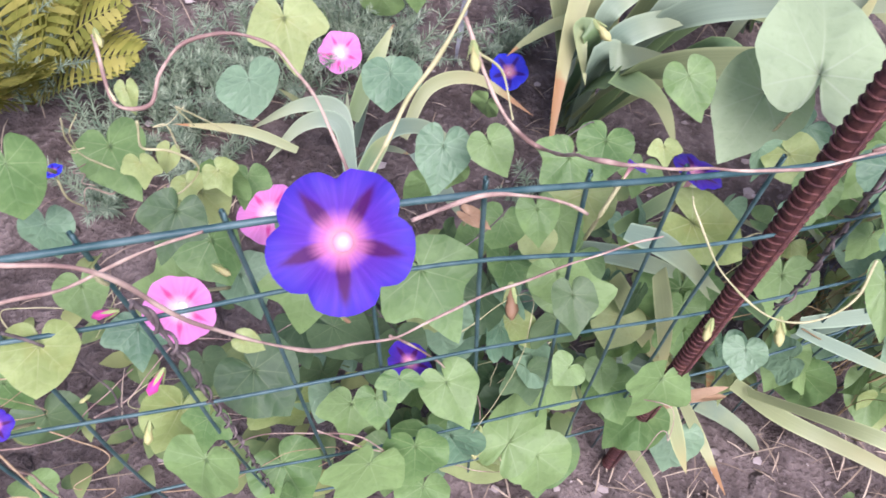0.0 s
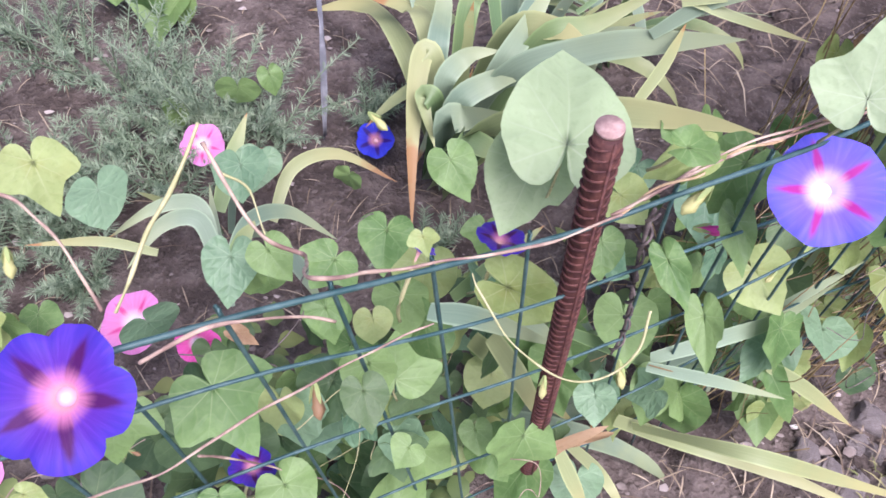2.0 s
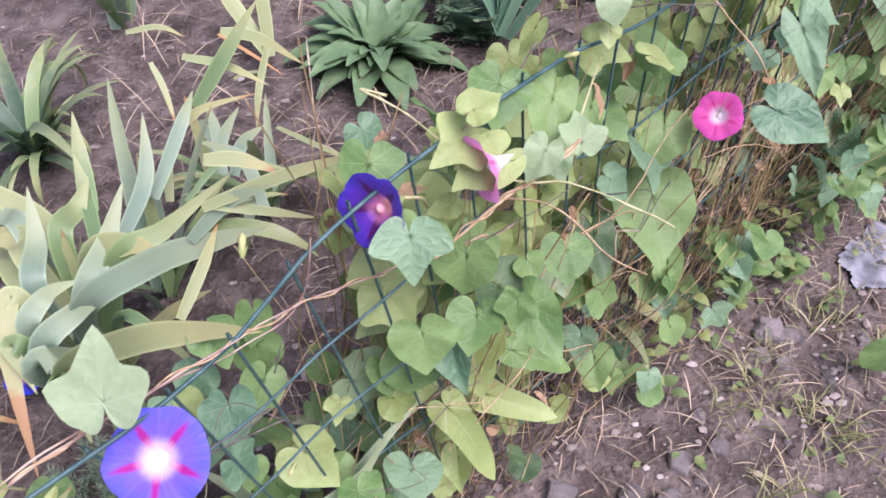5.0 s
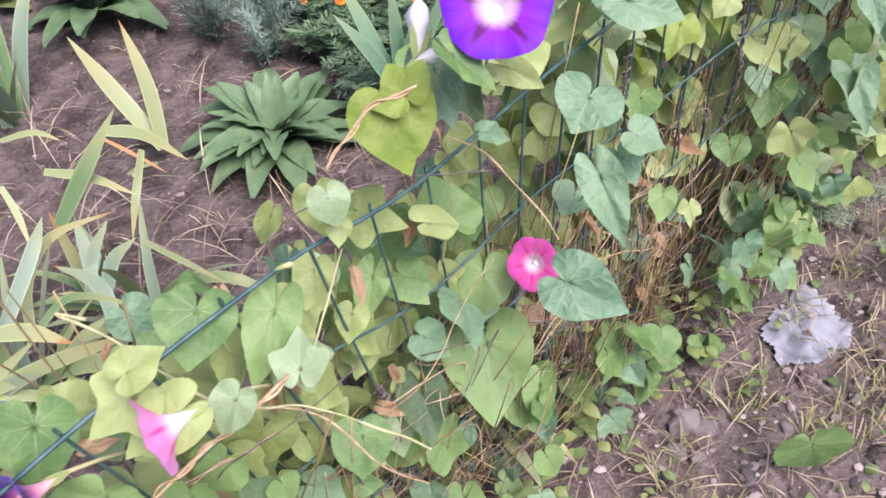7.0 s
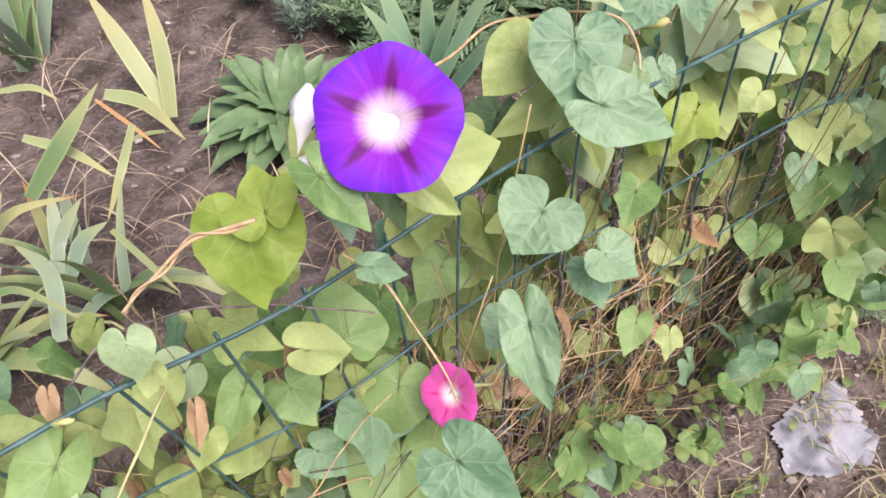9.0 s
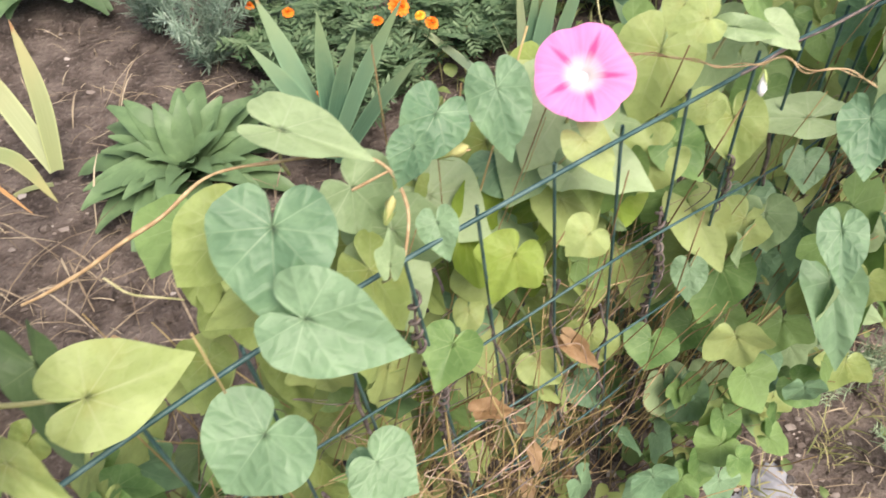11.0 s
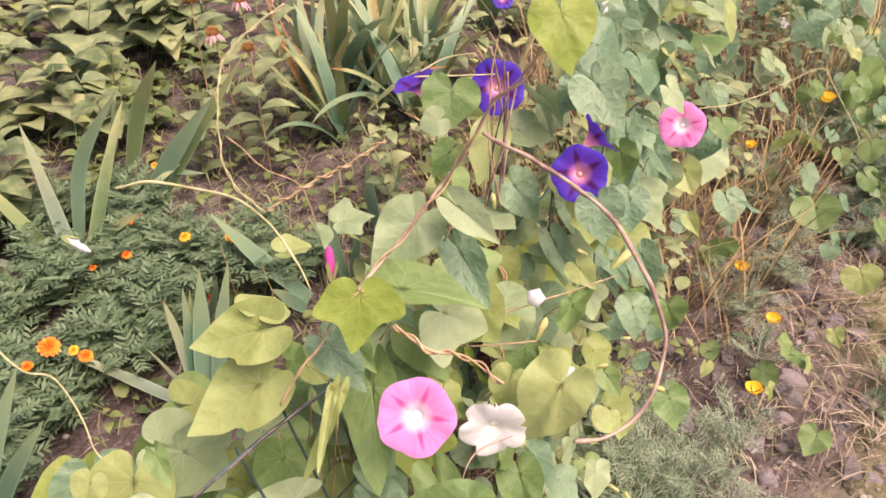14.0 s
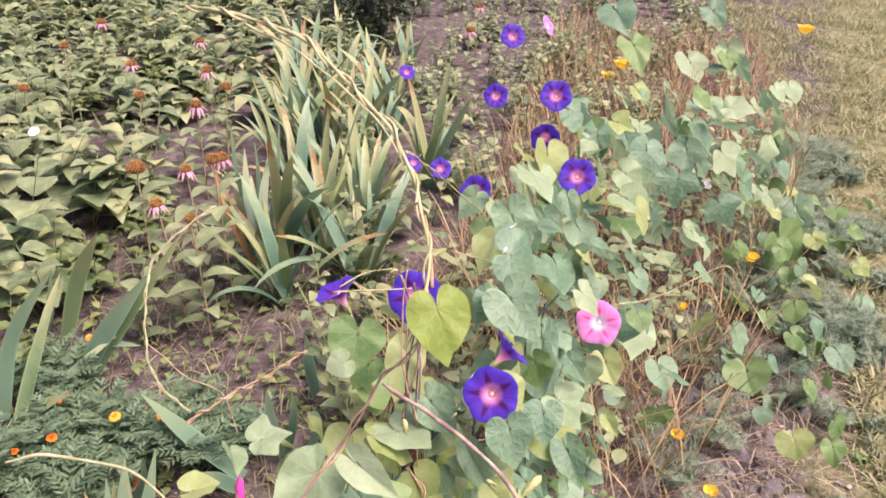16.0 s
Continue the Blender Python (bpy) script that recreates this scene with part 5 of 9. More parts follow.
leaf((0.854, 0.671, 0.359), (0.93, 0.641, 0.393), (-0.16, -0.44, 0.9), 0.9, "spear", "yellow")
leaf((1.069, 0.769, 0.229), (1.17, 0.74, 0.257), (-0.27, -0.54, 0.8), 0.9, "spear", "dry")
leaf((0.357, 0.4, 0.571), (0.368, 0.391, 0.547), (-0.2, -0.41, 0.92), 1, "heart", "green")
# single leaves, second stretch
leaf((0.865, 0.59, 0.836), (0.857, 0.623, 0.848), (-0.36, -0.5, 0.81), 1.1, "lobed", "lime")
leaf((0.846, 0.639, 0.656), (0.838, 0.614, 0.612), (-0.08, -0.38, 0.96), 1.2, "round", "green")
leaf((0.789, 0.622, 0.635), (0.798, 0.594, 0.631), (-0.24, -0.48, 0.86), 1.3, "heart", "green")
leaf((1.322, 0.893, 0.664), (1.297, 0.894, 0.653), (-0.1, -0.46, 0.9), 0.8, "heart", "yellow")
leaf((1.192, 0.727, 0.647), (1.17, 0.695, 0.642), (-0.27, -0.58, 0.79), 1.1, "heart", "green")
leaf((0.736, 0.495, 0.692), (0.741, 0.469, 0.674), (-0.25, -0.53, 0.82), 1.2, "lobed", "pale")
leaf((0.633, 0.448, 0.797), (0.658, 0.457, 0.802), (-0.16, -0.46, 0.9), 1.0, "heart", "yellow")
leaf((1.244, 0.739, 0.125), (1.294, 0.737, 0.143), (-0.18, -0.72, 0.68), 1.0, "lobed", "green")
leaf((1.17, 0.673, 0.048), (1.167, 0.625, 0.035), (-0.08, -0.48, 0.92), 0.8, "heart", "yellow")
leaf((1.443, 0.46, 0.107), (1.46, 0.434, 0.03), (-0.39, -0.48, 0.81), 1.2, "round", "green")
leaf((0.769, 0.577, 0.489), (0.774, 0.57, 0.445), (-0.2, -0.48, 0.88), 1.3, "heart", "yellow")
leaf((0.789, 0.53, 0.784), (0.786, 0.518, 0.773), (-0.22, -0.71, 0.68), 1.1, "heart", "yellow")
leaf((0.831, 0.616, 0.365), (0.845, 0.637, 0.363), (-0.09, -0.71, 0.72), 1, "heart", "green")
leaf((0.657, 0.464, 0.632), (0.631, 0.454, 0.613), (-0.11, -0.63, 0.78), 1.2, "round", "green")
leaf((0.696, 0.435, 0.619), (0.699, 0.415, 0.617), (-0.37, -0.49, 0.82), 1.3, "round", "green")
leaf((0.747, 0.584, 0.761), (0.73, 0.578, 0.735), (-0.03, -0.59, 0.84), 0.6, "heart", "yellow")
leaf((0.627, 0.461, 0.687), (0.605, 0.46, 0.68), (-0.17, -0.57, 0.81), 0.9, "heart", "yellow")
leaf((0.921, 0.566, 0.802), (0.946, 0.569, 0.786), (-0.07, -0.52, 0.88), 0.6, "heart", "blue")
leaf((0.587, 0.431, 0.698), (0.571, 0.417, 0.657), (-0.12, -0.53, 0.87), 1.2, "lobed", "green")
leaf((0.633, 0.435, 0.65), (0.624, 0.417, 0.612), (-0.25, -0.49, 0.86), 1.2, "heart", "green")
leaf((0.636, 0.407, 0.599), (0.622, 0.372, 0.585), (-0.31, -0.54, 0.79), 1.2, "heart", "green")
leaf((0.682, 0.397, 0.608), (0.694, 0.341, 0.588), (-0.29, -0.5, 0.84), 0.7, "heart", "green")
leaf((0.666, 0.392, 0.625), (0.66, 0.378, 0.6), (-0.31, -0.39, 0.92), 1, "lobed", "green")
leaf((0.583, 0.401, 0.602), (0.584, 0.377, 0.568), (-0.29, -0.49, 0.84), 1.3, "heart", "green")
# single leaves, last stretch
leaf((1.561, 0.904, 0.897), (1.584, 0.928, 0.894), (-0.2, -0.53, 0.85), 1.2, "round", "yellow")
leaf((1.71, 0.666, 0.575), (1.708, 0.637, 0.51), (-0.4, -0.49, 0.79), 0.7, "heart", "green")
leaf((1.9, 0.876, 0.768), (1.918, 0.866, 0.725), (-0.13, -0.59, 0.82), 1.2, "heart", "green")
leaf((1.924, 0.898, 0.797), (1.922, 0.868, 0.788), (-0.48, -0.45, 0.79), 1, "heart", "yellow")
leaf((1.616, 0.837, 0.888), (1.617, 0.806, 0.879), (-0.29, -0.5, 0.84), 0.7, "heart", "green")
leaf((1.445, 0.857, 0.83), (1.446, 0.829, 0.818), (-0.41, -0.36, 0.9), 0.6, "heart", "green")
leaf((1.739, 0.741, 0.651), (1.737, 0.718, 0.642), (-0.19, -0.58, 0.81), 1, "heart", "green")
leaf((1.898, 0.773, 0.679), (1.881, 0.753, 0.673), (-0.34, -0.37, 0.92), 1, "heart", "yellow")
leaf((1.855, 0.896, 0.708), (1.836, 0.883, 0.678), (-0.53, -0.67, 0.53), 1.1, "heart", "green")
leaf((1.947, 0.755, 0.703), (1.937, 0.73, 0.679), (-0.36, -0.79, 0.53), 1.1, "heart", "green")
leaf((1.897, 0.805, 0.721), (1.898, 0.777, 0.711), (-0.4, -0.75, 0.53), 0.8, "heart", "green")
leaf((2.199, 0.971, 0.72), (2.195, 0.947, 0.708), (-0.59, -0.56, 0.61), 0.8, "heart", "yellow")
leaf((2.04, 0.853, 0.716), (2.053, 0.837, 0.674), (-0.52, -0.67, 0.54), 0.9, "heart", "green")
leaf((2.179, 1.191, 0.961), (2.192, 1.156, 0.893), (-0.34, -0.56, 0.8), 0.8, "heart", "blue")
leaf((2.307, 1.175, 0.869), (2.329, 1.176, 0.835), (-0.53, -0.61, 0.6), 1, "round", "blue")
leaf((1.968, 0.892, 0.792), (1.98, 0.86, 0.767), (-0.19, -0.67, 0.8), 0.6, "heart", "blue")
leaf((1.944, 0.902, 0.874), (1.941, 0.875, 0.838), (-0.55, -0.66, 0.51), 1.1, "heart", "blue")
leaf((2.037, 0.943, 0.827), (2.017, 0.918, 0.8), (-0.44, -0.65, 0.66), 1.1, "heart", "blue")
leaf((2.294, 1.388, 0.833), (2.268, 1.368, 0.803), (-0.69, -0.54, 0.55), 1.1, "heart", "green")
leaf((2.851, 1.681, 0.833), (2.862, 1.651, 0.767), (-0.42, -0.62, 0.72), 1, "heart", "green")
leaf((2.901, 1.655, 0.847), (2.939, 1.634, 0.795), (-0.41, -0.83, 0.4), 0.8, "heart", "pale")
leaf((2.55, 1.475, 0.823), (2.558, 1.45, 0.766), (-0.42, -0.83, 0.41), 0.8, "heart", "blue")
leaf((3.225, 1.908, 0.956), (3.194, 1.828, 0.912), (-0.48, -0.77, 0.43), 0.9, "heart", "green")
leaf((2.411, 1.109, 0.749), (2.398, 1.082, 0.734), (-0.39, -0.75, 0.56), 1.2, "round", "green")
leaf((2.649, 1.142, 0.635), (2.676, 1.148, 0.599), (-0.56, -0.67, 0.49), 1.1, "round", "yellow")
leaf((2.143, 1.004, 0.825), (2.159, 0.983, 0.793), (-0.39, -0.71, 0.63), 0.6, "heart", "blue")
leaf((2.084, 1.015, 0.841), (2.104, 1.014, 0.786), (-0.5, -0.6, 0.67), 0.7, "heart", "green")
leaf((2.885, 1.363, 0.15), (2.881, 1.364, 0.075), (-0.32, -0.73, 0.67), 1.2, "heart", "green")
leaf((3.967, 1.726, 0.196), (4.035, 1.68, 0.03), (-0.29, -0.72, 0.72), 1.1, "heart", "green")
leaf((5.525, 3.419, 0.3), (5.468, 3.266, 0.202), (-0.35, -0.67, 0.73), 1, "heart", "pale")
leaf((6.02, 3.493, 0.3), (5.988, 3.386, 0.14), (-0.66, -0.63, 0.44), 0.9, "heart", "pale")
leaf((7.122, 4.476, 0.3), (7.201, 4.339, 0.18), (-0.53, -0.54, 0.72), 1.1, "heart", "blue")
leaf((6.156, 4.65, 0.35), (6.063, 4.424, 0.229), (-0.61, -0.68, 0.41), 1, "heart", "blue")
# leaves round the first rod and the light violet flower
leaf((0.288, 0.28, 0.634), (0.302, 0.25, 0.621), (-0.158, -0.441, 0.884), 0.58, "heart", "green")
leaf((0.353, 0.332, 0.61), (0.358, 0.297, 0.591), (-0.234, -0.469, 0.852), 0.59, "heart", "green")
leaf((0.515, 0.384, 0.323), (0.491, 0.346, 0.3), (-0.299, -0.353, 0.886), 0.70, "heart", "blue")
leaf((0.123, 0.249, 0.501), (0.121, 0.285, 0.513), (0.082, -0.328, 0.941), 1.37, "lobed", "green")
leaf((0.678, 0.503, 0.402), (0.685, 0.442, 0.372), (-0.427, -0.439, 0.791), 1.22, "heart", "yellow")
leaf((0.618, 0.42, 0.553), (0.615, 0.371, 0.521), (-0.46, -0.452, 0.764), 0.65, "heart", "blue")
leaf((0.643, 0.421, 0.286), (0.631, 0.384, 0.266), (-0.378, -0.351, 0.857), 0.82, "heart", "yellow")
leaf((-0.078, 0.714, 0.175), (-0.08, 0.672, 0.15), (0.186, -0.507, 0.841), 1.22, "heart", "blue")
leaf((0.256, 0.31, 0.607), (0.257, 0.285, 0.594), (-0.101, -0.457, 0.883), 1.03, "heart", "green")
leaf((0.103, 0.196, 0.606), (0.111, 0.173, 0.597), (0.131, -0.317, 0.939), 1.00, "heart", "dark")
leaf((0.136, 0.211, 0.464), (0.125, 0.197, 0.461), (0.063, -0.269, 0.961), 1.50, "heart", "green")
leaf((0.896, 0.536, 0.221), (0.884, 0.495, 0.194), (-0.486, -0.37, 0.792), 1.05, "heart", "green")
leaf((0.283, 0.3, 0.712), (0.254, 0.291, 0.701), (-0.169, -0.529, 0.832), 0.70, "heart", "yellow")
# leaves below the purple flower
leaf((0.853, 0.593, 0.827), (0.855, 0.552, 0.791), (-0.191, -0.651, 0.734), 1.16, "heart", "lime")
leaf((0.91, 0.653, 0.81), (0.916, 0.611, 0.773), (-0.247, -0.664, 0.706), 0.75, "heart", "blue")
leaf((0.943, 0.69, 0.777), (0.957, 0.641, 0.737), (-0.267, -0.656, 0.706), 0.53, "heart", "dark")
leaf((1.025, 0.551, 0.732), (1.027, 0.495, 0.697), (-0.377, -0.507, 0.775), 0.56, "heart", "blue")
leaf((0.959, 0.477, 0.7), (0.991, 0.434, 0.69), (-0.311, -0.438, 0.843), 0.97, "heart", "blue")
leaf((0.941, 0.601, 0.586), (0.917, 0.559, 0.555), (-0.233, -0.485, 0.843), 0.96, "round", "green")
leaf((0.937, 0.577, 0.497), (0.913, 0.499, 0.454), (-0.211, -0.425, 0.88), 1.01, "heart", "green")
leaf((0.678, 0.502, 0.772), (0.661, 0.469, 0.752), (0.063, -0.545, 0.836), 1.22, "heart", "green")
leaf((0.728, 0.5, 0.75), (0.698, 0.457, 0.724), (-0.012, -0.527, 0.85), 0.65, "heart", "green")
leaf((0.732, 0.45, 0.74), (0.741, 0.478, 0.755), (-0.018, -0.468, 0.884), 0.93, "lobed", "pale")
leaf((0.63, 0.45, 0.769), (0.598, 0.434, 0.766), (0.146, -0.496, 0.856), 1.07, "lobed", "yellow")
leaf((0.56, 0.473, 0.741), (0.553, 0.432, 0.72), (0.23, -0.476, 0.849), 1.06, "heart", "green")
leaf((0.772, 0.491, 0.549), (0.762, 0.451, 0.532), (-0.058, -0.391, 0.919), 1.07, "round", "green")
leaf((0.854, 0.561, 0.473), (0.848, 0.505, 0.446), (-0.131, -0.41, 0.903), 0.81, "heart", "dark")
leaf((1.697, 0.858, 0.474), (1.683, 0.773, 0.404), (-0.605, -0.444, 0.66), 0.50, "heart", "green")
leaf((1.73, 0.874, 0.085), (1.708, 0.809, 0.039), (-0.514, -0.373, 0.773), 1.07, "heart", "green")
leaf((1.521, 0.844, 0.494), (1.491, 0.809, 0.446), (-0.545, -0.478, 0.688), 1.02, "heart", "green")
leaf((0.957, 0.608, 0.826), (0.986, 0.582, 0.816), (-0.32, -0.632, 0.705), 0.53, "round", "yellow")
leaf((1.082, 0.698, 0.801), (1.032, 0.696, 0.768), (-0.41, -0.632, 0.657), 0.50, "heart", "yellow")
leaf((0.784, 0.529, 0.816), (0.785, 0.509, 0.801), (-0.1, -0.605, 0.79), 1.04, "round", "pale")
leaf((1.038, 0.612, 0.297), (1.009, 0.565, 0.27), (-0.247, -0.366, 0.897), 0.67, "heart", "green")
leaf((0.77, 0.578, 0.691), (0.755, 0.551, 0.672), (-0.063, -0.549, 0.833), 0.90, "heart", "yellow")
leaf((0.918, 0.678, 0.505), (0.888, 0.646, 0.48), (-0.185, -0.502, 0.845), 1.21, "heart", "yellow")
leaf((0.821, 0.579, 0.659), (0.797, 0.545, 0.634), (-0.121, -0.525, 0.842), 0.60, "heart", "green")
leaf((0.83, 0.605, 0.695), (0.825, 0.587, 0.681), (-0.134, -0.567, 0.812), 0.92, "round", "blue")
# leaves round the pink flower on the upper wire
leaf((1.118, 0.63, 0.689), (1.14, 0.607, 0.682), (-0.014, -0.313, 0.949), 1.44, "heart", "blue")
leaf((1.318, 0.883, 0.613), (1.252, 0.885, 0.595), (-0.237, -0.512, 0.826), 0.52, "heart", "lime")
leaf((1.347, 0.885, 0.619), (1.337, 0.85, 0.594), (-0.269, -0.512, 0.816), 0.82, "heart", "lime")
leaf((1.312, 0.869, 0.727), (1.291, 0.852, 0.707), (-0.267, -0.574, 0.774), 0.85, "heart", "lime")
leaf((1.523, 0.779, 0.765), (1.511, 0.745, 0.734), (-0.536, -0.446, 0.717), 0.87, "heart", "blue")
leaf((1.574, 0.934, 0.353), (1.547, 0.898, 0.324), (-0.368, -0.396, 0.842), 0.95, "heart", "dark")
leaf((1.263, 0.858, 0.368), (1.247, 0.794, 0.339), (-0.138, -0.382, 0.914), 0.89, "heart", "yellow")
leaf((1.738, 0.877, 0.114), (1.744, 0.819, 0.097), (-0.402, -0.283, 0.871), 1.02, "round", "green")
leaf((1.608, 0.851, 0.524), (1.586, 0.815, 0.494), (-0.464, -0.388, 0.796), 0.74, "heart", "blue")
leaf((1.33, 0.834, 0.7), (1.327, 0.8, 0.676), (-0.288, -0.522, 0.803), 0.72, "heart", "yellow")
leaf((1.225, 0.797, 0.58), (1.219, 0.771, 0.567), (-0.138, -0.433, 0.891), 0.81, "round", "yellow")
leaf((1.144, 0.694, 0.804), (1.148, 0.714, 0.816), (-0.064, -0.491, 0.869), 0.55, "lobed", "pale")
leaf((1.394, 0.863, 0.826), (1.38, 0.853, 0.808), (-0.404, -0.609, 0.682), 1.15, "heart", "yellow")
# leaves of the tall thicket
leaf((1.663, 0.84, 0.923), (1.723, 0.795, 0.918), (-0.13, -0.278, 0.952), 0.50, "heart", "green")
leaf((1.734, 0.93, 0.777), (1.713, 0.894, 0.747), (-0.27, -0.521, 0.81), 1.08, "heart", "blue")
leaf((1.967, 1.004, 0.646), (1.953, 0.953, 0.608), (-0.396, -0.47, 0.789), 1.10, "heart", "blue")
leaf((1.797, 0.974, 1.014), (1.778, 0.955, 0.983), (-0.388, -0.657, 0.647), 1.28, "heart", "green")
leaf((1.751, 0.775, 1.163), (1.743, 0.748, 1.134), (-0.429, -0.596, 0.679), 1.0, "heart", "lime")
leaf((2.079, 1.069, 0.913), (2.09, 1.016, 0.874), (-0.53, -0.572, 0.626), 1.06, "heart", "blue")
leaf((2.349, 1.337, 0.82), (2.319, 1.317, 0.771), (-0.561, -0.59, 0.58), 0.86, "heart", "blue")
leaf((2.416, 1.368, 0.833), (2.399, 1.342, 0.788), (-0.582, -0.589, 0.561), 1.00, "heart", "blue")
leaf((2.493, 1.525, 0.842), (2.495, 1.48, 0.792), (-0.574, -0.625, 0.529), 0.64, "heart", "pale")
leaf((2.308, 1.204, 0.954), (2.3, 1.183, 0.923), (-0.612, -0.579, 0.538), 0.80, "heart", "blue")
leaf((1.955, 0.976, 0.771), (1.951, 0.925, 0.735), (-0.432, -0.502, 0.75), 0.52, "heart", "blue")
leaf((2.209, 1.049, 0.599), (2.197, 0.999, 0.561), (-0.505, -0.437, 0.745), 0.78, "heart", "blue")
leaf((2.142, 1.062, 0.827), (2.108, 1.019, 0.765), (-0.539, -0.522, 0.661), 0.50, "heart", "blue")
leaf((2.195, 1.064, 0.789), (2.19, 1.013, 0.748), (-0.553, -0.499, 0.667), 0.59, "heart", "blue")
leaf((2.341, 1.109, 0.683), (2.331, 1.071, 0.649), (-0.574, -0.462, 0.676), 0.87, "round", "yellow")
leaf((4.467, 2.324, 0.2), (4.447, 2.25, 0.105), (-0.723, -0.463, 0.512), 1.06, "round", "green")
leaf((4.362, 2.048, 0.2), (4.335, 1.985, 0.112), (-0.739, -0.419, 0.528), 1.07, "round", "green")
leaf((4.306, 1.881, 0.2), (4.278, 1.799, 0.101), (-0.748, -0.389, 0.537), 0.89, "heart", "blue")
leaf((3.247, 1.346, 0.15), (3.215, 1.293, 0.092), (-0.655, -0.347, 0.671), 1.28, "round", "green")
leaf((3.136, 1.115, 0.12), (3.113, 1.071, 0.081), (-0.65, -0.278, 0.707), 1.30, "round", "yellow")
leaf((0.129, 0.208, 0.248), (0.156, 0.282, 0.265), (-0.065, -0.201, 0.977), 0.67, "heart", "green")
leaf((0.047, 0.181, 0.462), (0.072, 0.153, 0.454), (0.025, -0.24, 0.971), 1.05, "heart", "green")
leaf((0.014, 0.155, 0.523), (0.018, 0.14, 0.519), (0.081, -0.229, 0.97), 1.50, "lobed", "green")
leaf((-0.002, 0.17, 0.428), (0.006, 0.147, 0.422), (0.089, -0.211, 0.973), 1.20, "heart", "green")
leaf((-0.102, 0.179, 0.406), (-0.058, 0.151, 0.39), (0.208, -0.21, 0.955), 1.02, "round", "dark")
leaf((0.193, 0.303, 0.178), (0.181, 0.278, 0.169), (-0.116, -0.266, 0.957), 1.40, "round", "yellow")
leaf((0.212, 0.301, 0.261), (0.217, 0.272, 0.253), (-0.146, -0.288, 0.946), 1.06, "heart", "green")
leaf((0.302, 0.287, 0.399), (0.303, 0.26, 0.39), (-0.274, -0.318, 0.908), 1.22, "heart", "blue")
leaf((0.407, 0.357, 0.274), (0.392, 0.314, 0.253), (-0.319, -0.323, 0.891), 0.88, "heart", "green")
leaf((0.627, 0.435, 0.07), (0.627, 0.37, 0.047), (-0.396, -0.299, 0.868), 0.82, "heart", "green")
leaf((0.37, 0.318, 0.497), (0.374, 0.274, 0.479), (-0.379, -0.382, 0.843), 0.57, "heart", "green")
leaf((0.58, 0.436, 0.238), (0.588, 0.385, 0.221), (-0.421, -0.347, 0.838), 0.90, "heart", "blue")
leaf((-0.089, 0.296, 0.674), (-0.076, 0.272, 0.655), (0.279, -0.513, 0.812), 1.01, "lobed", "yellow")
leaf((0.014, 0.199, 0.593), (0.048, 0.168, 0.579), (0.09, -0.333, 0.939), 1.02, "lobed", "green")
leaf((-0.107, 0.166, 0.666), (-0.108, 0.14, 0.658), (0.342, -0.309, 0.887), 0.93, "lobed", "dark")
leaf((0.083, 0.253, 0.657), (0.071, 0.236, 0.647), (-0.034, -0.466, 0.884), 1.23, "lobed", "green")
leaf((0.012, 0.286, 0.601), (0.014, 0.256, 0.585), (0.089, -0.458, 0.884), 0.97, "heart", "blue")
leaf((0.039, 0.277, 0.625), (0.053, 0.26, 0.615), (0.045, -0.469, 0.882), 1.07, "heart", "green")
leaf((0.148, 0.327, 0.662), (0.162, 0.304, 0.65), (-0.147, -0.556, 0.818), 0.95, "heart", "green")
leaf((0.132, 0.264, 0.669), (0.135, 0.253, 0.664), (-0.13, -0.49, 0.862), 1.13, "lobed", "yellow")
leaf((0.076, 0.25, 0.605), (0.083, 0.229, 0.596), (-0.019, -0.417, 0.909), 1.03, "heart", "green")
leaf((0.216, 0.326, 0.684), (0.227, 0.402, 0.70), (0, -0.35, 0.94), 0.95, "heart", "pale")
# The next leaf's pale tone puts the light falling on it into its colour.
leaf((0.205, 0.347, 0.642), (0.19, 0.303, 0.612), (-0.1, -0.5, 0.87), 1.0, "heart", "pale")
leaf((1.371, 0.798, 0.862), (1.347, 0.798, 0.862), (-0.005, -0.56, 0.829), 1.25, "heart", "yellow")
leaf((1.831, 0.854, 0.536), (1.812, 0.804, 0.505), (-0.395, -0.369, 0.842), 0.88, "heart", "green")
leaf((1.747, 0.985, 0.562), (1.695, 0.956, 0.509), (-0.491, -0.46, 0.74), 1.08, "heart", "yellow")
leaf((1.732, 0.977, 0.684), (1.698, 0.948, 0.637), (-0.53, -0.503, 0.682), 0.96, "heart", "yellow")
leaf((1.621, 0.818, 0.849), (1.594, 0.761, 0.782), (-0.59, -0.486, 0.645), 0.50, "heart", "green")
leaf((1.668, 0.911, 0.38), (1.642, 0.849, 0.341), (-0.392, -0.367, 0.844), 0.63, "heart", "blue")
leaf((1.439, 0.807, 0.434), (1.421, 0.775, 0.417), (-0.245, -0.336, 0.909), 1.27, "round", "green")
leaf((1.411, 0.846, 0.7), (1.426, 0.811, 0.684), (-0.294, -0.504, 0.812), 1.05, "heart", "green")
leaf((1.391, 0.796, 0.854), (1.418, 0.78, 0.854), (-0.351, -0.573, 0.74), 0.50, "heart", "pale")
leaf((1.715, 0.933, 0.653), (1.682, 0.944, 0.636), (-0.52, -0.465, 0.716), 0.55, "heart", "pale")
leaf((1.834, 0.987, 0.55), (1.808, 0.98, 0.526), (-0.536, -0.437, 0.722), 0.95, "heart", "blue")
leaf((1.446, 0.865, 0.719), (1.417, 0.863, 0.705), (-0.337, -0.522, 0.784), 0.83, "round", "yellow")
leaf((1.291, 0.739, 0.74), (1.272, 0.73, 0.732), (-0.169, -0.445, 0.879), 1.42, "heart", "yellow")
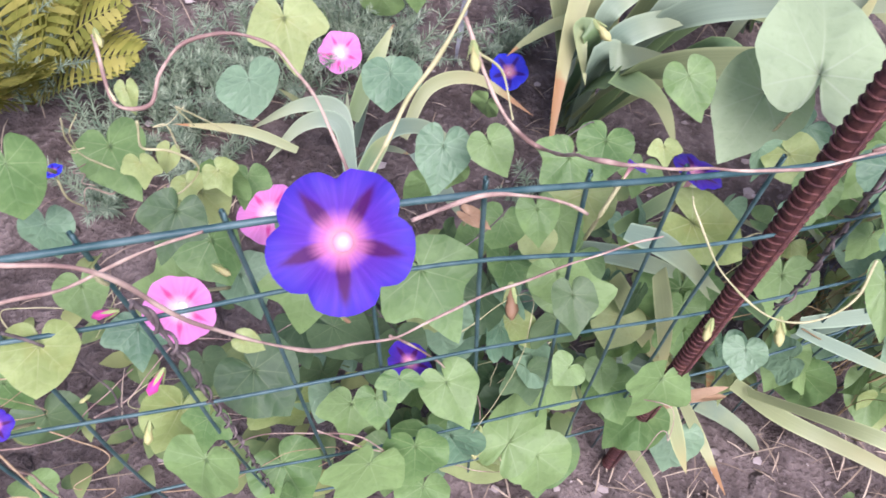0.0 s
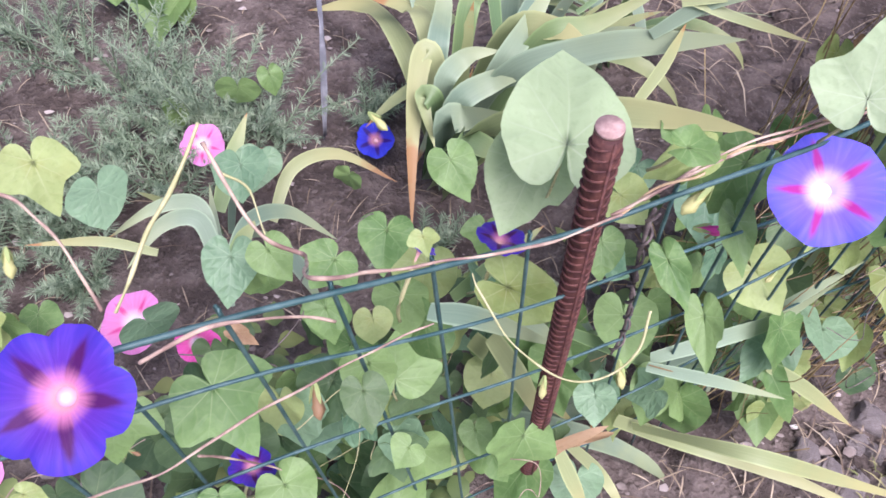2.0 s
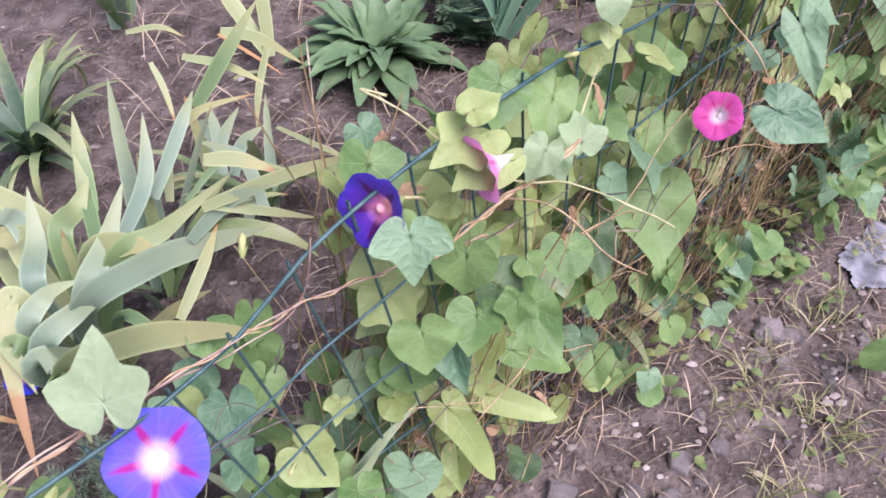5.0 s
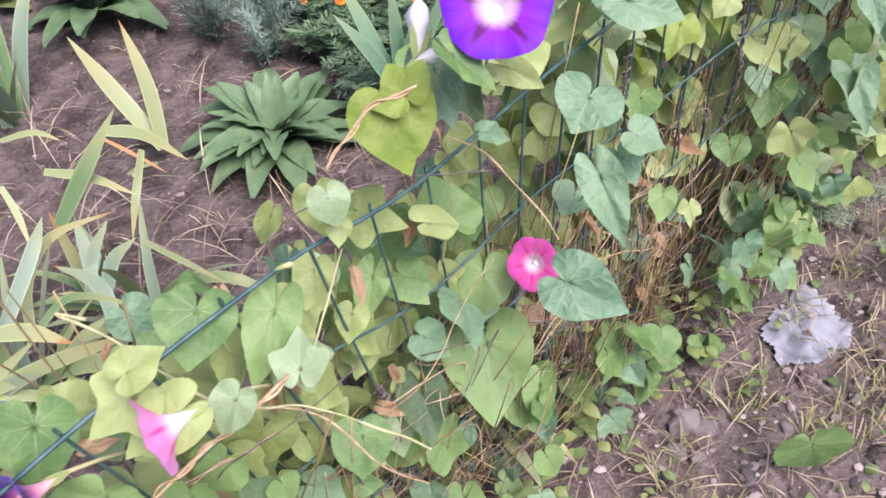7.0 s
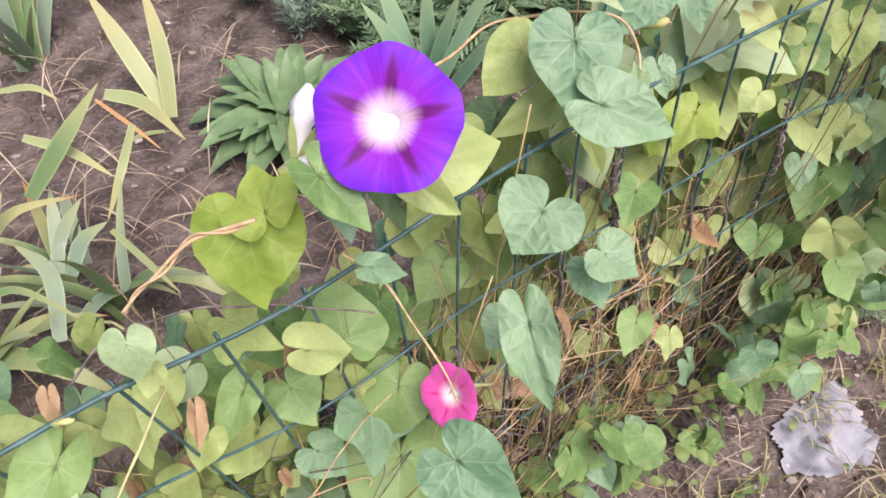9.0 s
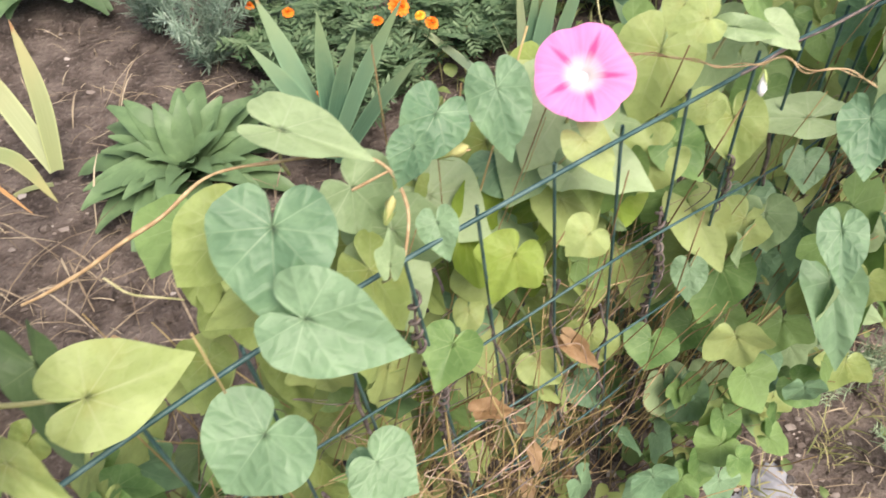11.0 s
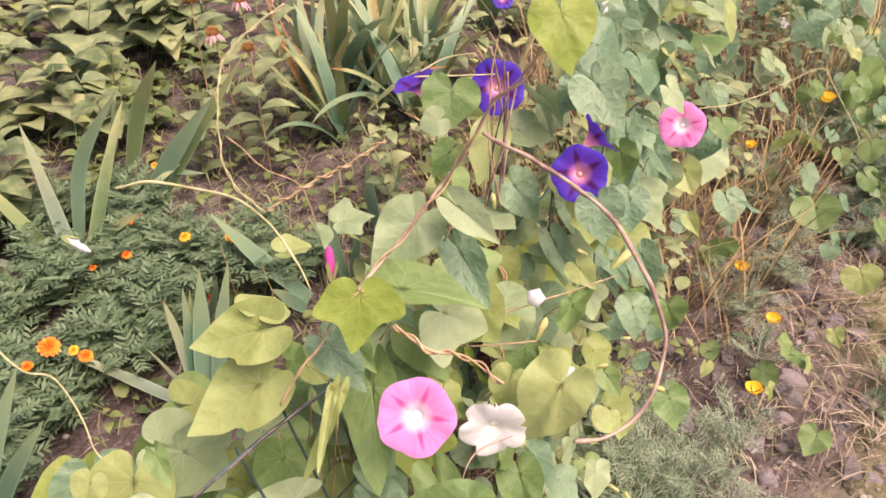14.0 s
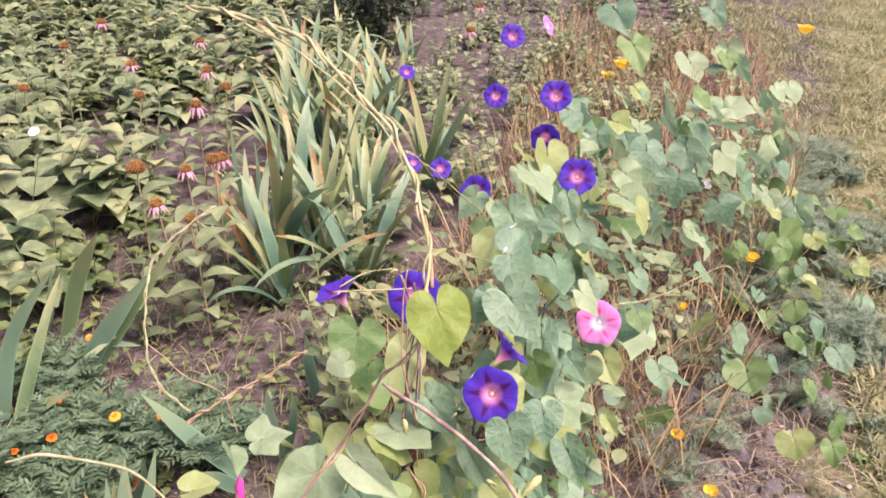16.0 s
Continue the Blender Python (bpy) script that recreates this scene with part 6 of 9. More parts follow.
leaf((1.607, 0.927, 0.781), (1.619, 0.906, 0.773), (-0.497, -0.552, 0.669), 0.93, "round", "yellow")
leaf((1.669, 0.947, 0.471), (1.637, 0.951, 0.456), (-0.416, -0.42, 0.806), 1.50, "heart", "blue")
leaf((1.591, 0.828, 0.903), (1.604, 0.789, 0.878), (-0.25, -0.572, 0.781), 0.71, "heart", "blue")
leaf((1.736, 0.86, 0.918), (1.742, 0.813, 0.884), (-0.411, -0.563, 0.717), 0.57, "heart", "blue")
leaf((1.724, 0.847, 0.98), (1.742, 0.81, 0.958), (-0.431, -0.596, 0.678), 0.60, "heart", "pale")
leaf((1.919, 1.072, 0.884), (1.888, 1.047, 0.836), (-0.477, -0.618, 0.625), 0.73, "heart", "yellow")
leaf((2.12, 1.118, 0.678), (2.126, 1.043, 0.626), (-0.519, -0.515, 0.683), 0.52, "heart", "blue")
leaf((1.702, 0.881, 0.953), (1.653, 0.874, 0.919), (-0.382, -0.613, 0.692), 0.86, "heart", "pale")
leaf((1.927, 1.031, 0.833), (1.937, 0.988, 0.803), (-0.479, -0.573, 0.665), 0.92, "heart", "blue")
leaf((2.07, 1.095, 0.904), (2.043, 1.09, 0.873), (-0.568, -0.587, 0.577), 1.01, "heart", "blue")
leaf((2.016, 1.07, 0.535), (1.99, 1.038, 0.5), (-0.433, -0.469, 0.77), 0.86, "heart", "blue")
leaf((1.548, 0.856, 0.692), (1.474, 0.874, 0.689), (-0.147, -0.471, 0.87), 0.50, "heart", "pale")
leaf((1.588, 0.875, 0.612), (1.576, 0.846, 0.595), (-0.171, -0.442, 0.88), 1.19, "heart", "blue")
leaf((2.007, 1.066, 0.66), (2.004, 1.039, 0.638), (-0.465, -0.508, 0.725), 1.05, "heart", "yellow")
leaf((1.897, 1.128, 0.841), (1.866, 1.124, 0.816), (-0.432, -0.635, 0.641), 0.94, "heart", "green")
leaf((1.774, 0.96, 0.996), (1.754, 0.966, 0.987), (-0.44, -0.661, 0.608), 1.10, "round", "pale")
leaf((1.603, 0.775, 0.731), (1.598, 0.7, 0.691), (-0.382, -0.418, 0.824), 0.60, "heart", "blue")
leaf((1.585, 0.772, 0.546), (1.571, 0.694, 0.512), (-0.295, -0.338, 0.894), 0.63, "heart", "blue")
leaf((1.672, 0.705, 0.593), (1.641, 0.647, 0.56), (-0.397, -0.283, 0.873), 0.71, "heart", "green")
leaf((1.754, 0.729, 0.859), (1.707, 0.724, 0.816), (-0.601, -0.383, 0.702), 0.88, "heart", "yellow")
leaf((1.634, 0.687, 0.831), (1.597, 0.722, 0.824), (-0.494, -0.364, 0.789), 0.68, "heart", "green")
leaf((1.491, 0.722, 0.709), (1.476, 0.683, 0.689), (-0.26, -0.376, 0.889), 0.74, "heart", "blue")
leaf((1.534, 0.864, 0.578), (1.534, 0.814, 0.553), (-0.245, -0.433, 0.867), 0.85, "heart", "blue")
leaf((1.615, 0.955, 0.561), (1.562, 0.925, 0.525), (-0.298, -0.478, 0.826), 1.06, "heart", "yellow")
leaf((1.738, 0.776, 0.83), (1.717, 0.765, 0.808), (-0.555, -0.424, 0.716), 1.02, "round", "yellow")
leaf((1.884, 1.063, 0.529), (1.865, 0.991, 0.472), (-0.453, -0.48, 0.751), 0.69, "heart", "blue")
leaf((1.196, 0.804, 0.812), (1.171, 0.774, 0.797), (0.139, -0.544, 0.828), 1.03, "heart", "blue")
leaf((1.609, 0.803, 0.966), (1.596, 0.78, 0.934), (-0.502, -0.582, 0.64), 1.23, "lobed", "lime")
leaf((1.557, 0.892, 0.887), (1.498, 0.91, 0.873), (-0.364, -0.626, 0.689), 0.80, "heart", "yellow")
leaf((1.543, 0.883, 0.835), (1.476, 0.88, 0.803), (-0.331, -0.59, 0.736), 0.80, "heart", "yellow")
leaf((1.479, 0.869, 0.695), (1.473, 0.824, 0.665), (-0.219, -0.506, 0.834), 0.87, "round", "yellow")
leaf((1.667, 0.776, 0.715), (1.658, 0.697, 0.671), (-0.435, -0.395, 0.809), 0.50, "heart", "green")
leaf((1.421, 0.799, 0.849), (1.438, 0.781, 0.841), (-0.201, -0.562, 0.802), 0.86, "heart", "pale")
leaf((1.296, 0.785, 0.785), (1.314, 0.758, 0.768), (-0.008, -0.511, 0.859), 0.87, "heart", "yellow")
leaf((1.473, 0.866, 0.576), (1.488, 0.803, 0.548), (-0.186, -0.442, 0.878), 0.80, "heart", "yellow")
leaf((1.086, 0.694, 0.854), (1.075, 0.651, 0.82), (-0.102, -0.603, 0.791), 1.07, "heart", "blue")
leaf((1.094, 0.651, 0.831), (1.141, 0.622, 0.82), (-0.12, -0.523, 0.844), 0.88, "heart", "blue")
leaf((1.059, 0.721, 0.83), (1.023, 0.694, 0.807), (-0.042, -0.608, 0.792), 0.78, "round", "yellow")
leaf((0.979, 0.65, 0.799), (1.034, 0.66, 0.798), (0.113, -0.488, 0.866), 0.89, "heart", "yellow")
leaf((1.059, 0.635, 0.749), (1.026, 0.606, 0.734), (-0.04, -0.424, 0.905), 1.24, "round", "blue")
leaf((1.119, 0.647, 0.646), (1.123, 0.613, 0.633), (-0.121, -0.363, 0.924), 1.09, "heart", "blue")
leaf((1.097, 0.765, 0.853), (1.146, 0.741, 0.847), (-0.056, -0.341, 0.938), 0.59, "heart", "pale")
leaf((0.9, 0.591, 0.687), (0.898, 0.638, 0.704), (0.219, -0.306, 0.926), 1.23, "heart", "green")
leaf((0.899, 0.582, 0.87), (0.924, 0.556, 0.847), (0.327, -0.431, 0.841), 0.75, "heart", "green")
leaf((1.156, 0.677, 0.912), (1.145, 0.666, 0.898), (-0.27, -0.632, 0.726), 0.92, "heart", "blue")
leaf((1.24, 0.815, 0.816), (1.242, 0.776, 0.782), (-0.311, -0.635, 0.707), 0.79, "heart", "blue")
leaf((1.242, 0.75, 0.717), (1.217, 0.727, 0.694), (-0.295, -0.502, 0.813), 0.97, "lobed", "lime")
leaf((1.399, 0.843, 0.692), (1.352, 0.839, 0.661), (-0.427, -0.523, 0.738), 0.87, "heart", "yellow")
leaf((1.513, 0.84, 0.39), (1.489, 0.818, 0.369), (-0.401, -0.371, 0.838), 1.30, "heart", "green")
leaf((1.519, 0.843, 0.577), (1.492, 0.818, 0.546), (-0.475, -0.437, 0.764), 0.98, "round", "yellow")
leaf((1.673, 0.957, 0.505), (1.659, 0.91, 0.465), (-0.516, -0.452, 0.727), 0.84, "heart", "yellow")
leaf((1.453, 0.813, 0.552), (1.445, 0.786, 0.533), (-0.422, -0.419, 0.804), 0.96, "heart", "blue")
leaf((1.616, 0.888, 0.427), (1.607, 0.86, 0.407), (-0.471, -0.396, 0.788), 1.02, "round", "blue")
leaf((1.026, 0.587, 0.679), (1.006, 0.569, 0.673), (0.018, -0.306, 0.952), 1.38, "heart", "blue")
leaf((1.157, 0.611, 0.606), (1.138, 0.585, 0.595), (-0.166, -0.294, 0.941), 0.84, "heart", "green")
leaf((1.193, 0.605, 0.583), (1.183, 0.583, 0.575), (-0.208, -0.273, 0.939), 0.77, "lobed", "yellow")
leaf((1.484, 0.915, 0.413), (1.46, 0.868, 0.377), (-0.376, -0.434, 0.819), 0.98, "round", "yellow")
leaf((1.18, 0.732, 0.789), (1.181, 0.711, 0.774), (-0.24, -0.557, 0.795), 0.94, "heart", "blue")
# stems
vine([(-0.112, 0.076, 0.779), (-0.104, 0.074, 0.783), (-0.085, 0.081, 0.774), (-0.067, 0.087, 0.74), (-0.05, 0.095, 0.707), (-0.024, 0.107, 0.677), (0.005, 0.129, 0.65), (0.03, 0.151, 0.641), (0.076, 0.183, 0.641), (0.119, 0.209, 0.646), (0.142, 0.219, 0.649)], 0.0015, "pink", 0.0)
vine([(-0.174, 0.246, 0.687), (-0.164, 0.228, 0.676), (-0.153, 0.217, 0.67), (-0.138, 0.22, 0.672), (-0.136, 0.235, 0.681), (-0.129, 0.251, 0.689), (-0.107, 0.258, 0.694), (-0.084, 0.258, 0.694), (-0.069, 0.247, 0.688), (-0.054, 0.234, 0.681), (-0.038, 0.216, 0.671), (-0.031, 0.208, 0.666)], 0.0018, "pink", 0.0)
vine([(-0.155, 0.219, 0.671), (-0.164, 0.228, 0.676), (-0.174, 0.247, 0.687)], 0.0014, "green", 0.0)
vine([(0.013, 0.286, 0.727), (0.003, 0.259, 0.711), (-0.008, 0.235, 0.698), (-0.015, 0.213, 0.686), (-0.019, 0.202, 0.679)], 0.0019, "green", 0.0)
vine([(0.012, 0.29, 0.707), (0.028, 0.27, 0.691), (0.046, 0.251, 0.676), (0.067, 0.251, 0.663), (0.079, 0.194, 0.735), (0.108, 0.207, 0.721), (0.156, 0.229, 0.704), (0.198, 0.246, 0.696), (0.238, 0.264, 0.701)], 0.0019, "pink", 0.0)
vine([(0.022, 0.279, 0.695), (0.037, 0.272, 0.692), (0.046, 0.251, 0.68)], 0.0014, "green", 0.0)
vine([(0.009, 0.162, 0.71), (0.035, 0.174, 0.721), (0.06, 0.185, 0.713), (0.089, 0.198, 0.688)], 0.0017, "pink", 0.0)
vine([(-0.15, 0.091, 0.696), (-0.123, 0.103, 0.701), (-0.092, 0.118, 0.718), (-0.071, 0.127, 0.726)], 0.0014, "pink", 0.0)
vine([(-0.168, 0.094, 0.65), (-0.157, 0.099, 0.629), (-0.15, 0.102, 0.601), (-0.148, 0.103, 0.543), (-0.156, 0.099, 0.434)], 0.0014, "dead", 0.0)
vine([(-0.111, 0.116, 0.668), (-0.105, 0.118, 0.624), (-0.103, 0.12, 0.563), (-0.1, 0.121, 0.496), (-0.096, 0.123, 0.39), (-0.088, 0.126, 0.18)], 0.0022, "dead", 0.03)
vine([(0.003, 0.172, 0.548), (0.031, 0.185, 0.496), (0.051, 0.194, 0.447), (0.075, 0.205, 0.389), (0.093, 0.213, 0.292)], 0.0013, "pink", 0.0)
vine([(-0.134, 0.198, 0.688), (-0.135, 0.197, 0.668), (-0.124, 0.202, 0.66), (-0.114, 0.207, 0.642), (-0.126, 0.201, 0.623), (-0.132, 0.198, 0.631)], 0.0012, "green", 0.0)
vine([(-0.227, 0.067, 0.475), (-0.228, 0.067, 0.409), (-0.229, 0.066, 0.344)], 0.0016, "pink", 0.0)
vine([(0.233, 0.266, 0.697), (0.275, 0.286, 0.709), (0.337, 0.314, 0.721), (0.407, 0.346, 0.716), (0.49, 0.384, 0.704), (0.578, 0.424, 0.67), (0.701, 0.48, 0.618)], 0.0017, "pink", 0.05)
vine([(0.252, 0.277, 0.698), (0.3, 0.299, 0.719), (0.36, 0.326, 0.723), (0.433, 0.36, 0.699), (0.485, 0.384, 0.705), (0.498, 0.39, 0.763)], 0.0013, "pink", 0.0)
vine([(0.694, 0.494, 0.646), (0.736, 0.474, 0.639), (0.775, 0.424, 0.61), (0.806, 0.402, 0.6)], 0.0017, "tan", 0.0)
vine([(0.273, 0.245, 0.631), (0.267, 0.226, 0.616), (0.245, 0.212, 0.601), (0.221, 0.214, 0.597), (0.191, 0.233, 0.605), (0.17, 0.259, 0.62), (0.165, 0.268, 0.626)], 0.0014, "green", 0.0)
vine([(0.269, 0.289, 0.673), (0.28, 0.294, 0.597), (0.306, 0.306, 0.487), (0.306, 0.306, 0.443)], 0.0024, "dead", 0.03)
vine([(0.598, 0.552, 0.739), (0.579, 0.563, 0.741), (0.61, 0.536, 0.73), (0.67, 0.475, 0.698), (0.734, 0.445, 0.696), (0.778, 0.414, 0.685), (0.806, 0.391, 0.675)], 0.0018, "green", 0.0)
vine([(0.724, 0.438, 0.755), (0.694, 0.432, 0.739), (0.656, 0.426, 0.719), (0.617, 0.418, 0.698), (0.596, 0.411, 0.684)], 0.0022, "tan", 0.04)
vine([(0.862, 0.557, 0.868), (0.829, 0.557, 0.86), (0.806, 0.547, 0.846), (0.787, 0.536, 0.834)], 0.0018, "tan", 0.04)
vine([(0.725, 0.561, 0.734), (0.753, 0.578, 0.754), (0.801, 0.58, 0.767), (0.861, 0.569, 0.774), (0.92, 0.552, 0.774)], 0.0013, "dead", 0.0)
vine([(0.907, 0.603, 0.773), (0.928, 0.586, 0.765), (0.949, 0.554, 0.745), (0.963, 0.525, 0.725), (0.968, 0.511, 0.714)], 0.0016, "tan", 0.0)
vine([(0.739, 0.479, 0.698), (0.758, 0.497, 0.717), (0.776, 0.521, 0.741), (0.789, 0.535, 0.755)], 0.0015, "green", 0.0)
vine([(0.928, 0.74, 0.769), (0.951, 0.745, 0.776), (1.014, 0.763, 0.799), (1.054, 0.776, 0.815), (1.109, 0.773, 0.82), (1.149, 0.763, 0.819), (1.163, 0.739, 0.803), (1.155, 0.714, 0.783)], 0.0022, "tan", 0.0)
vine([(0.977, 0.743, 0.779), (0.994, 0.731, 0.772), (1.022, 0.722, 0.769)], 0.0012, "green", 0.0)
vine([(1.135, 0.786, 0.771), (1.173, 0.792, 0.781), (1.216, 0.791, 0.786)], 0.0016, "tan", 0.0)
vine([(1.427, 0.82, 0.79), (1.467, 0.822, 0.809), (1.511, 0.823, 0.83), (1.561, 0.824, 0.852), (1.606, 0.817, 0.867)], 0.0017, "dead", 0.0)
vine([(1.345, 1.111, 0.795), (1.361, 1.08, 0.776), (1.387, 1.057, 0.768), (1.399, 1.018, 0.739), (1.399, 0.991, 0.717), (1.417, 0.965, 0.702)], 0.0016, "green", 0.0)
vine([(1.335, 0.831, 0.816), (1.366, 0.819, 0.818), (1.395, 0.803, 0.817), (1.418, 0.795, 0.821), (1.435, 0.792, 0.825), (1.448, 0.78, 0.821), (1.471, 0.772, 0.824), (1.487, 0.757, 0.818)], 0.0011, "tan", 0.03)
vine([(1.542, 0.82, 0.869), (1.561, 0.817, 0.902), (1.582, 0.817, 0.925), (1.592, 0.812, 0.953), (1.61, 0.805, 0.969)], 0.0018, "tan", 0.0)
vine([(1.552, 0.73, 0.796), (1.595, 0.712, 0.8), (1.63, 0.706, 0.809), (1.661, 0.721, 0.836), (1.695, 0.715, 0.846)], 0.0013, "pink", 0.0)
vine([(1.784, 0.863, 0.817), (1.825, 0.852, 0.825), (1.871, 0.838, 0.834), (1.913, 0.826, 0.842)], 0.0014, "tan", 0.0)
leaf((1.581, 0.793, 0.89), (1.535, 0.763, 0.832), (-0.2, -0.7, 0.7), 0.4, "spear", "yellow")
leaf((1.575, 0.793, 0.888), (1.54, 0.753, 0.858), (-0.29, -0.52, 0.81), 0.35, "spear", "yellow")
vine([(1.775, 0.888, 1.016), (1.792, 0.827, 1.01), (1.805, 0.766, 1), (1.805, 0.715, 0.975), (1.805, 0.682, 0.944), (1.791, 0.663, 0.91), (1.762, 0.654, 0.888), (1.734, 0.654, 0.883), (1.706, 0.661, 0.887)], 0.0032, "pink", 0.0)
vine([(1.483, 0.963, 1.014), (1.509, 0.951, 1.019), (1.547, 0.92, 1.013), (1.572, 0.892, 1), (1.581, 0.865, 0.976), (1.585, 0.843, 0.954)], 0.0018, "green", 0.0)
vine([(1.87, 1.592, 0.895), (1.791, 1.603, 0.846), (1.745, 1.594, 0.799), (1.709, 1.533, 0.7), (1.712, 1.486, 0.648), (1.741, 1.44, 0.617)], 0.0022, "green", 0.05)
vine([(1.689, 1.261, 0.746), (1.743, 1.248, 0.774), (1.797, 1.233, 0.797), (1.852, 1.221, 0.827)], 0.0026, "tan", 0.03)
vine([(1.609, 0.805, 0.97), (1.644, 0.824, 0.978), (1.677, 0.826, 1.005), (1.704, 0.829, 1.029), (1.729, 0.822, 1.076), (1.747, 0.807, 1.106), (1.756, 0.794, 1.132)], 0.002, "pink", 0.05)
vine([(1.684, 1.386, 0.802), (1.717, 1.332, 0.764), (1.751, 1.293, 0.746), (1.754, 1.252, 0.7)], 0.0013, "tan", 0.0)
vine([(1.639, 0.808, 0.92), (1.656, 0.783, 0.904), (1.681, 0.763, 0.899), (1.698, 0.738, 0.883)], 0.0022, "tan", 0.03)
vine([(1.74, 0.885, 0.779), (1.77, 0.866, 0.78), (1.82, 0.837, 0.785)], 0.0018, "tan", 0.0)
vine([(1.892, 1.024, 0.749), (1.897, 0.991, 0.714), (1.87, 0.973, 0.673), (1.864, 0.942, 0.632), (1.834, 0.927, 0.59)], 0.003, "tan", 0.05)
vine([(2.34, 1.114, 0.789), (2.421, 1.074, 0.806), (2.517, 1.043, 0.845), (2.532, 1.015, 0.824), (2.541, 0.95, 0.756)], 0.0016, "green", 0.0)
vine([(1.778, 0.821, 1.147), (1.786, 0.836, 1.171), (1.791, 0.852, 1.194)], 0.0022, "tan", 0.0)
vine([(1.895, 1.2, 0.923), (1.932, 1.19, 0.939), (1.961, 1.174, 0.943)], 0.0018, "green", 0.0)
vine([(1.887, 1.201, 0.917), (1.931, 1.174, 0.92), (1.975, 1.147, 0.923)], 0.0018, "green", 0.0)
vine([(1.707, 1.094, 1.315), (1.735, 1.031, 1.314), (1.755, 0.969, 1.306), (1.771, 0.927, 1.279), (1.785, 0.883, 1.249), (1.784, 0.851, 1.21), (1.777, 0.825, 1.171), (1.756, 0.805, 1.139), (1.741, 0.802, 1.117)], 0.0026, "green", 0.05)
vine([(1.727, 1.023, 1.313), (1.755, 0.99, 1.294), (1.778, 0.958, 1.27), (1.799, 0.923, 1.239), (1.805, 0.903, 1.215)], 0.0016, "green", 0.0)
vine([(1.799, 0.889, 1.231), (1.986, 1.081, 1.091), (2.258, 1.298, 0.869)], 0.0018, "green", 0.0)
vine([(2.1, 1.228, 0.907), (2.15, 1.181, 0.89), (2.195, 1.125, 0.854)], 0.0018, "green", 0.0)
# stems wound about the far rod
for k in range(7):
    wind = []
    for j in range(12):
        w = 0.9 * j * (1 if k % 3 else -1) + k * 0.9
        wide = 0.013 + 0.006 * math.sin(k * 2 + j)
        wind.append((1.908 + wide * math.cos(w), 1.043 + wide * math.sin(w), 0.22 + 0.066 * j + 0.012 * k))
    vine(wind, 0.0022 + 0.0004 * (k % 3), ("tan", "dead", "pink")[k % 3])
# leaves of a seedling vine far in the bed
leaf((-0.356, 1.147, 0.098), (-0.362, 1.129, 0.03), (-0.31, -0.59, 0.78), 1.2, "round", "green")
leaf((-0.323, 1.185, 0.07), (-0.343, 1.086, 0.03), (-0.23, -0.55, 0.81), 1.1, "heart", "green")
leaf((-0.294, 1.151, 0.08), (-0.286, 1.126, 0.03), (-0.04, -0.56, 0.83), 1.1, "heart", "green")
leaf((-0.426, 1.226, 0.043), (-0.426, 1.163, 0.03), (-0.19, -0.58, 0.8), 1.2, "round", "green")
leaf((-0.254, 1.236, 0.067), (-0.252, 1.241, 0.03), (-0.18, -0.45, 0.89), 1.2, "heart", "green")
leaf((-0.246, 0.893, 0.072), (-0.256, 0.881, 0.022), (-0.1, -0.55, 0.83), 0.8, "heart", "green")
leaf((-0.139, 0.885, 0.138), (-0.143, 0.882, 0.089), (0.12, -0.53, 0.87), 1.2, "round", "green")
leaf((-0.091, 0.902, 0.154), (-0.079, 0.879, 0.128), (0.14, -0.48, 0.9), 1, "heart", "green")
leaf((0.049, 0.707, 0.159), (0.043, 0.703, 0.121), (-0.14, -0.46, 0.89), 1.1, "heart", "green")
vine([(-0.13, 0.221, 0.636), (-0.133, 0.22, 0.656), (-0.139, 0.217, 0.656), (-0.132, 0.221, 0.657), (-0.123, 0.224, 0.671)], 0.0006576945265408118, "green", 0.0)
vine([(-0.146, 0.214, 0.577), (-0.159, 0.208, 0.58), (-0.151, 0.212, 0.556), (-0.15, 0.212, 0.566), (-0.168, 0.204, 0.547)], 0.0008424262821424729, "pink", 0.0)
vine([(-0.177, 0.2, 0.611), (-0.182, 0.197, 0.616), (-0.179, 0.199, 0.623), (-0.184, 0.197, 0.626), (-0.176, 0.2, 0.634)], 0.0005799778681294613, "pink", 0.0)
vine([(-0.173, 0.202, 0.649), (-0.18, 0.198, 0.648), (-0.177, 0.2, 0.646), (-0.176, 0.2, 0.663), (-0.169, 0.204, 0.675)], 0.000752156974995997, "green", 0.0)
vine([(-0.172, 0.202, 0.637), (-0.164, 0.206, 0.625), (-0.174, 0.201, 0.64), (-0.179, 0.199, 0.657), (-0.177, 0.2, 0.674)], 0.0008682462061144628, "green", 0.0)
vine([(-0.121, 0.226, 0.654), (-0.127, 0.223, 0.67), (-0.122, 0.225, 0.666), (-0.111, 0.23, 0.653), (-0.104, 0.233, 0.642)], 0.0006270811050592394, "green", 0.0)
vine([(-0.148, 0.213, 0.603), (-0.162, 0.207, 0.614), (-0.17, 0.203, 0.602), (-0.182, 0.198, 0.609), (-0.187, 0.195, 0.587)], 0.0008300754460771775, "pink", 0.0)
leaf((-0.145, 0.204, 0.641), (-0.141, 0.197, 0.627), (-0.15, -0.41, 0.91), 1.1, "lobed", "yellow")
leaf((-0.127, 0.212, 0.616), (-0.118, 0.198, 0.613), (-0.17, -0.39, 0.93), 1.1, "lobed", "yellow")
leaf((-0.154, 0.228, 0.671), (-0.149, 0.218, 0.663), (0.03, -0.5, 0.87), 0.8, "heart", "yellow")
leaf((-0.112, 0.23, 0.604), (-0.118, 0.222, 0.581), (0.2, -0.29, 0.99), 1.1, "lobed", "green")
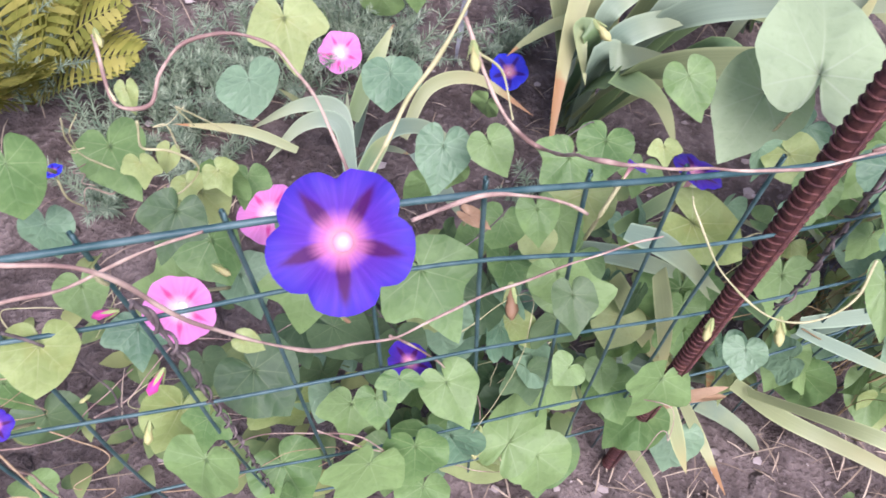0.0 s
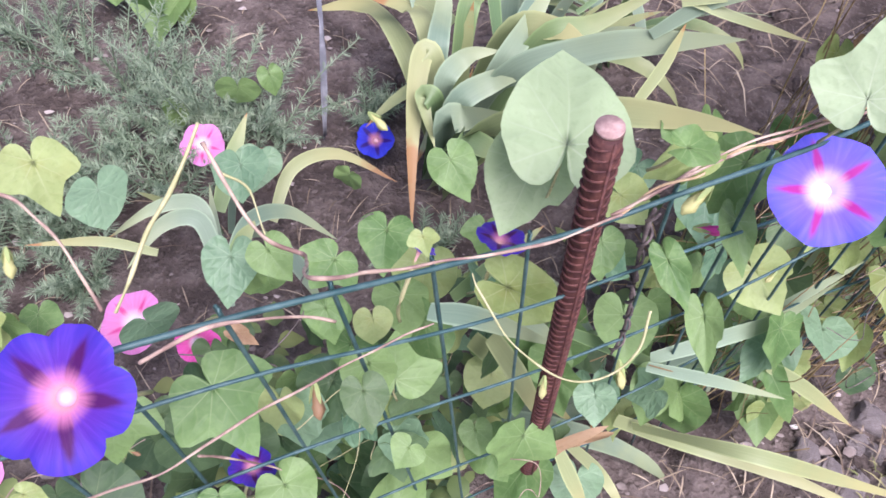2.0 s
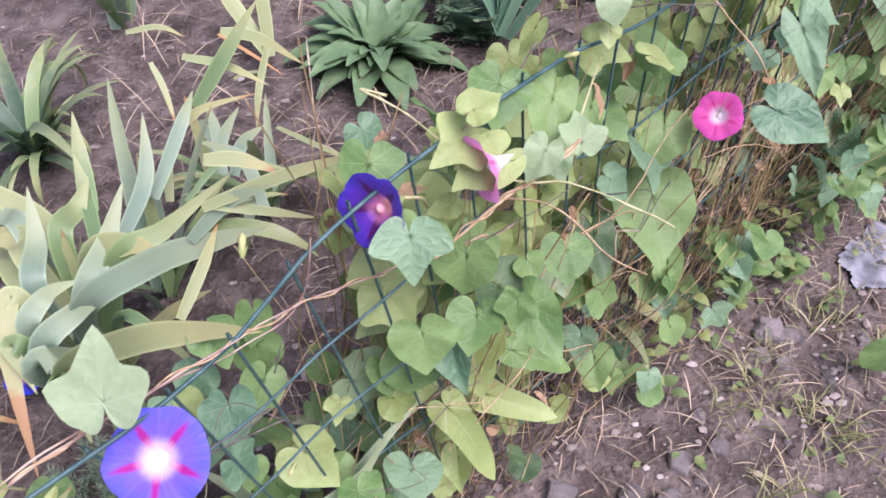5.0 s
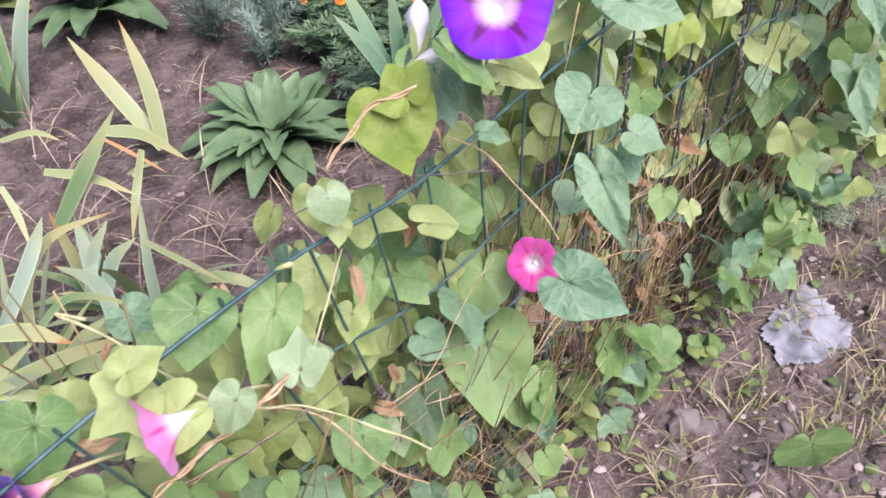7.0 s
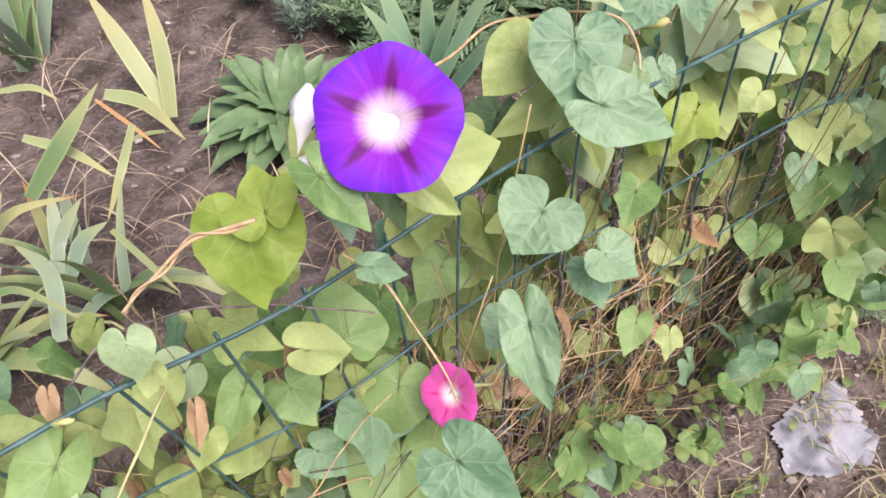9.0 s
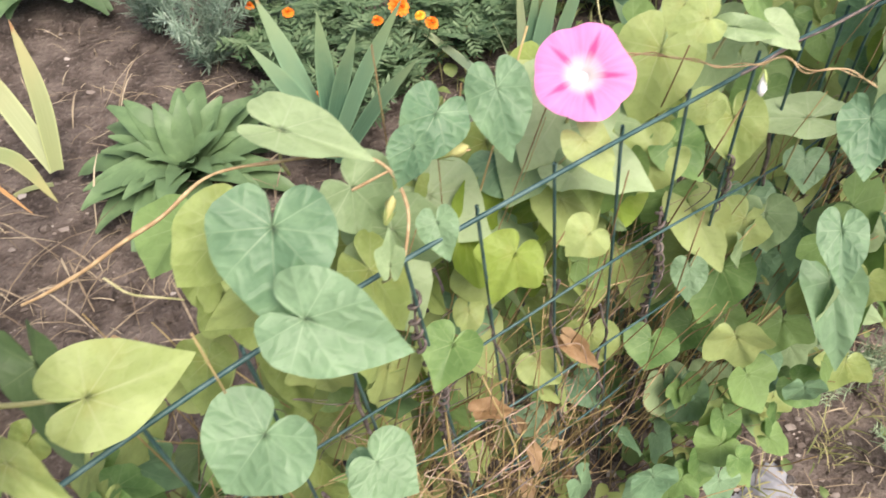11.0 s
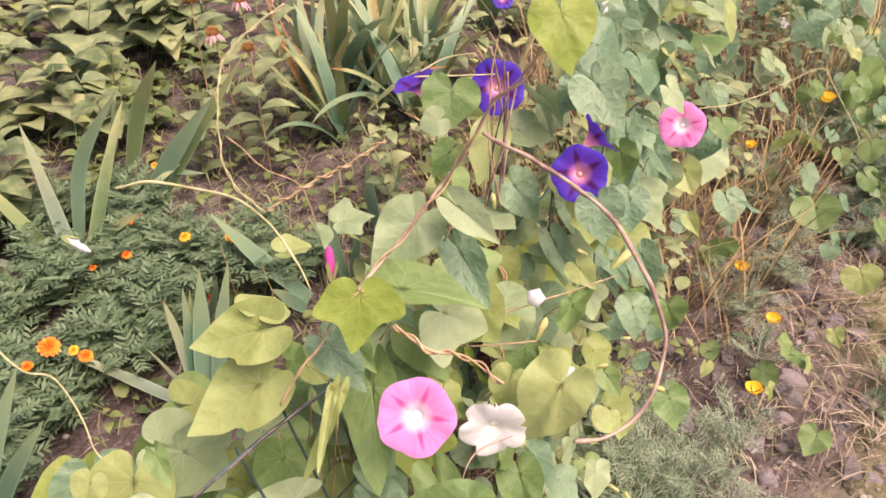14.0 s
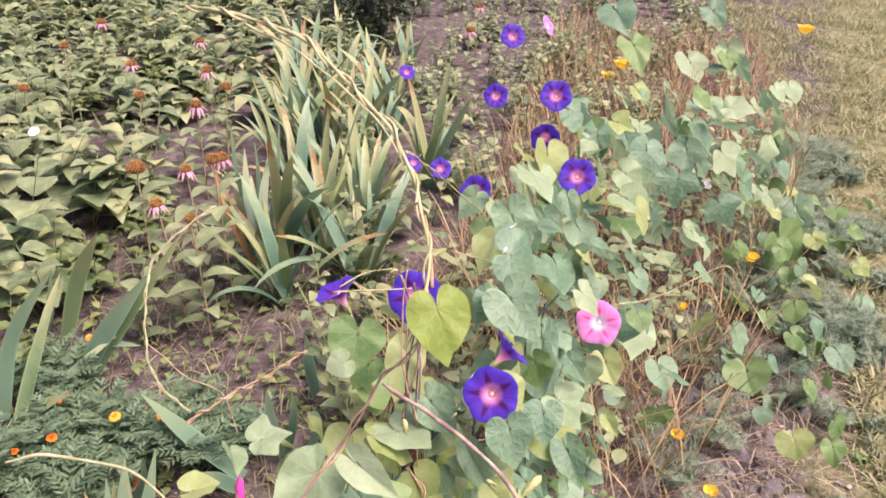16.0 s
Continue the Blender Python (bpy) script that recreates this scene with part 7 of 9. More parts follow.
leaf((-0.12, 0.116, 0.697), (-0.123, 0.127, 0.69), (0.04, -0.56, 0.83), 0.7, "heart", "yellow")
leaf((-0.136, 0.219, 0.634), (-0.14, 0.211, 0.621), (0.14, -0.5, 0.86), 0.8, "heart", "yellow")
leaf((-0.11, 0.219, 0.625), (-0.098, 0.209, 0.618), (-0.06, -0.47, 0.88), 1, "lobed", "yellow")


# ---- the mass of leaves on and behind the mesh ----
def fill(s0, s1, n, off, z, size, tones, seed, shapes=("heart", "heart", "round", "lobed")):
    """Leaves of a stretch: they hang with the tip down and turn to the open side and the sky."""
    rng = random.Random(seed)
    for _ in range(n):
        s, o = rng.uniform(s0, s1), rng.uniform(*off)
        h = z[0] + (z[1] - z[0]) * rng.random() ** 0.9
        b = at_fence(s, o, h)
        ln = rng.uniform(*size)
        face = Vector((NX, NY, 0)) * rng.uniform(-0.2, 1.2) + Vector((DX, DY, 0)) * rng.uniform(-0.9, 0.8) + Vector((0, 0, rng.uniform(0.2, 1.2)))
        down = Vector((NX, NY, 0)) * rng.uniform(-0.1, 0.7) + Vector((DX, DY, 0)) * rng.uniform(-0.6, 0.6) + Vector((0, 0, -rng.uniform(0.3, 1.0)))
        down = (down - face * (down.dot(face) / face.length_squared)).normalized()
        wide, shape, tone = rng.uniform(0.95, 1.25), rng.choice(shapes), rng.choice(tones)
        if tone == "dry":
            ln, wide, shape = ln * 0.55, 0.55, "heart"
        leaf(b, b + down * ln, face, wide, shape, tone, petiole=False)


G, B, Y, K, P = "green", "blue", "yellow", "dark", "pale"
fill(-0.75, -0.30, 16, (-0.24, -0.02), (0.04, 0.36), (0.035, 0.060), (G, G, B, K, Y), 1)
# Extra dark-toned leaves put shade into the colour low on these two stretches.
fill(-0.30, 0.00, 74, (-0.24, -0.02), (0.03, 0.40), (0.026, 0.058), (G, G, K, B, K, Y), 2)
fill(0.0, 0.42, 92, (-0.20, -0.015), (0.03, 0.48), (0.024, 0.052), (G, G, K, B, Y), 3)
fill(-0.34, 0.40, 16, (0.0, 0.03), (0.05, 0.40), (0.040, 0.062), (G, G, B), 31)
fill(0.38, 0.74, 62, (-0.12, 0.0), (0.36, 0.72), (0.03, 0.055), (Y, Y, P, Y, "dry"), 41)
fill(0.42, 0.82, 150, (-0.20, 0.05), (0.03, 0.66), (0.026, 0.054), (G, G, K, B, Y, Y, Y, "dry"), 4)
fill(0.82, 1.20, 85, (-0.20, -0.04), (0.10, 0.66), (0.035, 0.060), (G, Y, B, Y, Y, K, G, Y, Y, "dry"), 6)
fill(0.82, 1.20, 30, (0.0, 0.10), (0.04, 0.30), (0.03, 0.05), (G, B, G), 61)
fill(1.20, 1.55, 95, (-0.20, -0.02), (0.14, 0.70), (0.035, 0.065), (G, Y, Y, Y, G, B), 7)
fill(1.20, 1.55, 40, (0.02, 0.16), (0.04, 0.34), (0.03, 0.05), (G, B, G), 71)
# Paler tones in the next three stretches offset the shade between crowded leaves.
fill(1.55, 2.10, 125, (-0.16, 0.16), (0.08, 0.86), (0.032, 0.060), (Y, P, B, P, Y, G), 8)
fill(2.10, 2.70, 105, (-0.18, 0.12), (0.14, 0.88), (0.036, 0.064), (P, B, B, Y, G, B), 9)
fill(2.70, 4.60, 110, (-0.20, 0.16), (0.22, 0.80), (0.050, 0.085), (P, B, G, P, B), 10)


# Yellow and lime tones stand in for light shining through these rear leaves.
fill(0.95, 2.0, 40, (-0.24, -0.12), (0.10, 0.66), (0.045, 0.075), (Y, Y, "lime", Y, G), 62)
# Pale and yellow leaves mixed in to lighten two more shaded layers.
fill(2.1, 3.1, 45, (-0.20, 0.04), (0.70, 0.98), (0.042, 0.070), (P, B, Y, P), 92)
fill(1.35, 1.95, 60, (0.03, 0.13), (0.12, 0.60), (0.035, 0.060), (G, P, B, Y), 64)
fill(1.0, 2.0, 60, (-0.14, -0.05), (0.48, 0.76), (0.045, 0.075), (Y, P, P, "lime", Y), 65)
fill(1.62, 2.05, 22, (-0.04, 0.10), (0.58, 0.84), (0.04, 0.065), (Y, Y, "lime", P), 81)


def dead_tangle():
    """Dry brown stems wound round the uprights and criss-cross low in the mesh."""
    rng = random.Random(21)
    for s in [u for u in UPRIGHTS if 0.6 < u < 2.2]:
        h = rng.uniform(0.46, 0.72)
        pts, turn = [], rng.uniform(0, 6.28)
        for k in range(15):
            z = 0.02 + h * k / 14
            turn += 1.5
            c = at_fence(s + lean(s) * (1 - z / top_z(s)) + 0.0045 * math.cos(turn), 0.0045 * math.sin(turn) + sway(s, z), z)
            pts.append(c)
        vine(pts, rng.uniform(0.0024, 0.0042), "dead", 0.02 if rng.random() < 0.5 else 0.0)
        vine([p + Vector((rng.uniform(-1, 1), rng.uniform(-1, 1), 0)) * 0.006 for p in pts[1:11:3]], rng.uniform(0.0012, 0.0024), rng.choice(("dead", "dead", "pink")))
    for _ in range(430):
        s, o, z = rng.uniform(0.45, 2.0), rng.uniform(-0.12, 0.05), rng.uniform(0.05, 0.55)
        p = [at_fence(s, o, z)]
        for _ in range(4):
            s, o, z = s + rng.uniform(-0.09, 0.09), o + rng.uniform(-0.03, 0.03), max(0.02, z + rng.uniform(-0.07, 0.06))
            p.append(at_fence(s, o, z))
        vine(p, rng.uniform(0.0005, 0.0013), rng.choice(("tan", "tan", "dead", "pink")))
    for _ in range(40):
        s, o, z = rng.uniform(-0.7, 0.5), rng.uniform(-0.12, 0.02), rng.uniform(0.1, 0.6)
        p = [at_fence(s, o, z)]
        for _ in range(4):
            s, o, z = s + rng.uniform(-0.08, 0.08), o + rng.uniform(-0.03, 0.03), max(0.02, z + rng.uniform(-0.07, 0.05))
            p.append(at_fence(s, o, z))
        vine(p, rng.uniform(0.0006, 0.0012), rng.choice(("tan", "green", "dead", "pink")))


dead_tangle()


def dry_undergrowth():
    """Thin golden-brown stems of earlier growth, standing and criss-cross behind the mesh."""
    rng = random.Random(23)
    p = Pile()
    for k in range(1250):
        s, o = (rng.uniform(0.95, 2.15) if k < 900 else rng.uniform(0.36, 0.95)), rng.uniform(-0.20, 0.05)
        h = rng.uniform(0.12, 0.62)
        a = at_fence(s, o, rng.uniform(0.0, 0.25) * (k % 2))
        if k % 3:
            b = a + Vector((rng.uniform(-0.10, 0.10), rng.uniform(-0.08, 0.08), h))
        else:
            b = a + Vector((rng.uniform(-0.22, 0.22), rng.uniform(-0.12, 0.12), rng.uniform(0.0, 0.25)))
        c = a.lerp(b, 0.5) + Vector((rng.uniform(-1, 1), rng.uniform(-1, 1), rng.uniform(-0.5, 1))) * 0.035
        r = rng.uniform(0.0005, 0.0013)
        p.add(*tube_data(bezier([a, c, b], 4), r, r * 0.7, 4))
    tagged(new("dry_undergrowth", p.done("dry_undergrowth", GOLDEN)), "golden-brown dry stems matted behind the mesh", "dry stems", kind="stuff")


dry_undergrowth()
fill(0.95, 2.0, 70, (-0.16, 0.02), (0.05, 0.55), (0.05, 0.08), ("dry",), 63)

# ---- irises ----
AR, OV, LE, ST = "arched", "over", "lean", "stiff"
IRIS_MAIN = iris((0.19, 0.83), fan(6, 60, 70, 0.34, 30, (LE, ST)), "arching grey-green iris clump with yellowing leaf tips", (BLADE, BLADE_GREY, BLADE_PALE))
iris((0.30, 1.02), fan(12, 30, 60, 0.42, 31, (LE, AR, ST)), "dense iris clump with bent sword leaves")
iris((0.52, 1.18), fan(9, 20, 70, 0.36, 32, (LE, AR, OV)), "iris clump with a few curled leaves")
IRIS_SMALL = iris((-0.14, 0.70), fan(3, 90, 60, 0.2, 29, (LE, ST)), "small iris clump with broad drooping leaves", (BLADE_GREY, BLADE))
IRIS_LOW = iris((0.426, 1.27), fan(8, 100, 80, 0.22, 33, (LE, AR, ST), 1.2), "low iris clump with curled leaves on bare soil", (BLADE_GREY, BLADE, BLADE_PALE))
IRIS_PAIR = iris((0.607, 1.67), [(AR, 200, 0.16, 1.0, 50)], "two tall yellowing iris leaves on bare soil", (BLADE_PALE, BLADE_PALE, BLADE))
iris((0.28, 1.95), fan(12, 90, 60, 0.42, 34, (ST, LE)), "tall iris clump with stiff leaves")
iris((0.08, 1.47), fan(18, 20, 80, 0.34, 35, (LE, AR, OV)) + fan(18, 200, 80, 0.34, 37, (LE, AR, OV)), "low dark green iris tuft with arching leaves", (BLADE_DARK, BLADE_DARK, BLADE))
IRIS_FAN = iris((1.164, 1.507), [(ST, 330, 0.20, 1.0, 30)], "upright fan of broad grey-green iris leaves", (BLADE_GREY,))
IRIS_NARROW = iris((1.60, 1.66), [(ST, 100, 0.30, 1.0, 4), (ST, 60, 0.30, 0.9, 8), (ST, 150, 0.26, 1.0, 8), (ST, 20, 0.24, 0.9, 10), (ST, 140, 0.36, 0.9, 50)], "narrow upright iris fan", (BLADE_GREY, BLADE))
IRIS_BROAD = iris((1.46, 2.28), [(ST, 175, 0.40, 1.0, 40), (ST, 140, 0.44, 1.0, 18), (ST, 95, 0.46, 0.9, 8), (ST, 45, 0.50, 0.9, 26), (LE, 20, 0.44, 1.1, 40), (AR, 350, 0.34, 1.0, 40), (ST, 190, 0.36, 1.0, 55), (LE, 0, 0.34, 0.9, 52)], "tall iris with wide-spread leaves among marigolds", (BLADE_GREY, BLADE))
IRIS_ROW = iris((2.42, 2.87), fan(6, 90, 50, 0.44, 36, (ST, ST, LE)), "stiff iris fan with brown outer leaves", (BLADE_GREY, BLADE, BLADE_PALE))
bed = random.Random(8)
for i in range(30):
    t = i / 29
    x, y = 2.50 + 1.55 * t + bed.uniform(-0.18, 0.18), 2.62 + 2.8 * t + bed.uniform(-0.22, 0.22)
    if i % 3 == 0:
        x, y = x + 0.3, y - 0.25
    iris((x, y), fan(11, bed.uniform(60, 120), 60, bed.uniform(0.44, 0.60), 50 + i, (ST, LE, LE, AR)), "iris clump in a row with green and yellowed leaves", (BLADE, BLADE_BLUE, BLADE_PALE))
# blades that poke through the mesh
IRIS_MESH = iris((0.42, 0.46), fan(4, 200, 90, 0.26, 28, (LE, AR)), "iris with long blades lying through the mesh", (BLADE_PALE, BLADE_GREY))
iris((0.22, 0.42), [(AR, 345, 0.36, 1.0, 46), (LE, 300, 0.30, 1.0, 40), (AR, 10, 0.34, 1.1, 50), (AR, 250, 0.28, 1.0, 46)], "iris clump at the foot of the mesh", (BLADE_GREY, BLADE))
IRIS_LEAN = iris((0.62, 0.58), fan(6, 200, 90, 0.34, 81, (LE, AR, OV)), "iris clump leaning against the mesh", (BLADE_PALE, BLADE_GREY))
iris((0.98, 0.78), fan(8, 200, 90, 0.34, 82, (LE, AR)), "iris clump behind the mesh", (BLADE_PALE, BLADE))

sword(IRIS_MAIN, [(0.191, 0.816, 0.02), (0.163, 0.795, 0.278), (0.141, 0.797, 0.313), (0.134, 0.711, 0.267), (0.14, 0.595, 0.19)], 0.032, BLADE_PALE)
sword(IRIS_MAIN, [(0.219, 0.839, 0.02), (0.236, 0.74, 0.321), (0.336, 0.717, 0.413), (0.425, 0.694, 0.455), (0.487, 0.672, 0.483)], 0.036, BLADE_GREY)
sword(IRIS_MAIN, [(0.174, 0.801, 0.02), (0.212, 0.661, 0.314), (0.311, 0.586, 0.443), (0.392, 0.546, 0.485), (0.454, 0.506, 0.513)], 0.034, BLADE_PALE)
sword(IRIS_MAIN, [(0.188, 0.822, 0.02), (0.181, 0.711, 0.296), (0.234, 0.732, 0.339), (0.311, 0.728, 0.381)], 0.034, BLADE_GREY)
sword(IRIS_MAIN, [(0.208, 0.843, 0.02), (0.169, 0.744, 0.293), (0.195, 0.77, 0.337), (0.242, 0.778, 0.347)], 0.03, BLADE_GREY)
sword(IRIS_MAIN, [(0.196, 0.809, 0.02), (0.174, 0.696, 0.285), (0.199, 0.692, 0.31), (0.237, 0.663, 0.354)], 0.04, BLADE_GREY)
sword(IRIS_MAIN, [(0.169, 0.819, 0.02), (0.237, 0.764, 0.313), (0.281, 0.825, 0.358), (0.317, 0.886, 0.403)], 0.034, BLADE_GREY)
sword(IRIS_MAIN, [(0.176, 0.852, 0.02), (0.163, 0.844, 0.263), (0.17, 0.921, 0.29), (0.173, 0.989, 0.336)], 0.034, BLADE_GREY)
sword(IRIS_MAIN, [(0.191, 0.838, 0.02), (0.248, 0.831, 0.311), (0.308, 0.801, 0.369), (0.359, 0.759, 0.371)], 0.038, BLADE_PALE)
sword(IRIS_MAIN, [(0.22, 0.816, 0.02), (0.155, 0.907, 0.243), (0.119, 0.987, 0.233), (0.06, 1.014, 0.22)], 0.036, BLADE_PALE)
sword(IRIS_MAIN, [(0.192, 0.809, 0.02), (0.141, 0.986, 0.234), (0.098, 1.066, 0.223), (0.048, 1.149, 0.213)], 0.034, BLADE_GREY)
sword(IRIS_MAIN, [(0.206, 0.8, 0.02), (0.283, 0.705, 0.339), (0.34, 0.629, 0.378), (0.387, 0.546, 0.388)], 0.016, BLADE)
sword(IRIS_MAIN, [(0.209, 0.851, 0.02), (0.203, 0.906, 0.284), (0.229, 0.971, 0.294), (0.254, 1.006, 0.319)], 0.034, BLADE)
sword(IRIS_MAIN, [(0.209, 0.805, 0.02), (0.282, 0.793, 0.337), (0.359, 0.806, 0.378), (0.453, 0.846, 0.414)], 0.03, BLADE)
sword(IRIS_MAIN, [(0.176, 0.843, 0.02), (0.186, 0.683, 0.278), (0.229, 0.599, 0.347), (0.25, 0.525, 0.36)], 0.034, BLADE)
sword(IRIS_MAIN, [(0.166, 0.829, 0.02), (0.163, 0.729, 0.282), (0.144, 0.728, 0.303), (0.164, 0.672, 0.268)], 0.028, BLADE)
sword(IRIS_MAIN, [(0.188, 0.857, 0.02), (0.12, 0.928, 0.193), (0.047, 1.093, 0.14), (-0.055, 1.112, 0.106)], 0.036, BLADE_PALE)
sword(IRIS_MAIN, [(0.181, 1.001, 0.222), (0.127, 1.071, 0.225), (0.031, 1.141, 0.232), (-0.092, 1.149, 0.199)], 0.035, BLADE_PALE)
sword(IRIS_MAIN, [(0.191, 0.945, 0.245), (0.137, 0.992, 0.244), (0.07, 1.035, 0.224)], 0.023, BLADE_PALE)
sword(IRIS_MAIN, [(0.221, 1.089, 0.169), (0.217, 1.173, 0.206), (0.22, 1.248, 0.263)], 0.028, BLADE)
sword(IRIS_MAIN, [(0.329, 1.039, 0.218), (0.393, 1.16, 0.258), (0.428, 1.203, 0.298)], 0.024, BLADE_GREY)
sword(IRIS_MAIN, [(0.381, 0.983, 0.25), (0.461, 1.015, 0.291), (0.584, 0.92, 0.308)], 0.011, BLADE)
sword(IRIS_MAIN, [(0.281, 0.93, 0.253), (0.328, 1.03, 0.274), (0.346, 1.112, 0.339)], 0.026, BLADE_GREY)
sword(IRIS_MAIN, [(0.251, 0.882, 0.274), (0.242, 0.996, 0.294), (0.238, 1.048, 0.332)], 0.022, BLADE)
sword(IRIS_SMALL, [(-0.059, 0.658, 0.103), (-0.036, 0.73, 0.138), (0.029, 0.749, 0.154), (0.118, 0.709, 0.147)], 0.020, BLADE_PALE)
sword(IRIS_SMALL, [(-0.095, 0.514, 0.105), (-0.128, 0.612, 0.117), (-0.148, 0.69, 0.141)], 0.016, BLADE_GREY)
sword(IRIS_SMALL, [(-0.133, 0.657, 0.121), (-0.121, 0.725, 0.153), (-0.103, 0.784, 0.191)], 0.026, BLADE)
sword(IRIS_SMALL, [(-0.11, 0.547, 0.149), (-0.139, 0.615, 0.189), (-0.188, 0.602, 0.202), (-0.246, 0.561, 0.184)], 0.021, BLADE_GREY)
sword(IRIS_SMALL, [(-0.106, 0.541, 0.145), (-0.133, 0.588, 0.196), (-0.177, 0.577, 0.199), (-0.212, 0.518, 0.183)], 0.023, BLADE_GREY)
sword(IRIS_SMALL, [(-0.175, 0.536, 0.197), (-0.239, 0.536, 0.216), (-0.326, 0.525, 0.215)], 0.013, BLADE_PALE)
sword(IRIS_SMALL, [(-0.099, 0.542, 0.146), (-0.075, 0.599, 0.183), (-0.022, 0.6, 0.211), (0.047, 0.554, 0.222)], 0.022, BLADE_GREY)
sword(IRIS_SMALL, [(-0.1, 0.517, 0.13), (-0.084, 0.574, 0.167), (-0.064, 0.603, 0.186)], 0.024, BLADE)
sword(IRIS_SMALL, [(-0.03, 0.554, 0.217), (0.014, 0.483, 0.258), (0.041, 0.424, 0.294)], 0.019, BLADE_GREY)
sword(IRIS_MESH, [(0.425, 0.387, 0.242), (0.484, 0.403, 0.301), (0.543, 0.419, 0.373), (0.6, 0.445, 0.404)], 0.016, BLADE_GREY)
sword(IRIS_MESH, [(0.388, 0.348, 0.183), (0.528, 0.376, 0.035), (0.657, 0.337, 0.035), (0.8, 0.285, 0.02)], 0.022, BLADE_PALE)
sword(IRIS_MESH, [(0.287, 0.346, 0.401), (0.41, 0.391, 0.253), (0.596, 0.465, 0.001)], 0.015, BLADE)
sword(IRIS_MESH, [(0.14, 0.367, 0.377), (0.216, 0.39, 0.34), (0.344, 0.438, 0.237)], 0.020, BLADE_GREY)
sword(IRIS_MESH, [(0.201, 0.372, 0.328), (0.29, 0.402, 0.154), (0.383, 0.402, 0.02)], 0.026, BLADE_PALE)
sword(IRIS_MESH, [(0.332, 0.323, 0.169), (0.41, 0.325, 0.035), (0.449, 0.263, 0.02)], 0.016, BLADE_PALE)
sword(IRIS_MESH, [(0.194, 0.325, 0.472), (0.236, 0.345, 0.428), (0.297, 0.362, 0.337)], 0.016, BLADE_GREY)
sword(IRIS_MESH, [(0.572, 0.454, 0.238), (0.565, 0.462, 0.335), (0.562, 0.472, 0.426)], 0.017, BLADE_GREY)
sword(IRIS_MESH, [(0.171, 0.359, 0.433), (0.218, 0.402, 0.439), (0.255, 0.43, 0.453)], 0.016, BLADE)
sword(IRIS_MESH, [(0.414, 0.349, 0.164), (0.505, 0.286, 0.26), (0.622, 0.28, 0.21), (0.769, 0.27, 0.15)], 0.018, BLADE_PALE)
sword(IRIS_MESH, [(0.37, 0.34, 0.368), (0.449, 0.371, 0.357), (0.515, 0.395, 0.363), (0.553, 0.407, 0.428)], 0.018, BLADE_GREY)
sword(IRIS_MESH, [(0.359, 0.324, 0.384), (0.444, 0.332, 0.34), (0.531, 0.329, 0.31)], 0.013, BLADE_GREY)
sword(IRIS_MESH, [(0.142, 0.269, 0.572), (0.182, 0.282, 0.54), (0.265, 0.314, 0.437)], 0.017, BLADE_GREY)
sword(IRIS_MESH, [(0.543, 0.386, 0.27), (0.626, 0.387, 0.2), (0.72, 0.377, 0.12)], 0.019, BLADE_PALE)
sword(IRIS_MESH, [(0.2, 0.306, 0.467), (0.248, 0.317, 0.347), (0.301, 0.33, 0.196)], 0.020, BLADE_PALE)
sword(IRIS_MESH, [(0.323, 0.318, 0.157), (0.347, 0.291, 0.12), (0.374, 0.263, 0.08)], 0.019, BLADE_PALE)
sword(IRIS_LEAN, [(0.418, 0.713, 0.494), (0.51, 0.695, 0.536), (0.608, 0.662, 0.58)], 0.016, BLADE_PALE)
sword(IRIS_LEAN, [(0.43, 0.792, 0.497), (0.472, 0.778, 0.499), (0.515, 0.751, 0.49)], 0.020, BLADE_PALE)
sword(IRIS_LEAN, [(0.429, 0.711, 0.496), (0.484, 0.688, 0.495), (0.543, 0.647, 0.506)], 0.012, BLADE_PALE)
sword(IRIS_LEAN, [(0.395, 0.704, 0.453), (0.448, 0.707, 0.502), (0.503, 0.681, 0.541)], 0.018, BLADE_GREY)
sword(IRIS_LEAN, [(0.368, 0.61, 0.43), (0.404, 0.657, 0.457), (0.431, 0.708, 0.47)], 0.015, BLADE_PALE)
sword(IRIS_LOW, [(0.344, 1.113, 0.133), (0.362, 1.174, 0.191), (0.421, 1.212, 0.242), (0.536, 1.203, 0.271)], 0.020, BLADE_PALE)
sword(IRIS_LOW, [(0.501, 0.976, 0.204), (0.483, 1.088, 0.225), (0.412, 1.177, 0.21)], 0.025, BLADE_GREY)
sword(IRIS_LOW, [(0.423, 1.286, 0.197), (0.497, 1.322, 0.278), (0.577, 1.368, 0.356)], 0.029, BLADE)
sword(IRIS_LOW, [(0.42, 1.381, 0.249), (0.496, 1.342, 0.241), (0.568, 1.288, 0.218)], 0.018, BLADE_PALE)
sword(IRIS_LOW, [(0.588, 1.429, 0.209), (0.551, 1.369, 0.146), (0.529, 1.275, 0.128)], 0.016, BLADE_PALE)
sword(IRIS_LOW, [(0.56, 1.187, 0.198), (0.622, 1.097, 0.211), (0.678, 1.013, 0.225)], 0.011, BLADE_PALE)
sword(IRIS_LOW, [(0.465, 1.185, 0.099), (0.492, 1.224, 0.14), (0.542, 1.237, 0.167)], 0.025, BLADE_GREY)
sword(IRIS_LOW, [(0.446, 1.193, 0.099), (0.45, 1.257, 0.155), (0.444, 1.324, 0.182)], 0.023, BLADE_GREY)
sword(IRIS_LOW, [(0.436, 1.197, 0.099), (0.461, 1.245, 0.148), (0.503, 1.278, 0.189)], 0.023, BLADE_GREY)
sword(IRIS_LOW, [(0.366, 1.303, 0.3), (0.379, 1.26, 0.268), (0.386, 1.203, 0.223)], 0.012, BLADE_PALE)
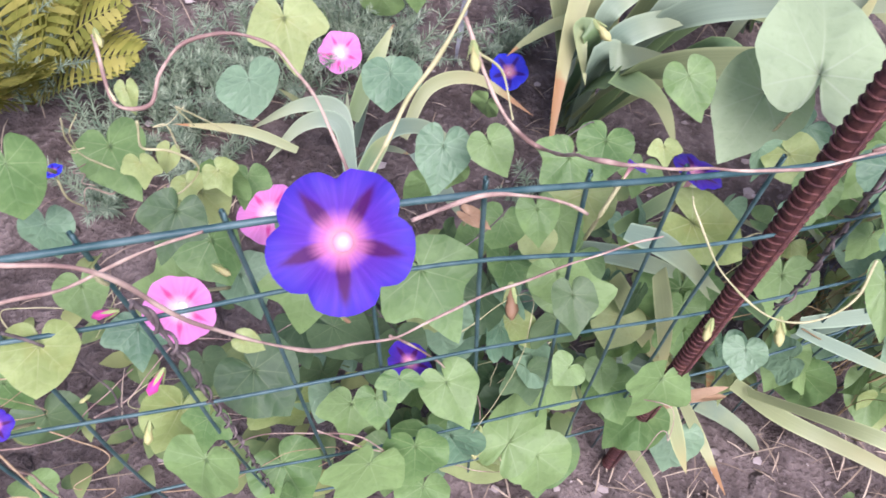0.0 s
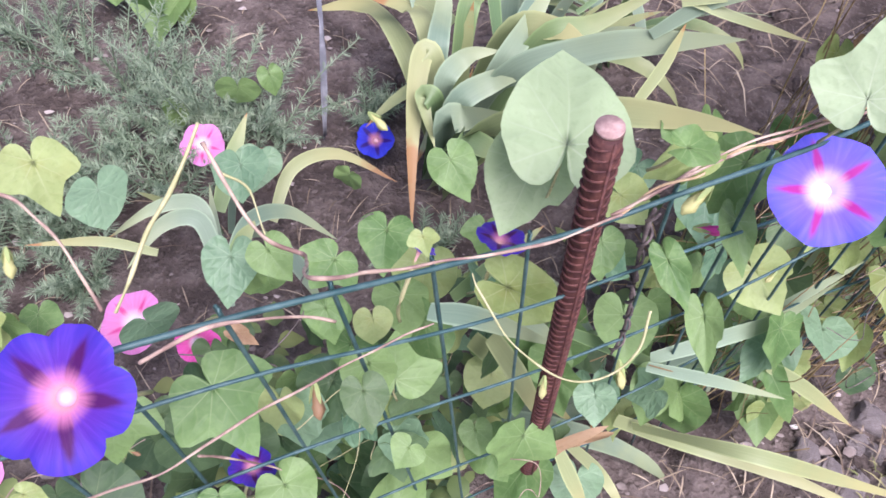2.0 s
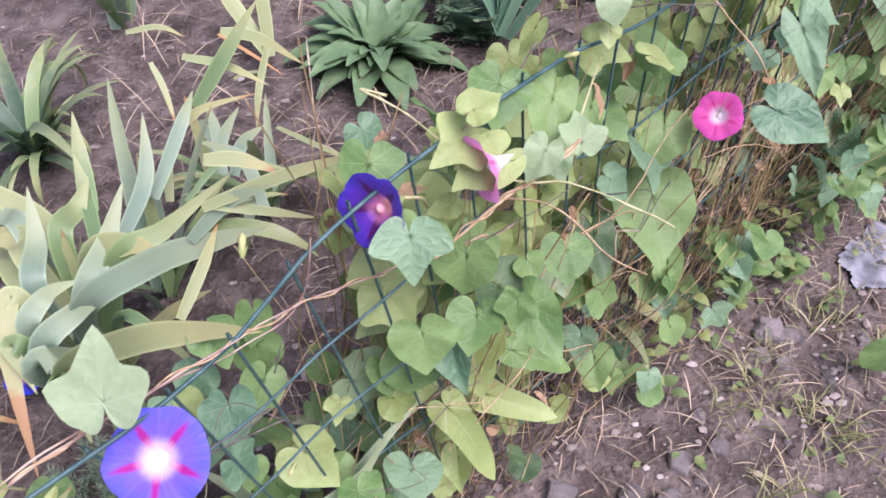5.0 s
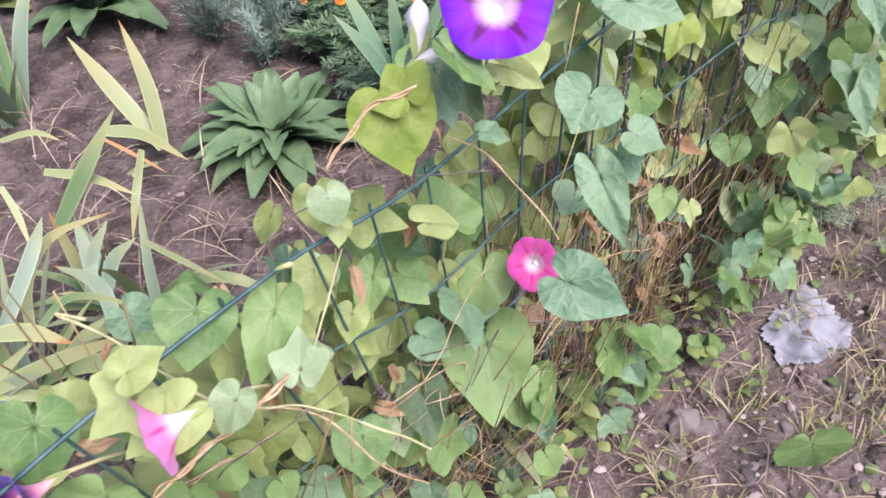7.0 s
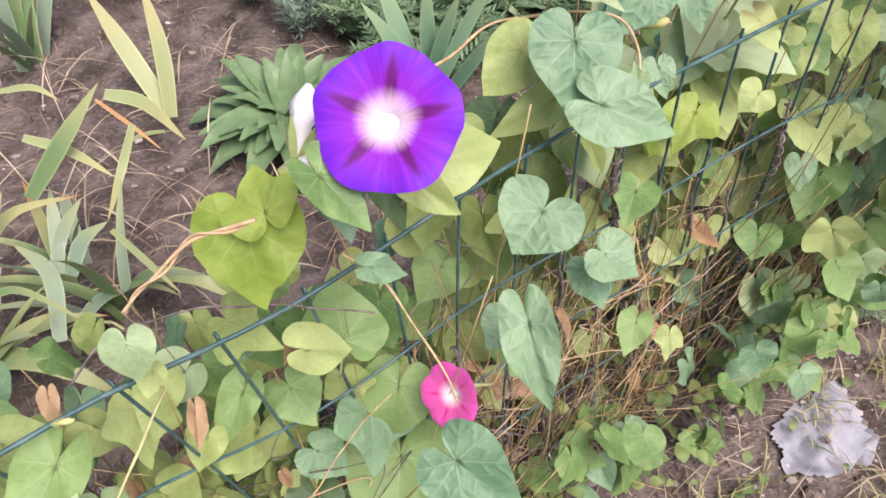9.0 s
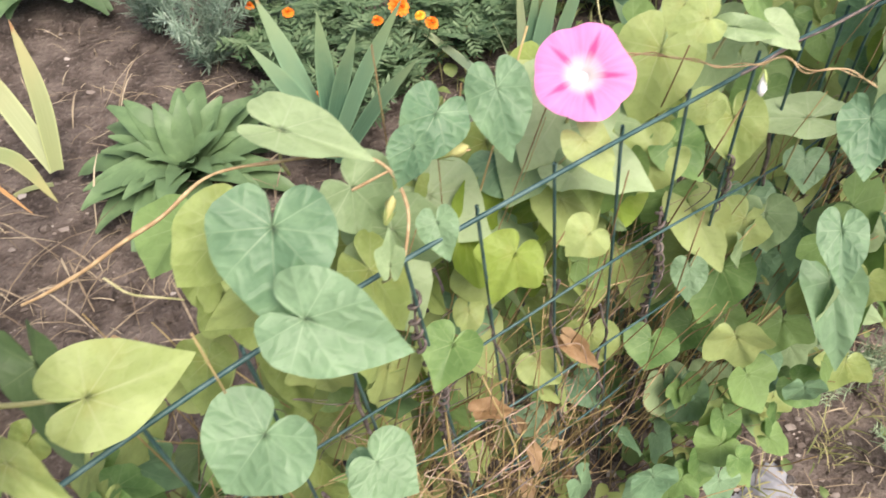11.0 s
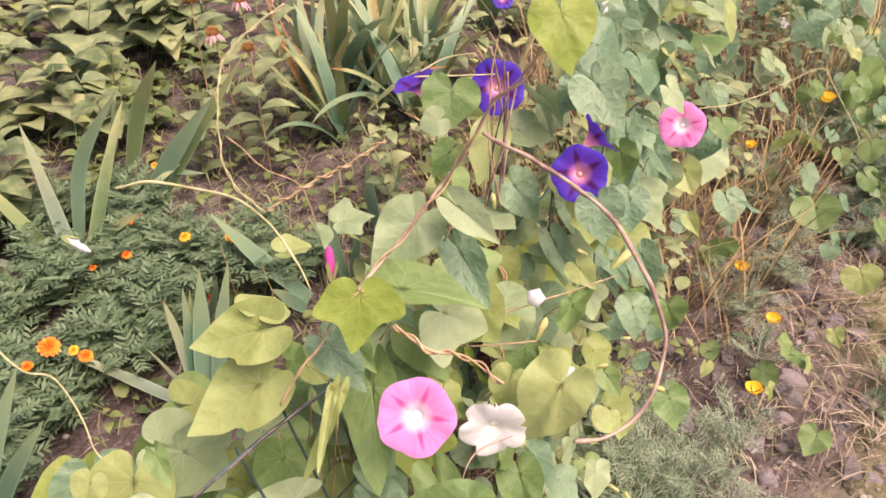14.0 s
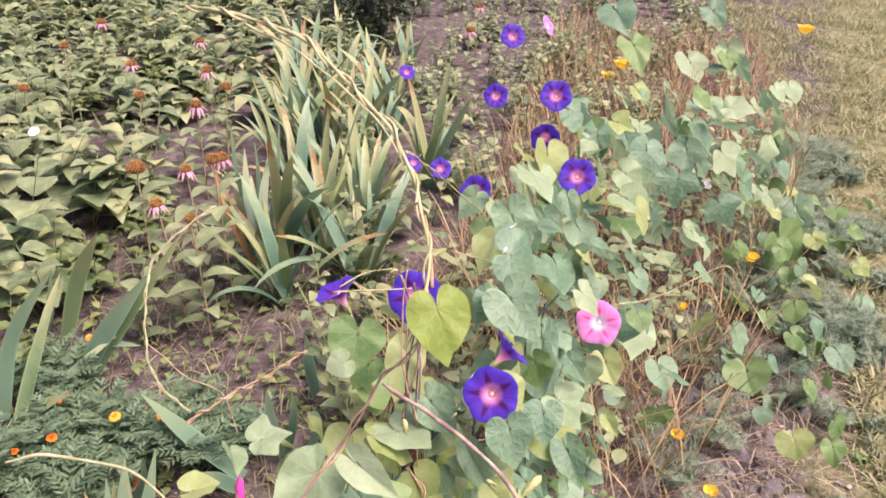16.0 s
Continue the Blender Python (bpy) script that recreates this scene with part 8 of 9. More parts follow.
sword(IRIS_LOW, [(0.31, 1.636, 0.159), (0.381, 1.622, 0.17), (0.431, 1.588, 0.157)], 0.013, BLADE_PALE)
sword(IRIS_PAIR, [(0.613, 1.653, 0.028), (0.544, 1.761, 0.137), (0.487, 1.834, 0.247)], 0.041, BLADE_PALE)
sword(IRIS_PAIR, [(0.613, 1.653, 0.028), (0.62, 1.732, 0.151), (0.604, 1.817, 0.271)], 0.035, BLADE_PALE)
sword(IRIS_PAIR, [(0.507, 1.617, 0.139), (0.584, 1.581, 0.133), (0.665, 1.462, 0.127)], 0.029, BLADE_PALE)
sword(IRIS_PAIR, [(0.5, 1.57, 0.164), (0.565, 1.511, 0.136), (0.619, 1.458, 0.109)], 0.008, BLADE_DRY)
sword(IRIS_ROW, [(2.357, 2.746, 0.091), (2.313, 2.814, 0.254), (2.272, 2.845, 0.473)], 0.028, BLADE_DRY)
sword(IRIS_ROW, [(2.388, 2.726, 0.096), (2.377, 2.805, 0.312), (2.412, 2.891, 0.484)], 0.042, BLADE_GREY)
sword(IRIS_ROW, [(2.397, 2.72, 0.096), (2.418, 2.776, 0.314), (2.487, 2.838, 0.487)], 0.038, BLADE_GREY)
sword(IRIS_BROAD, [(1.487, 2.418, 0.02), (1.555, 2.423, 0.261), (1.682, 2.364, 0.465)], 0.039, BLADE_BLUE)
sword(IRIS_BROAD, [(1.713, 2.741, 0.02), (1.781, 2.715, 0.24), (1.849, 2.653, 0.4)], 0.054, BLADE)
sword(IRIS_BROAD, [(1.676, 2.441, 0.02), (1.775, 2.39, 0.218), (1.909, 2.315, 0.412)], 0.054, BLADE_BLUE)
sword(IRIS_BROAD, [(1.479, 2.343, 0.02), (1.555, 2.26, 0.132), (1.642, 2.16, 0.223)], 0.041, BLADE)
sword(IRIS_BROAD, [(1.701, 2.554, 0.02), (1.771, 2.464, 0.134), (1.854, 2.327, 0.183)], 0.038, BLADE_BLUE)
sword(IRIS_BROAD, [(1.699, 2.442, 0.02), (1.867, 2.383, 0.284), (2.018, 2.319, 0.517)], 0.032, BLADE)
sword(IRIS_BROAD, [(1.616, 2.73, 0.02), (1.671, 2.665, 0.161), (1.704, 2.633, 0.322)], 0.032, BLADE_BLUE)
sword(IRIS_NARROW, [(1.947, 1.861, 0.02), (1.851, 1.922, 0.151), (1.766, 1.978, 0.284)], 0.048, BLADE_BLUE)
sword(IRIS_NARROW, [(2.062, 1.883, 0.02), (2.037, 1.884, 0.145), (2.028, 1.869, 0.257)], 0.044, BLADE_BLUE)
sword(IRIS_NARROW, [(2.071, 1.877, 0.02), (2.083, 1.852, 0.146), (2.078, 1.83, 0.254)], 0.044, BLADE_BLUE)
sword(IRIS_NARROW, [(1.924, 1.83, 0.02), (1.877, 1.813, 0.084), (1.832, 1.798, 0.149)], 0.039, BLADE_BLUE)
sword(IRIS_NARROW, [(1.695, 1.916, 0.02), (1.713, 1.879, 0.122), (1.722, 1.841, 0.208)], 0.030, BLADE_BLUE)
sword(IRIS_NARROW, [(1.643, 1.94, 0.02), (1.642, 1.905, 0.104), (1.642, 1.867, 0.179)], 0.024, BLADE_BLUE)
sword(IRIS_NARROW, [(2.112, 1.837, 0.02), (2.129, 1.809, 0.146), (2.1, 1.781, 0.215)], 0.044, BLADE_BLUE)
sword(IRIS_NARROW, [(2.247, 2.056, 0.02), (2.224, 2.049, 0.153), (2.211, 2.027, 0.266)], 0.056, BLADE_BLUE)
sword(IRIS_NARROW, [(2.281, 2.033, 0.02), (2.284, 2.01, 0.154), (2.287, 1.975, 0.268)], 0.049, BLADE_BLUE)
sword(IRIS_FAN, [(1.168, 1.522, 0.083), (1.103, 1.559, 0.214), (1.038, 1.597, 0.305)], 0.038, BLADE_BLUE)
sword(IRIS_FAN, [(1.157, 1.519, 0.083), (1.11, 1.586, 0.244), (1.064, 1.654, 0.365)], 0.042, BLADE_BLUE)
sword(IRIS_FAN, [(1.161, 1.524, 0.083), (1.164, 1.559, 0.241), (1.166, 1.594, 0.359)], 0.038, BLADE_BLUE)
sword(IRIS_FAN, [(1.148, 1.52, 0.083), (1.187, 1.533, 0.234), (1.226, 1.546, 0.345)], 0.033, BLADE_BLUE)
sword(IRIS_FAN, [(1.153, 1.509, 0.083), (1.231, 1.532, 0.256), (1.31, 1.555, 0.388)], 0.031, BLADE_BLUE)
sword(IRIS_FAN, [(1.165, 1.494, 0.083), (1.243, 1.484, 0.223), (1.32, 1.474, 0.324)], 0.029, BLADE_BLUE)
sword(IRIS_NARROW, [(1.598, 1.646, 0.02), (1.639, 1.711, 0.177), (1.671, 1.753, 0.308)], 0.043, BLADE_BLUE)
sword(IRIS_NARROW, [(1.621, 1.635, 0.02), (1.676, 1.693, 0.177), (1.731, 1.736, 0.319)], 0.035, BLADE_BLUE)
sword(IRIS_NARROW, [(1.584, 1.662, 0.02), (1.61, 1.71, 0.156), (1.629, 1.75, 0.279)], 0.028, BLADE_BLUE)

# a withered blade and bluish ones beside it in the row
sword(IRIS_ROW, [(2.41, 2.915, 0.0), (2.36, 2.85, 0.20), (2.27, 2.735, 0.42), (2.195, 2.63, 0.585)], 0.026, BLADE_DRY)
sword(IRIS_ROW, [(2.43, 2.90, 0.0), (2.40, 2.90, 0.22), (2.37, 2.88, 0.44), (2.36, 2.86, 0.60)], 0.030, BLADE_BLUE)
sword(IRIS_ROW, [(2.44, 2.91, 0.0), (2.45, 2.90, 0.20), (2.45, 2.88, 0.38), (2.44, 2.86, 0.52)], 0.028, BLADE_BLUE)
sword(IRIS_ROW, [(2.45, 2.91, 0.0), (2.49, 2.88, 0.22), (2.52, 2.86, 0.42), (2.53, 2.84, 0.60)], 0.026, BLADE_BLUE)

# ---- feathery and leafy plants of the bed ----
for i in range(15):
    x, y = -0.74 + 0.86 * ((i * 0.618) % 1.0), 0.66 + 0.50 * ((i * 0.382 + 0.1) % 1.0)
    if x > -0.28 and y < 0.84:
        continue
    feathery("feathery_spurge", (x, y), bed.uniform(0.14, 0.26), bed.uniform(0.16, 0.28), 10, FEATHER, "grey-green feathery plant with needle-like leaves", "plant", 100 + i, 0.0135)
for i, (x, y) in enumerate([(-0.34, 0.60), (-0.46, 0.52), (0.06, 0.97), (0.16, 0.66)]):
    feathery("feathery_spurge", (x, y), 0.11, 0.10, 12, FEATHER, "small grey-green feathery plant", "plant", 140 + i, 0.015)
for i, (x, y) in enumerate([(0.93, 1.98), (1.10, 2.08), (0.80, 2.14), (0.98, 2.26)]):
    feathery("feathery_spurge", (x, y), 0.34, 0.17, 16, FEATHER_BLUE, "tall airy blue-green plant with thread leaves", "plant", 120 + i, 0.030)
fern_plant((-0.64, 0.66), 0.24, 3, FERN, "yellow-green ferny plant with cut leaves")
fern_plant((-0.86, 0.98), 0.28, 4, FERN, "yellow-green ferny plant in the bed")
rosette((0.87, 1.60), 0.23, 64, 5)
rosette((0.52, 2.35), 0.24, 32, 6)
for i, (x, y) in enumerate([(-0.44, 0.75), (-0.36, 0.76), (-0.38, 0.69), (-0.24, 0.87), (-0.12, 0.93), (-0.45, 0.66), (-0.49, 0.58), (-0.34, 0.84), (-0.18, 0.94), (-0.25, 0.78)]):
    feathery("feathery_spurge", (x, y), 0.13, 0.13, 12, FEATHER, "low grey-green feathery plant among the vines", "plant", 160 + i, 0.015)

def film_strip(points, widths):
    """A torn ribbon of stiff film that stands out of the soil and broadens upwards."""
    line = bezier([Vector(p) for p in points], 8)
    n = len(line)
    vs, fs = [], []
    for i, c in enumerate(line):
        t = i / (n - 1)
        w = float(np.interp(t, [k / (len(widths) - 1) for k in range(len(widths))], widths))
        for k in range(5):
            a = k / 4 - 0.5
            rag = 0.012 * noise.noise(Vector((t * 14, a * 5, 3))) * t
            vs.append(c + Vector((0.86, 0.5, 0)) * (a * w + rag) + Vector((-0.5, 0.86, 0)) * (w * 0.35 * math.cos(3.0 * a) + 0.004 * math.sin(20 * t + 4 * a)) + Vector((0, 0, 0.03 * noise.noise(Vector((a * 6, 1, 1))) * (t > 0.95))))
        if i:
            fs += [((i - 1) * 5 + k, (i - 1) * 5 + k + 1, i * 5 + k + 1, i * 5 + k) for k in range(4)]
    ob = new("plastic_strip", mesh_of("plastic_strip", vs, fs, TAPE))
    mod = ob.modifiers.new("thickness", "SOLIDIFY")
    mod.thickness = 0.0012
    tagged(ob, "torn grey-lilac plastic strip standing in the soil", "plastic strip")


film_strip([(-0.011, 0.91, 0), (-0.023, 1.026, 0.193), (-0.088, 1.294, 0.138), (-0.161, 1.41, 0.209)], [0.007, 0.009, 0.011, 0.015, 0.05, 0.08])


OR, AM, RE = "orange", "amber", "red"
marigold((1.33, 1.84), 0.19, [(0.02, -0.02, 0.205, 0.024, OR), (-0.03, -0.04, 0.19, 0.014, OR), (0.08, -0.07, 0.19, 0.016, OR), (0.11, 0.06, 0.15, 0.012, RE)], 201)
marigold((1.12, 1.90), 0.18, [(0.0, -0.03, 0.19, 0.014, OR), (-0.08, 0.04, 0.17, 0.012, OR)], 202)
marigold((1.72, 2.04), 0.19, [(-0.01, 0.01, 0.20, 0.015, AM), (0.09, -0.05, 0.20, 0.018, AM), (-0.02, -0.13, 0.10, 0.020, RE)], 203)
marigold((1.55, 2.12), 0.17, [(0.02, -0.04, 0.19, 0.013, OR), (-0.06, 0.02, 0.14, 0.010, OR)], 204)
marigold((1.15, 2.16), 0.18, [(0.0, 0.0, 0.20, 0.014, AM), (-0.06, 0.05, 0.18, 0.012, OR), (0.09, 0.03, 0.19, 0.014, OR)], 205)
marigold((1.15, 1.66), 0.14, [(0.0, -0.04, 0.16, 0.012, OR)], 206)
for i in range(11):
    x, y = bed.uniform(1.0, 2.1), bed.uniform(1.75, 2.55)
    marigold((x, y), bed.uniform(0.14, 0.20), [(bed.uniform(-0.08, 0.08), bed.uniform(-0.08, 0.08), 0.19, 0.012, bed.choice((OR, OR, AM)))] if i % 3 == 0 else [], 220 + i)

for i, (x, y, z, r) in enumerate([(2.06, 2.97, 0.45, 0.036), (2.32, 2.97, 0.45, 0.028), (2.07, 2.66, 0.45, 0.024), (2.11, 2.54, 0.45, 0.022), (2.47, 4.39, 0.45, 0.030), (2.73, 4.12, 0.45, 0.030), (2.67, 3.81, 0.45, 0.030), (2.22, 2.87, 0.45, 0.024),
                                 (2.49, 3.61, 0.45, 0.030), (2.28, 3.82, 0.45, 0.028), (4.43, 4.29, 0.45, 0.032), (4.96, 4.87, 0.45, 0.032), (2.2, 4.9, 0.46, 0.03), (2.5, 5.3, 0.48, 0.03), (2.9, 4.7, 0.46, 0.03), (1.9, 4.2, 0.44, 0.028)]):
    coneflower((x, y), z, r * 1.3, 300 + i, (bed.uniform(-0.04, 0.04), bed.uniform(-0.04, 0.04)))
coneflower((2.25, 2.70), 0.56, 0.034, 330, (-0.03, -0.04))
for i in range(60):
    x, y = bed.uniform(1.2, 3.0), bed.uniform(2.5, 6.5)
    if (x - 1.0) * 1.3 > y - 0.9 or y < 2.2 + 0.2 * x:
        continue
    coneflower((x, y), bed.uniform(0.26, 0.42), 0, 340 + i, (bed.uniform(-0.06, 0.06), bed.uniform(-0.06, 0.06)))

for i, (x, y, z, r) in enumerate([(5.35, 3.80, 0.20, 0.06), (5.12, 3.70, 0.18, 0.05), (7.64, 3.92, 0.18, 0.07), (3.79, 1.72, 0.18, 0.028), (3.32, 1.64, 0.18, 0.018), (2.86, 1.27, 0.15, 0.018), (2.77, 1.10, 0.15, 0.018), (2.56, 0.98, 0.15, 0.018)] ):
    poppy((x, y), z, r, 400 + i)


# ---- low growth, litter and far plants ----
def cover(name, n, where, size, mat, label, category, seed, height=0.06):
    """Small pointed leaves close to the ground, joined."""
    rng = random.Random(seed)
    p = Pile()
    for _ in range(n):
        x, y, h = where(rng)
        w = rng.uniform(0, 6.28)
        d = Vector((math.cos(w), math.sin(w), rng.uniform(-0.1, 0.7)))
        broad_leaf(p, Vector((x, y, ground_z(x, y) + h * rng.random())), d, rng.uniform(*size), rng.uniform(0.5, 0.8), rng)
    tagged(new(name, p.done(name, mat)), label, category, kind="stuff")


def clumps(name, n, where, height, leaves, size, mat, label, category, seed):
    """Leafy plants: thin stems with leaves that grow smaller upwards, joined."""
    rng = random.Random(seed)
    p = Pile()
    for _ in range(n):
        x, y, _h = where(rng)
        foot = Vector((x, y, ground_z(x, y)))
        tall = rng.uniform(*height)
        for _s in range(3):
            tip = foot + Vector((rng.uniform(-0.5, 0.5) * tall, rng.uniform(-0.5, 0.5) * tall, tall * rng.uniform(0.7, 1.1)))
            p.add(*tube_data([foot, foot.lerp(tip, 0.5) + Vector((0, 0, 0.05 * tall)), tip], 0.0025, 0.0015, 4))
            for k in range(leaves // 3):
                t = 0.15 + 0.85 * (k + rng.random()) / (leaves // 3)
                w = 2.4 * k + rng.uniform(-0.5, 0.5)
                ln = rng.uniform(*size) * (1.15 - 0.6 * t)
                broad_leaf(p, foot.lerp(tip, t), Vector((math.cos(w), math.sin(w), rng.uniform(-0.2, 0.8))), ln, rng.uniform(0.55, 0.95), rng)
    tagged(new(name, p.done(name, mat)), label, category, kind="stuff")


def grass_edge(k):
    """How far from the fence the grass begins, k metres along it."""
    return float(np.interp(k, [1.8, 3.2, 4.5, 5.5, 6.5, 8.0, 10.5], [1.2, 0.72, 0.52, 0.27, 0.0, -0.38, -1.35]))


def strip(s0, s1, o0, o1, h):
    def where(rng):
        q = at_fence(rng.uniform(s0, s1), rng.uniform(o0, o1))
        return q.x, q.y, h
    return where


cover("ground_cover", 1050, strip(0.85, 2.6, -0.28, 0.14, 0.20), (0.018, 0.034), COVER, "low weeds with small pointed leaves at the fence's foot", "weeds", 501)
cover("low_weeds", 420, strip(-0.9, 0.9, -0.32, -0.02, 0.12), (0.022, 0.045), COVER, "low green weeds under the vines", "weeds", 502)
cover("thicket_leaves", 900, strip(1.7, 5.2, -0.25, 0.10, 0.55), (0.03, 0.055), BROAD, "dense small leaves of the thicket along the fence", "foliage", 503)


def back_bed(rng):
    while True:
        x, y = rng.uniform(0.2, 6.5), rng.uniform(2.3, 9.5)
        if y > 1.0 + 1.05 * x and y > 2.4 and math.hypot((x - 2.35) / 0.30, (y - 4.2) / 0.65) > 1.0:
            return x, y, 0.36 if y > 3.0 else 0.12


def between(rng):
    """The strip between the fence and the row of irises."""
    while True:
        k = rng.uniform(2.2, 12.0)
        q = at_fence(k, min(-0.15, grass_edge(k) - 0.35) - rng.uniform(0.0, 3.4))
        if q.y < 2.5 + (q.x - 2.5) * 1.9:
            return q.x, q.y, 0.45


clumps("bed_undergrowth", 330, between, (0.20, 0.42), 24, (0.045, 0.095), BROAD, "dense leafy growth between the fence and the irises", "foliage", 505)
clumps("bed_low_leaves", 420, back_bed, (0.10, 0.30), 18, (0.05, 0.10), COVER, "small-leaved low plants between the broad leaves", "foliage", 508)
clumps("bed_foliage", 430, back_bed, (0.16, 0.46), 18, (0.12, 0.22), BROAD, "broad-leaved garden plants filling the bed", "foliage", 504)


def feather_mass():
    """Finely cut grey-green fronds in loose tufts over the thicket's front."""
    rng = random.Random(77)
    p = Pile()
    for _ in range(900):
        k = 1.75 + 3.9 * rng.random() ** 1.3
        o = rng.uniform(0.08, grass_edge(k) + 0.12)
        q = at_fence(k, o)
        lump = noise.noise(Vector((q.x * 3.2, q.y * 3.2, 2)))
        if lump < -0.12 or (2.5 < k < 3.3 and o < 0.40 and rng.random() < 0.93) or (o > 0.36 and k < 3.3 and rng.random() < 0.8):
            continue
        foot = Vector((q.x, q.y, ground_z(q.x, q.y)))
        tall = rng.uniform(0.05, 0.20) * max(0.35, 1.0 - o / 0.9) + 0.05 * max(0.0, lump)
        for _f in range(rng.randint(4, 7)):
            w = rng.uniform(0, 6.28)
            out = Vector((math.cos(w), math.sin(w), 0))
            tip = foot + out * tall * rng.uniform(0.4, 1.0) + Vector((0, 0, tall * rng.uniform(0.6, 1.2)))
            line = bezier([foot, foot.lerp(tip, 0.55) + Vector((0, 0, 0.25 * tall)), tip], 7)
            side = Vector((-math.sin(w), math.cos(w), 0))
            for a, b in zip(line, line[1:]):
                p.blade(a, b, 0.0024, 0, side, 1)
            for i in range(2, len(line)):
                d = (line[i] - line[i - 1]).normalized()
                ln = 0.034 * (1.15 - 0.75 * i / len(line)) * rng.uniform(0.7, 1.3)
                for sg in (-1, 1):
                    e = line[i] + (side * sg + d * 0.6 + Vector((0, 0, rng.uniform(-0.25, 0.35)))) * ln
                    p.blade(line[i], e, 0.0038, 0, None, 1)
                    for t in (0.45, 0.8):
                        c = line[i].lerp(e, t)
                        p.blade(c, c + (d * rng.uniform(0.5, 1.0) - side * sg * 0.2) * ln * 0.5, 0.0046, 0, None, 1)
                        p.blade(c, c + (side * sg - d * rng.uniform(0.2, 0.7)) * ln * 0.4, 0.0046, 0, None, 1)
    tagged(new("feathery_weeds", p.done("feathery_weeds", FEATHER_GREEN)), "finely cut grey-green fronds beside the path", "weeds", kind="stuff")


feather_mass()
fill(3.2, 4.6, 70, (0.10, 0.55), (0.05, 0.24), (0.040, 0.070), (G, Y, B, G, G, B), 91, ("round", "heart"))
fill(1.9, 3.2, 26, (0.10, 0.62), (0.04, 0.16), (0.032, 0.055), (G, Y, B, G), 93, ("round", "heart"))


def litter(name, n, where, length, width, mat, label, category, seed, upright):
    rng = random.Random(seed)
    p = Pile()
    for _ in range(n):
        x, y = where(rng)
        w = rng.uniform(0, 6.28)
        ln = rng.uniform(*length)
        u = rng.uniform(*upright)
        a = Vector((x, y, ground_z(x, y) + 0.004))
        p.blade(a, a + Vector((math.cos(w) * ln * (1 - 0.5 * u), math.sin(w) * ln * (1 - 0.5 * u), ln * u)), width * rng.uniform(0.6, 1.3), 0.12 * ln, None, 3)
    tagged(new(name, p.done(name, mat)), label, category, kind="stuff")


def front(rng):
    q = at_fence(rng.uniform(-0.4, 4.5), 0.03 + 0.95 * rng.random() ** 1.2)
    return q.x, q.y


def verge(rng):
    q = at_fence(rng.uniform(0.4, 6.0), rng.uniform(0.3, 1.6))
    return q.x, q.y


def meadow(rng):
    while True:
        k = 2.2 + 10.5 * rng.random() ** 1.25
        q = at_fence(k, grass_edge(k) - 0.1 + 2.0 * rng.random() ** 1.3)
        tuft = noise.noise(Vector((q.x * 2.1, q.y * 2.1, 7))) + 0.7 * noise.noise(Vector((q.x * 7, q.y * 7, 3)))
        if rng.random() < 0.42 + 0.95 * tuft:
            return q.x, q.y


def behind(rng):
    q = at_fence(rng.uniform(-0.9, 3.2), -rng.uniform(0.1, 1.6))
    return q.x, q.y


litter("dry_straw", 5000, front, (0.012, 0.095), 0.0021, STRAW, "dry grass stalks and straw on the soil", "straw", 601, (0.0, 0.25))
litter("verge_grass", 3600, verge, (0.03, 0.09), 0.0026, GRASS, "short olive grass tufts along the path", "grass", 602, (0.2, 0.9))
litter("path_grass", 42000, meadow, (0.03, 0.10), 0.0065, MEADOW, "short dry grass over the trodden path", "grass", 603, (0.15, 0.8))
def open_bed(rng):
    while True:
        x, y = rng.uniform(1.4, 2.9), rng.uniform(1.7, 3.5)
        if off_of(x, y) < -0.25:
            return x, y


def open_bed_low(rng):
    return (*open_bed(rng), 0.05)


litter("bed_grass", 2600, open_bed, (0.03, 0.09), 0.004, GRASS, "thin green and dry weeds in the open bed", "weeds", 605, (0.1, 0.9))
cover("bed_weeds", 900, open_bed_low, (0.02, 0.05), COVER, "small-leaved weeds on the bed's soil", "weeds", 506)
def thicket(rng):
    k = rng.uniform(2.6, 8.0)
    q = at_fence(k, rng.uniform(-0.6 - 0.3 * (k - 2.6), min(0.25, grass_edge(k) - 0.15)))
    return q.x, q.y


def near_path(rng):
    while True:
        q = at_fence(rng.uniform(0.3, 1.9), rng.uniform(0.16, 0.75))
        if noise.noise(Vector((q.x * 9, q.y * 9, 4))) > 0.12:
            return q.x, q.y


litter("dry_stems", 6500, thicket, (0.12, 0.40), 0.0042, GOLDEN, "dry standing stems in the thicket", "dry stems", 606, (0.5, 1.0))
litter("path_tufts", 1500, near_path, (0.02, 0.075), 0.0026, GRASS, "small green tufts at the path's edge", "grass", 607, (0.3, 0.9))
cover("path_weeds", 130, strip(0.3, 2.0, 0.14, 0.70, 0.03), (0.014, 0.030), COVER, "tiny weeds between the stones", "weeds", 507)
def bare_bed(rng):
    return rng.uniform(0.30, 1.05), rng.uniform(1.15, 1.95)


def brown_edge(rng):
    q = at_fence(rng.uniform(2.5, 4.2), rng.gauss(0.50, 0.13))
    return q.x, q.y


litter("brown_stalks", 480, brown_edge, (0.05, 0.15), 0.0028, STRAW, "matted brown stalks at the path's edge", "straw", 609, (0.03, 0.45))
litter("bed_stalks", 150, bare_bed, (0.08, 0.24), 0.0035, STRAW, "long dry stalks fallen on the bed", "straw", 608, (0.05, 0.5))
litter("bed_litter", 2200, behind, (0.02, 0.08), 0.0020, STRAW, "dry stalks scattered over the bed", "straw", 604, (0.0, 0.2))



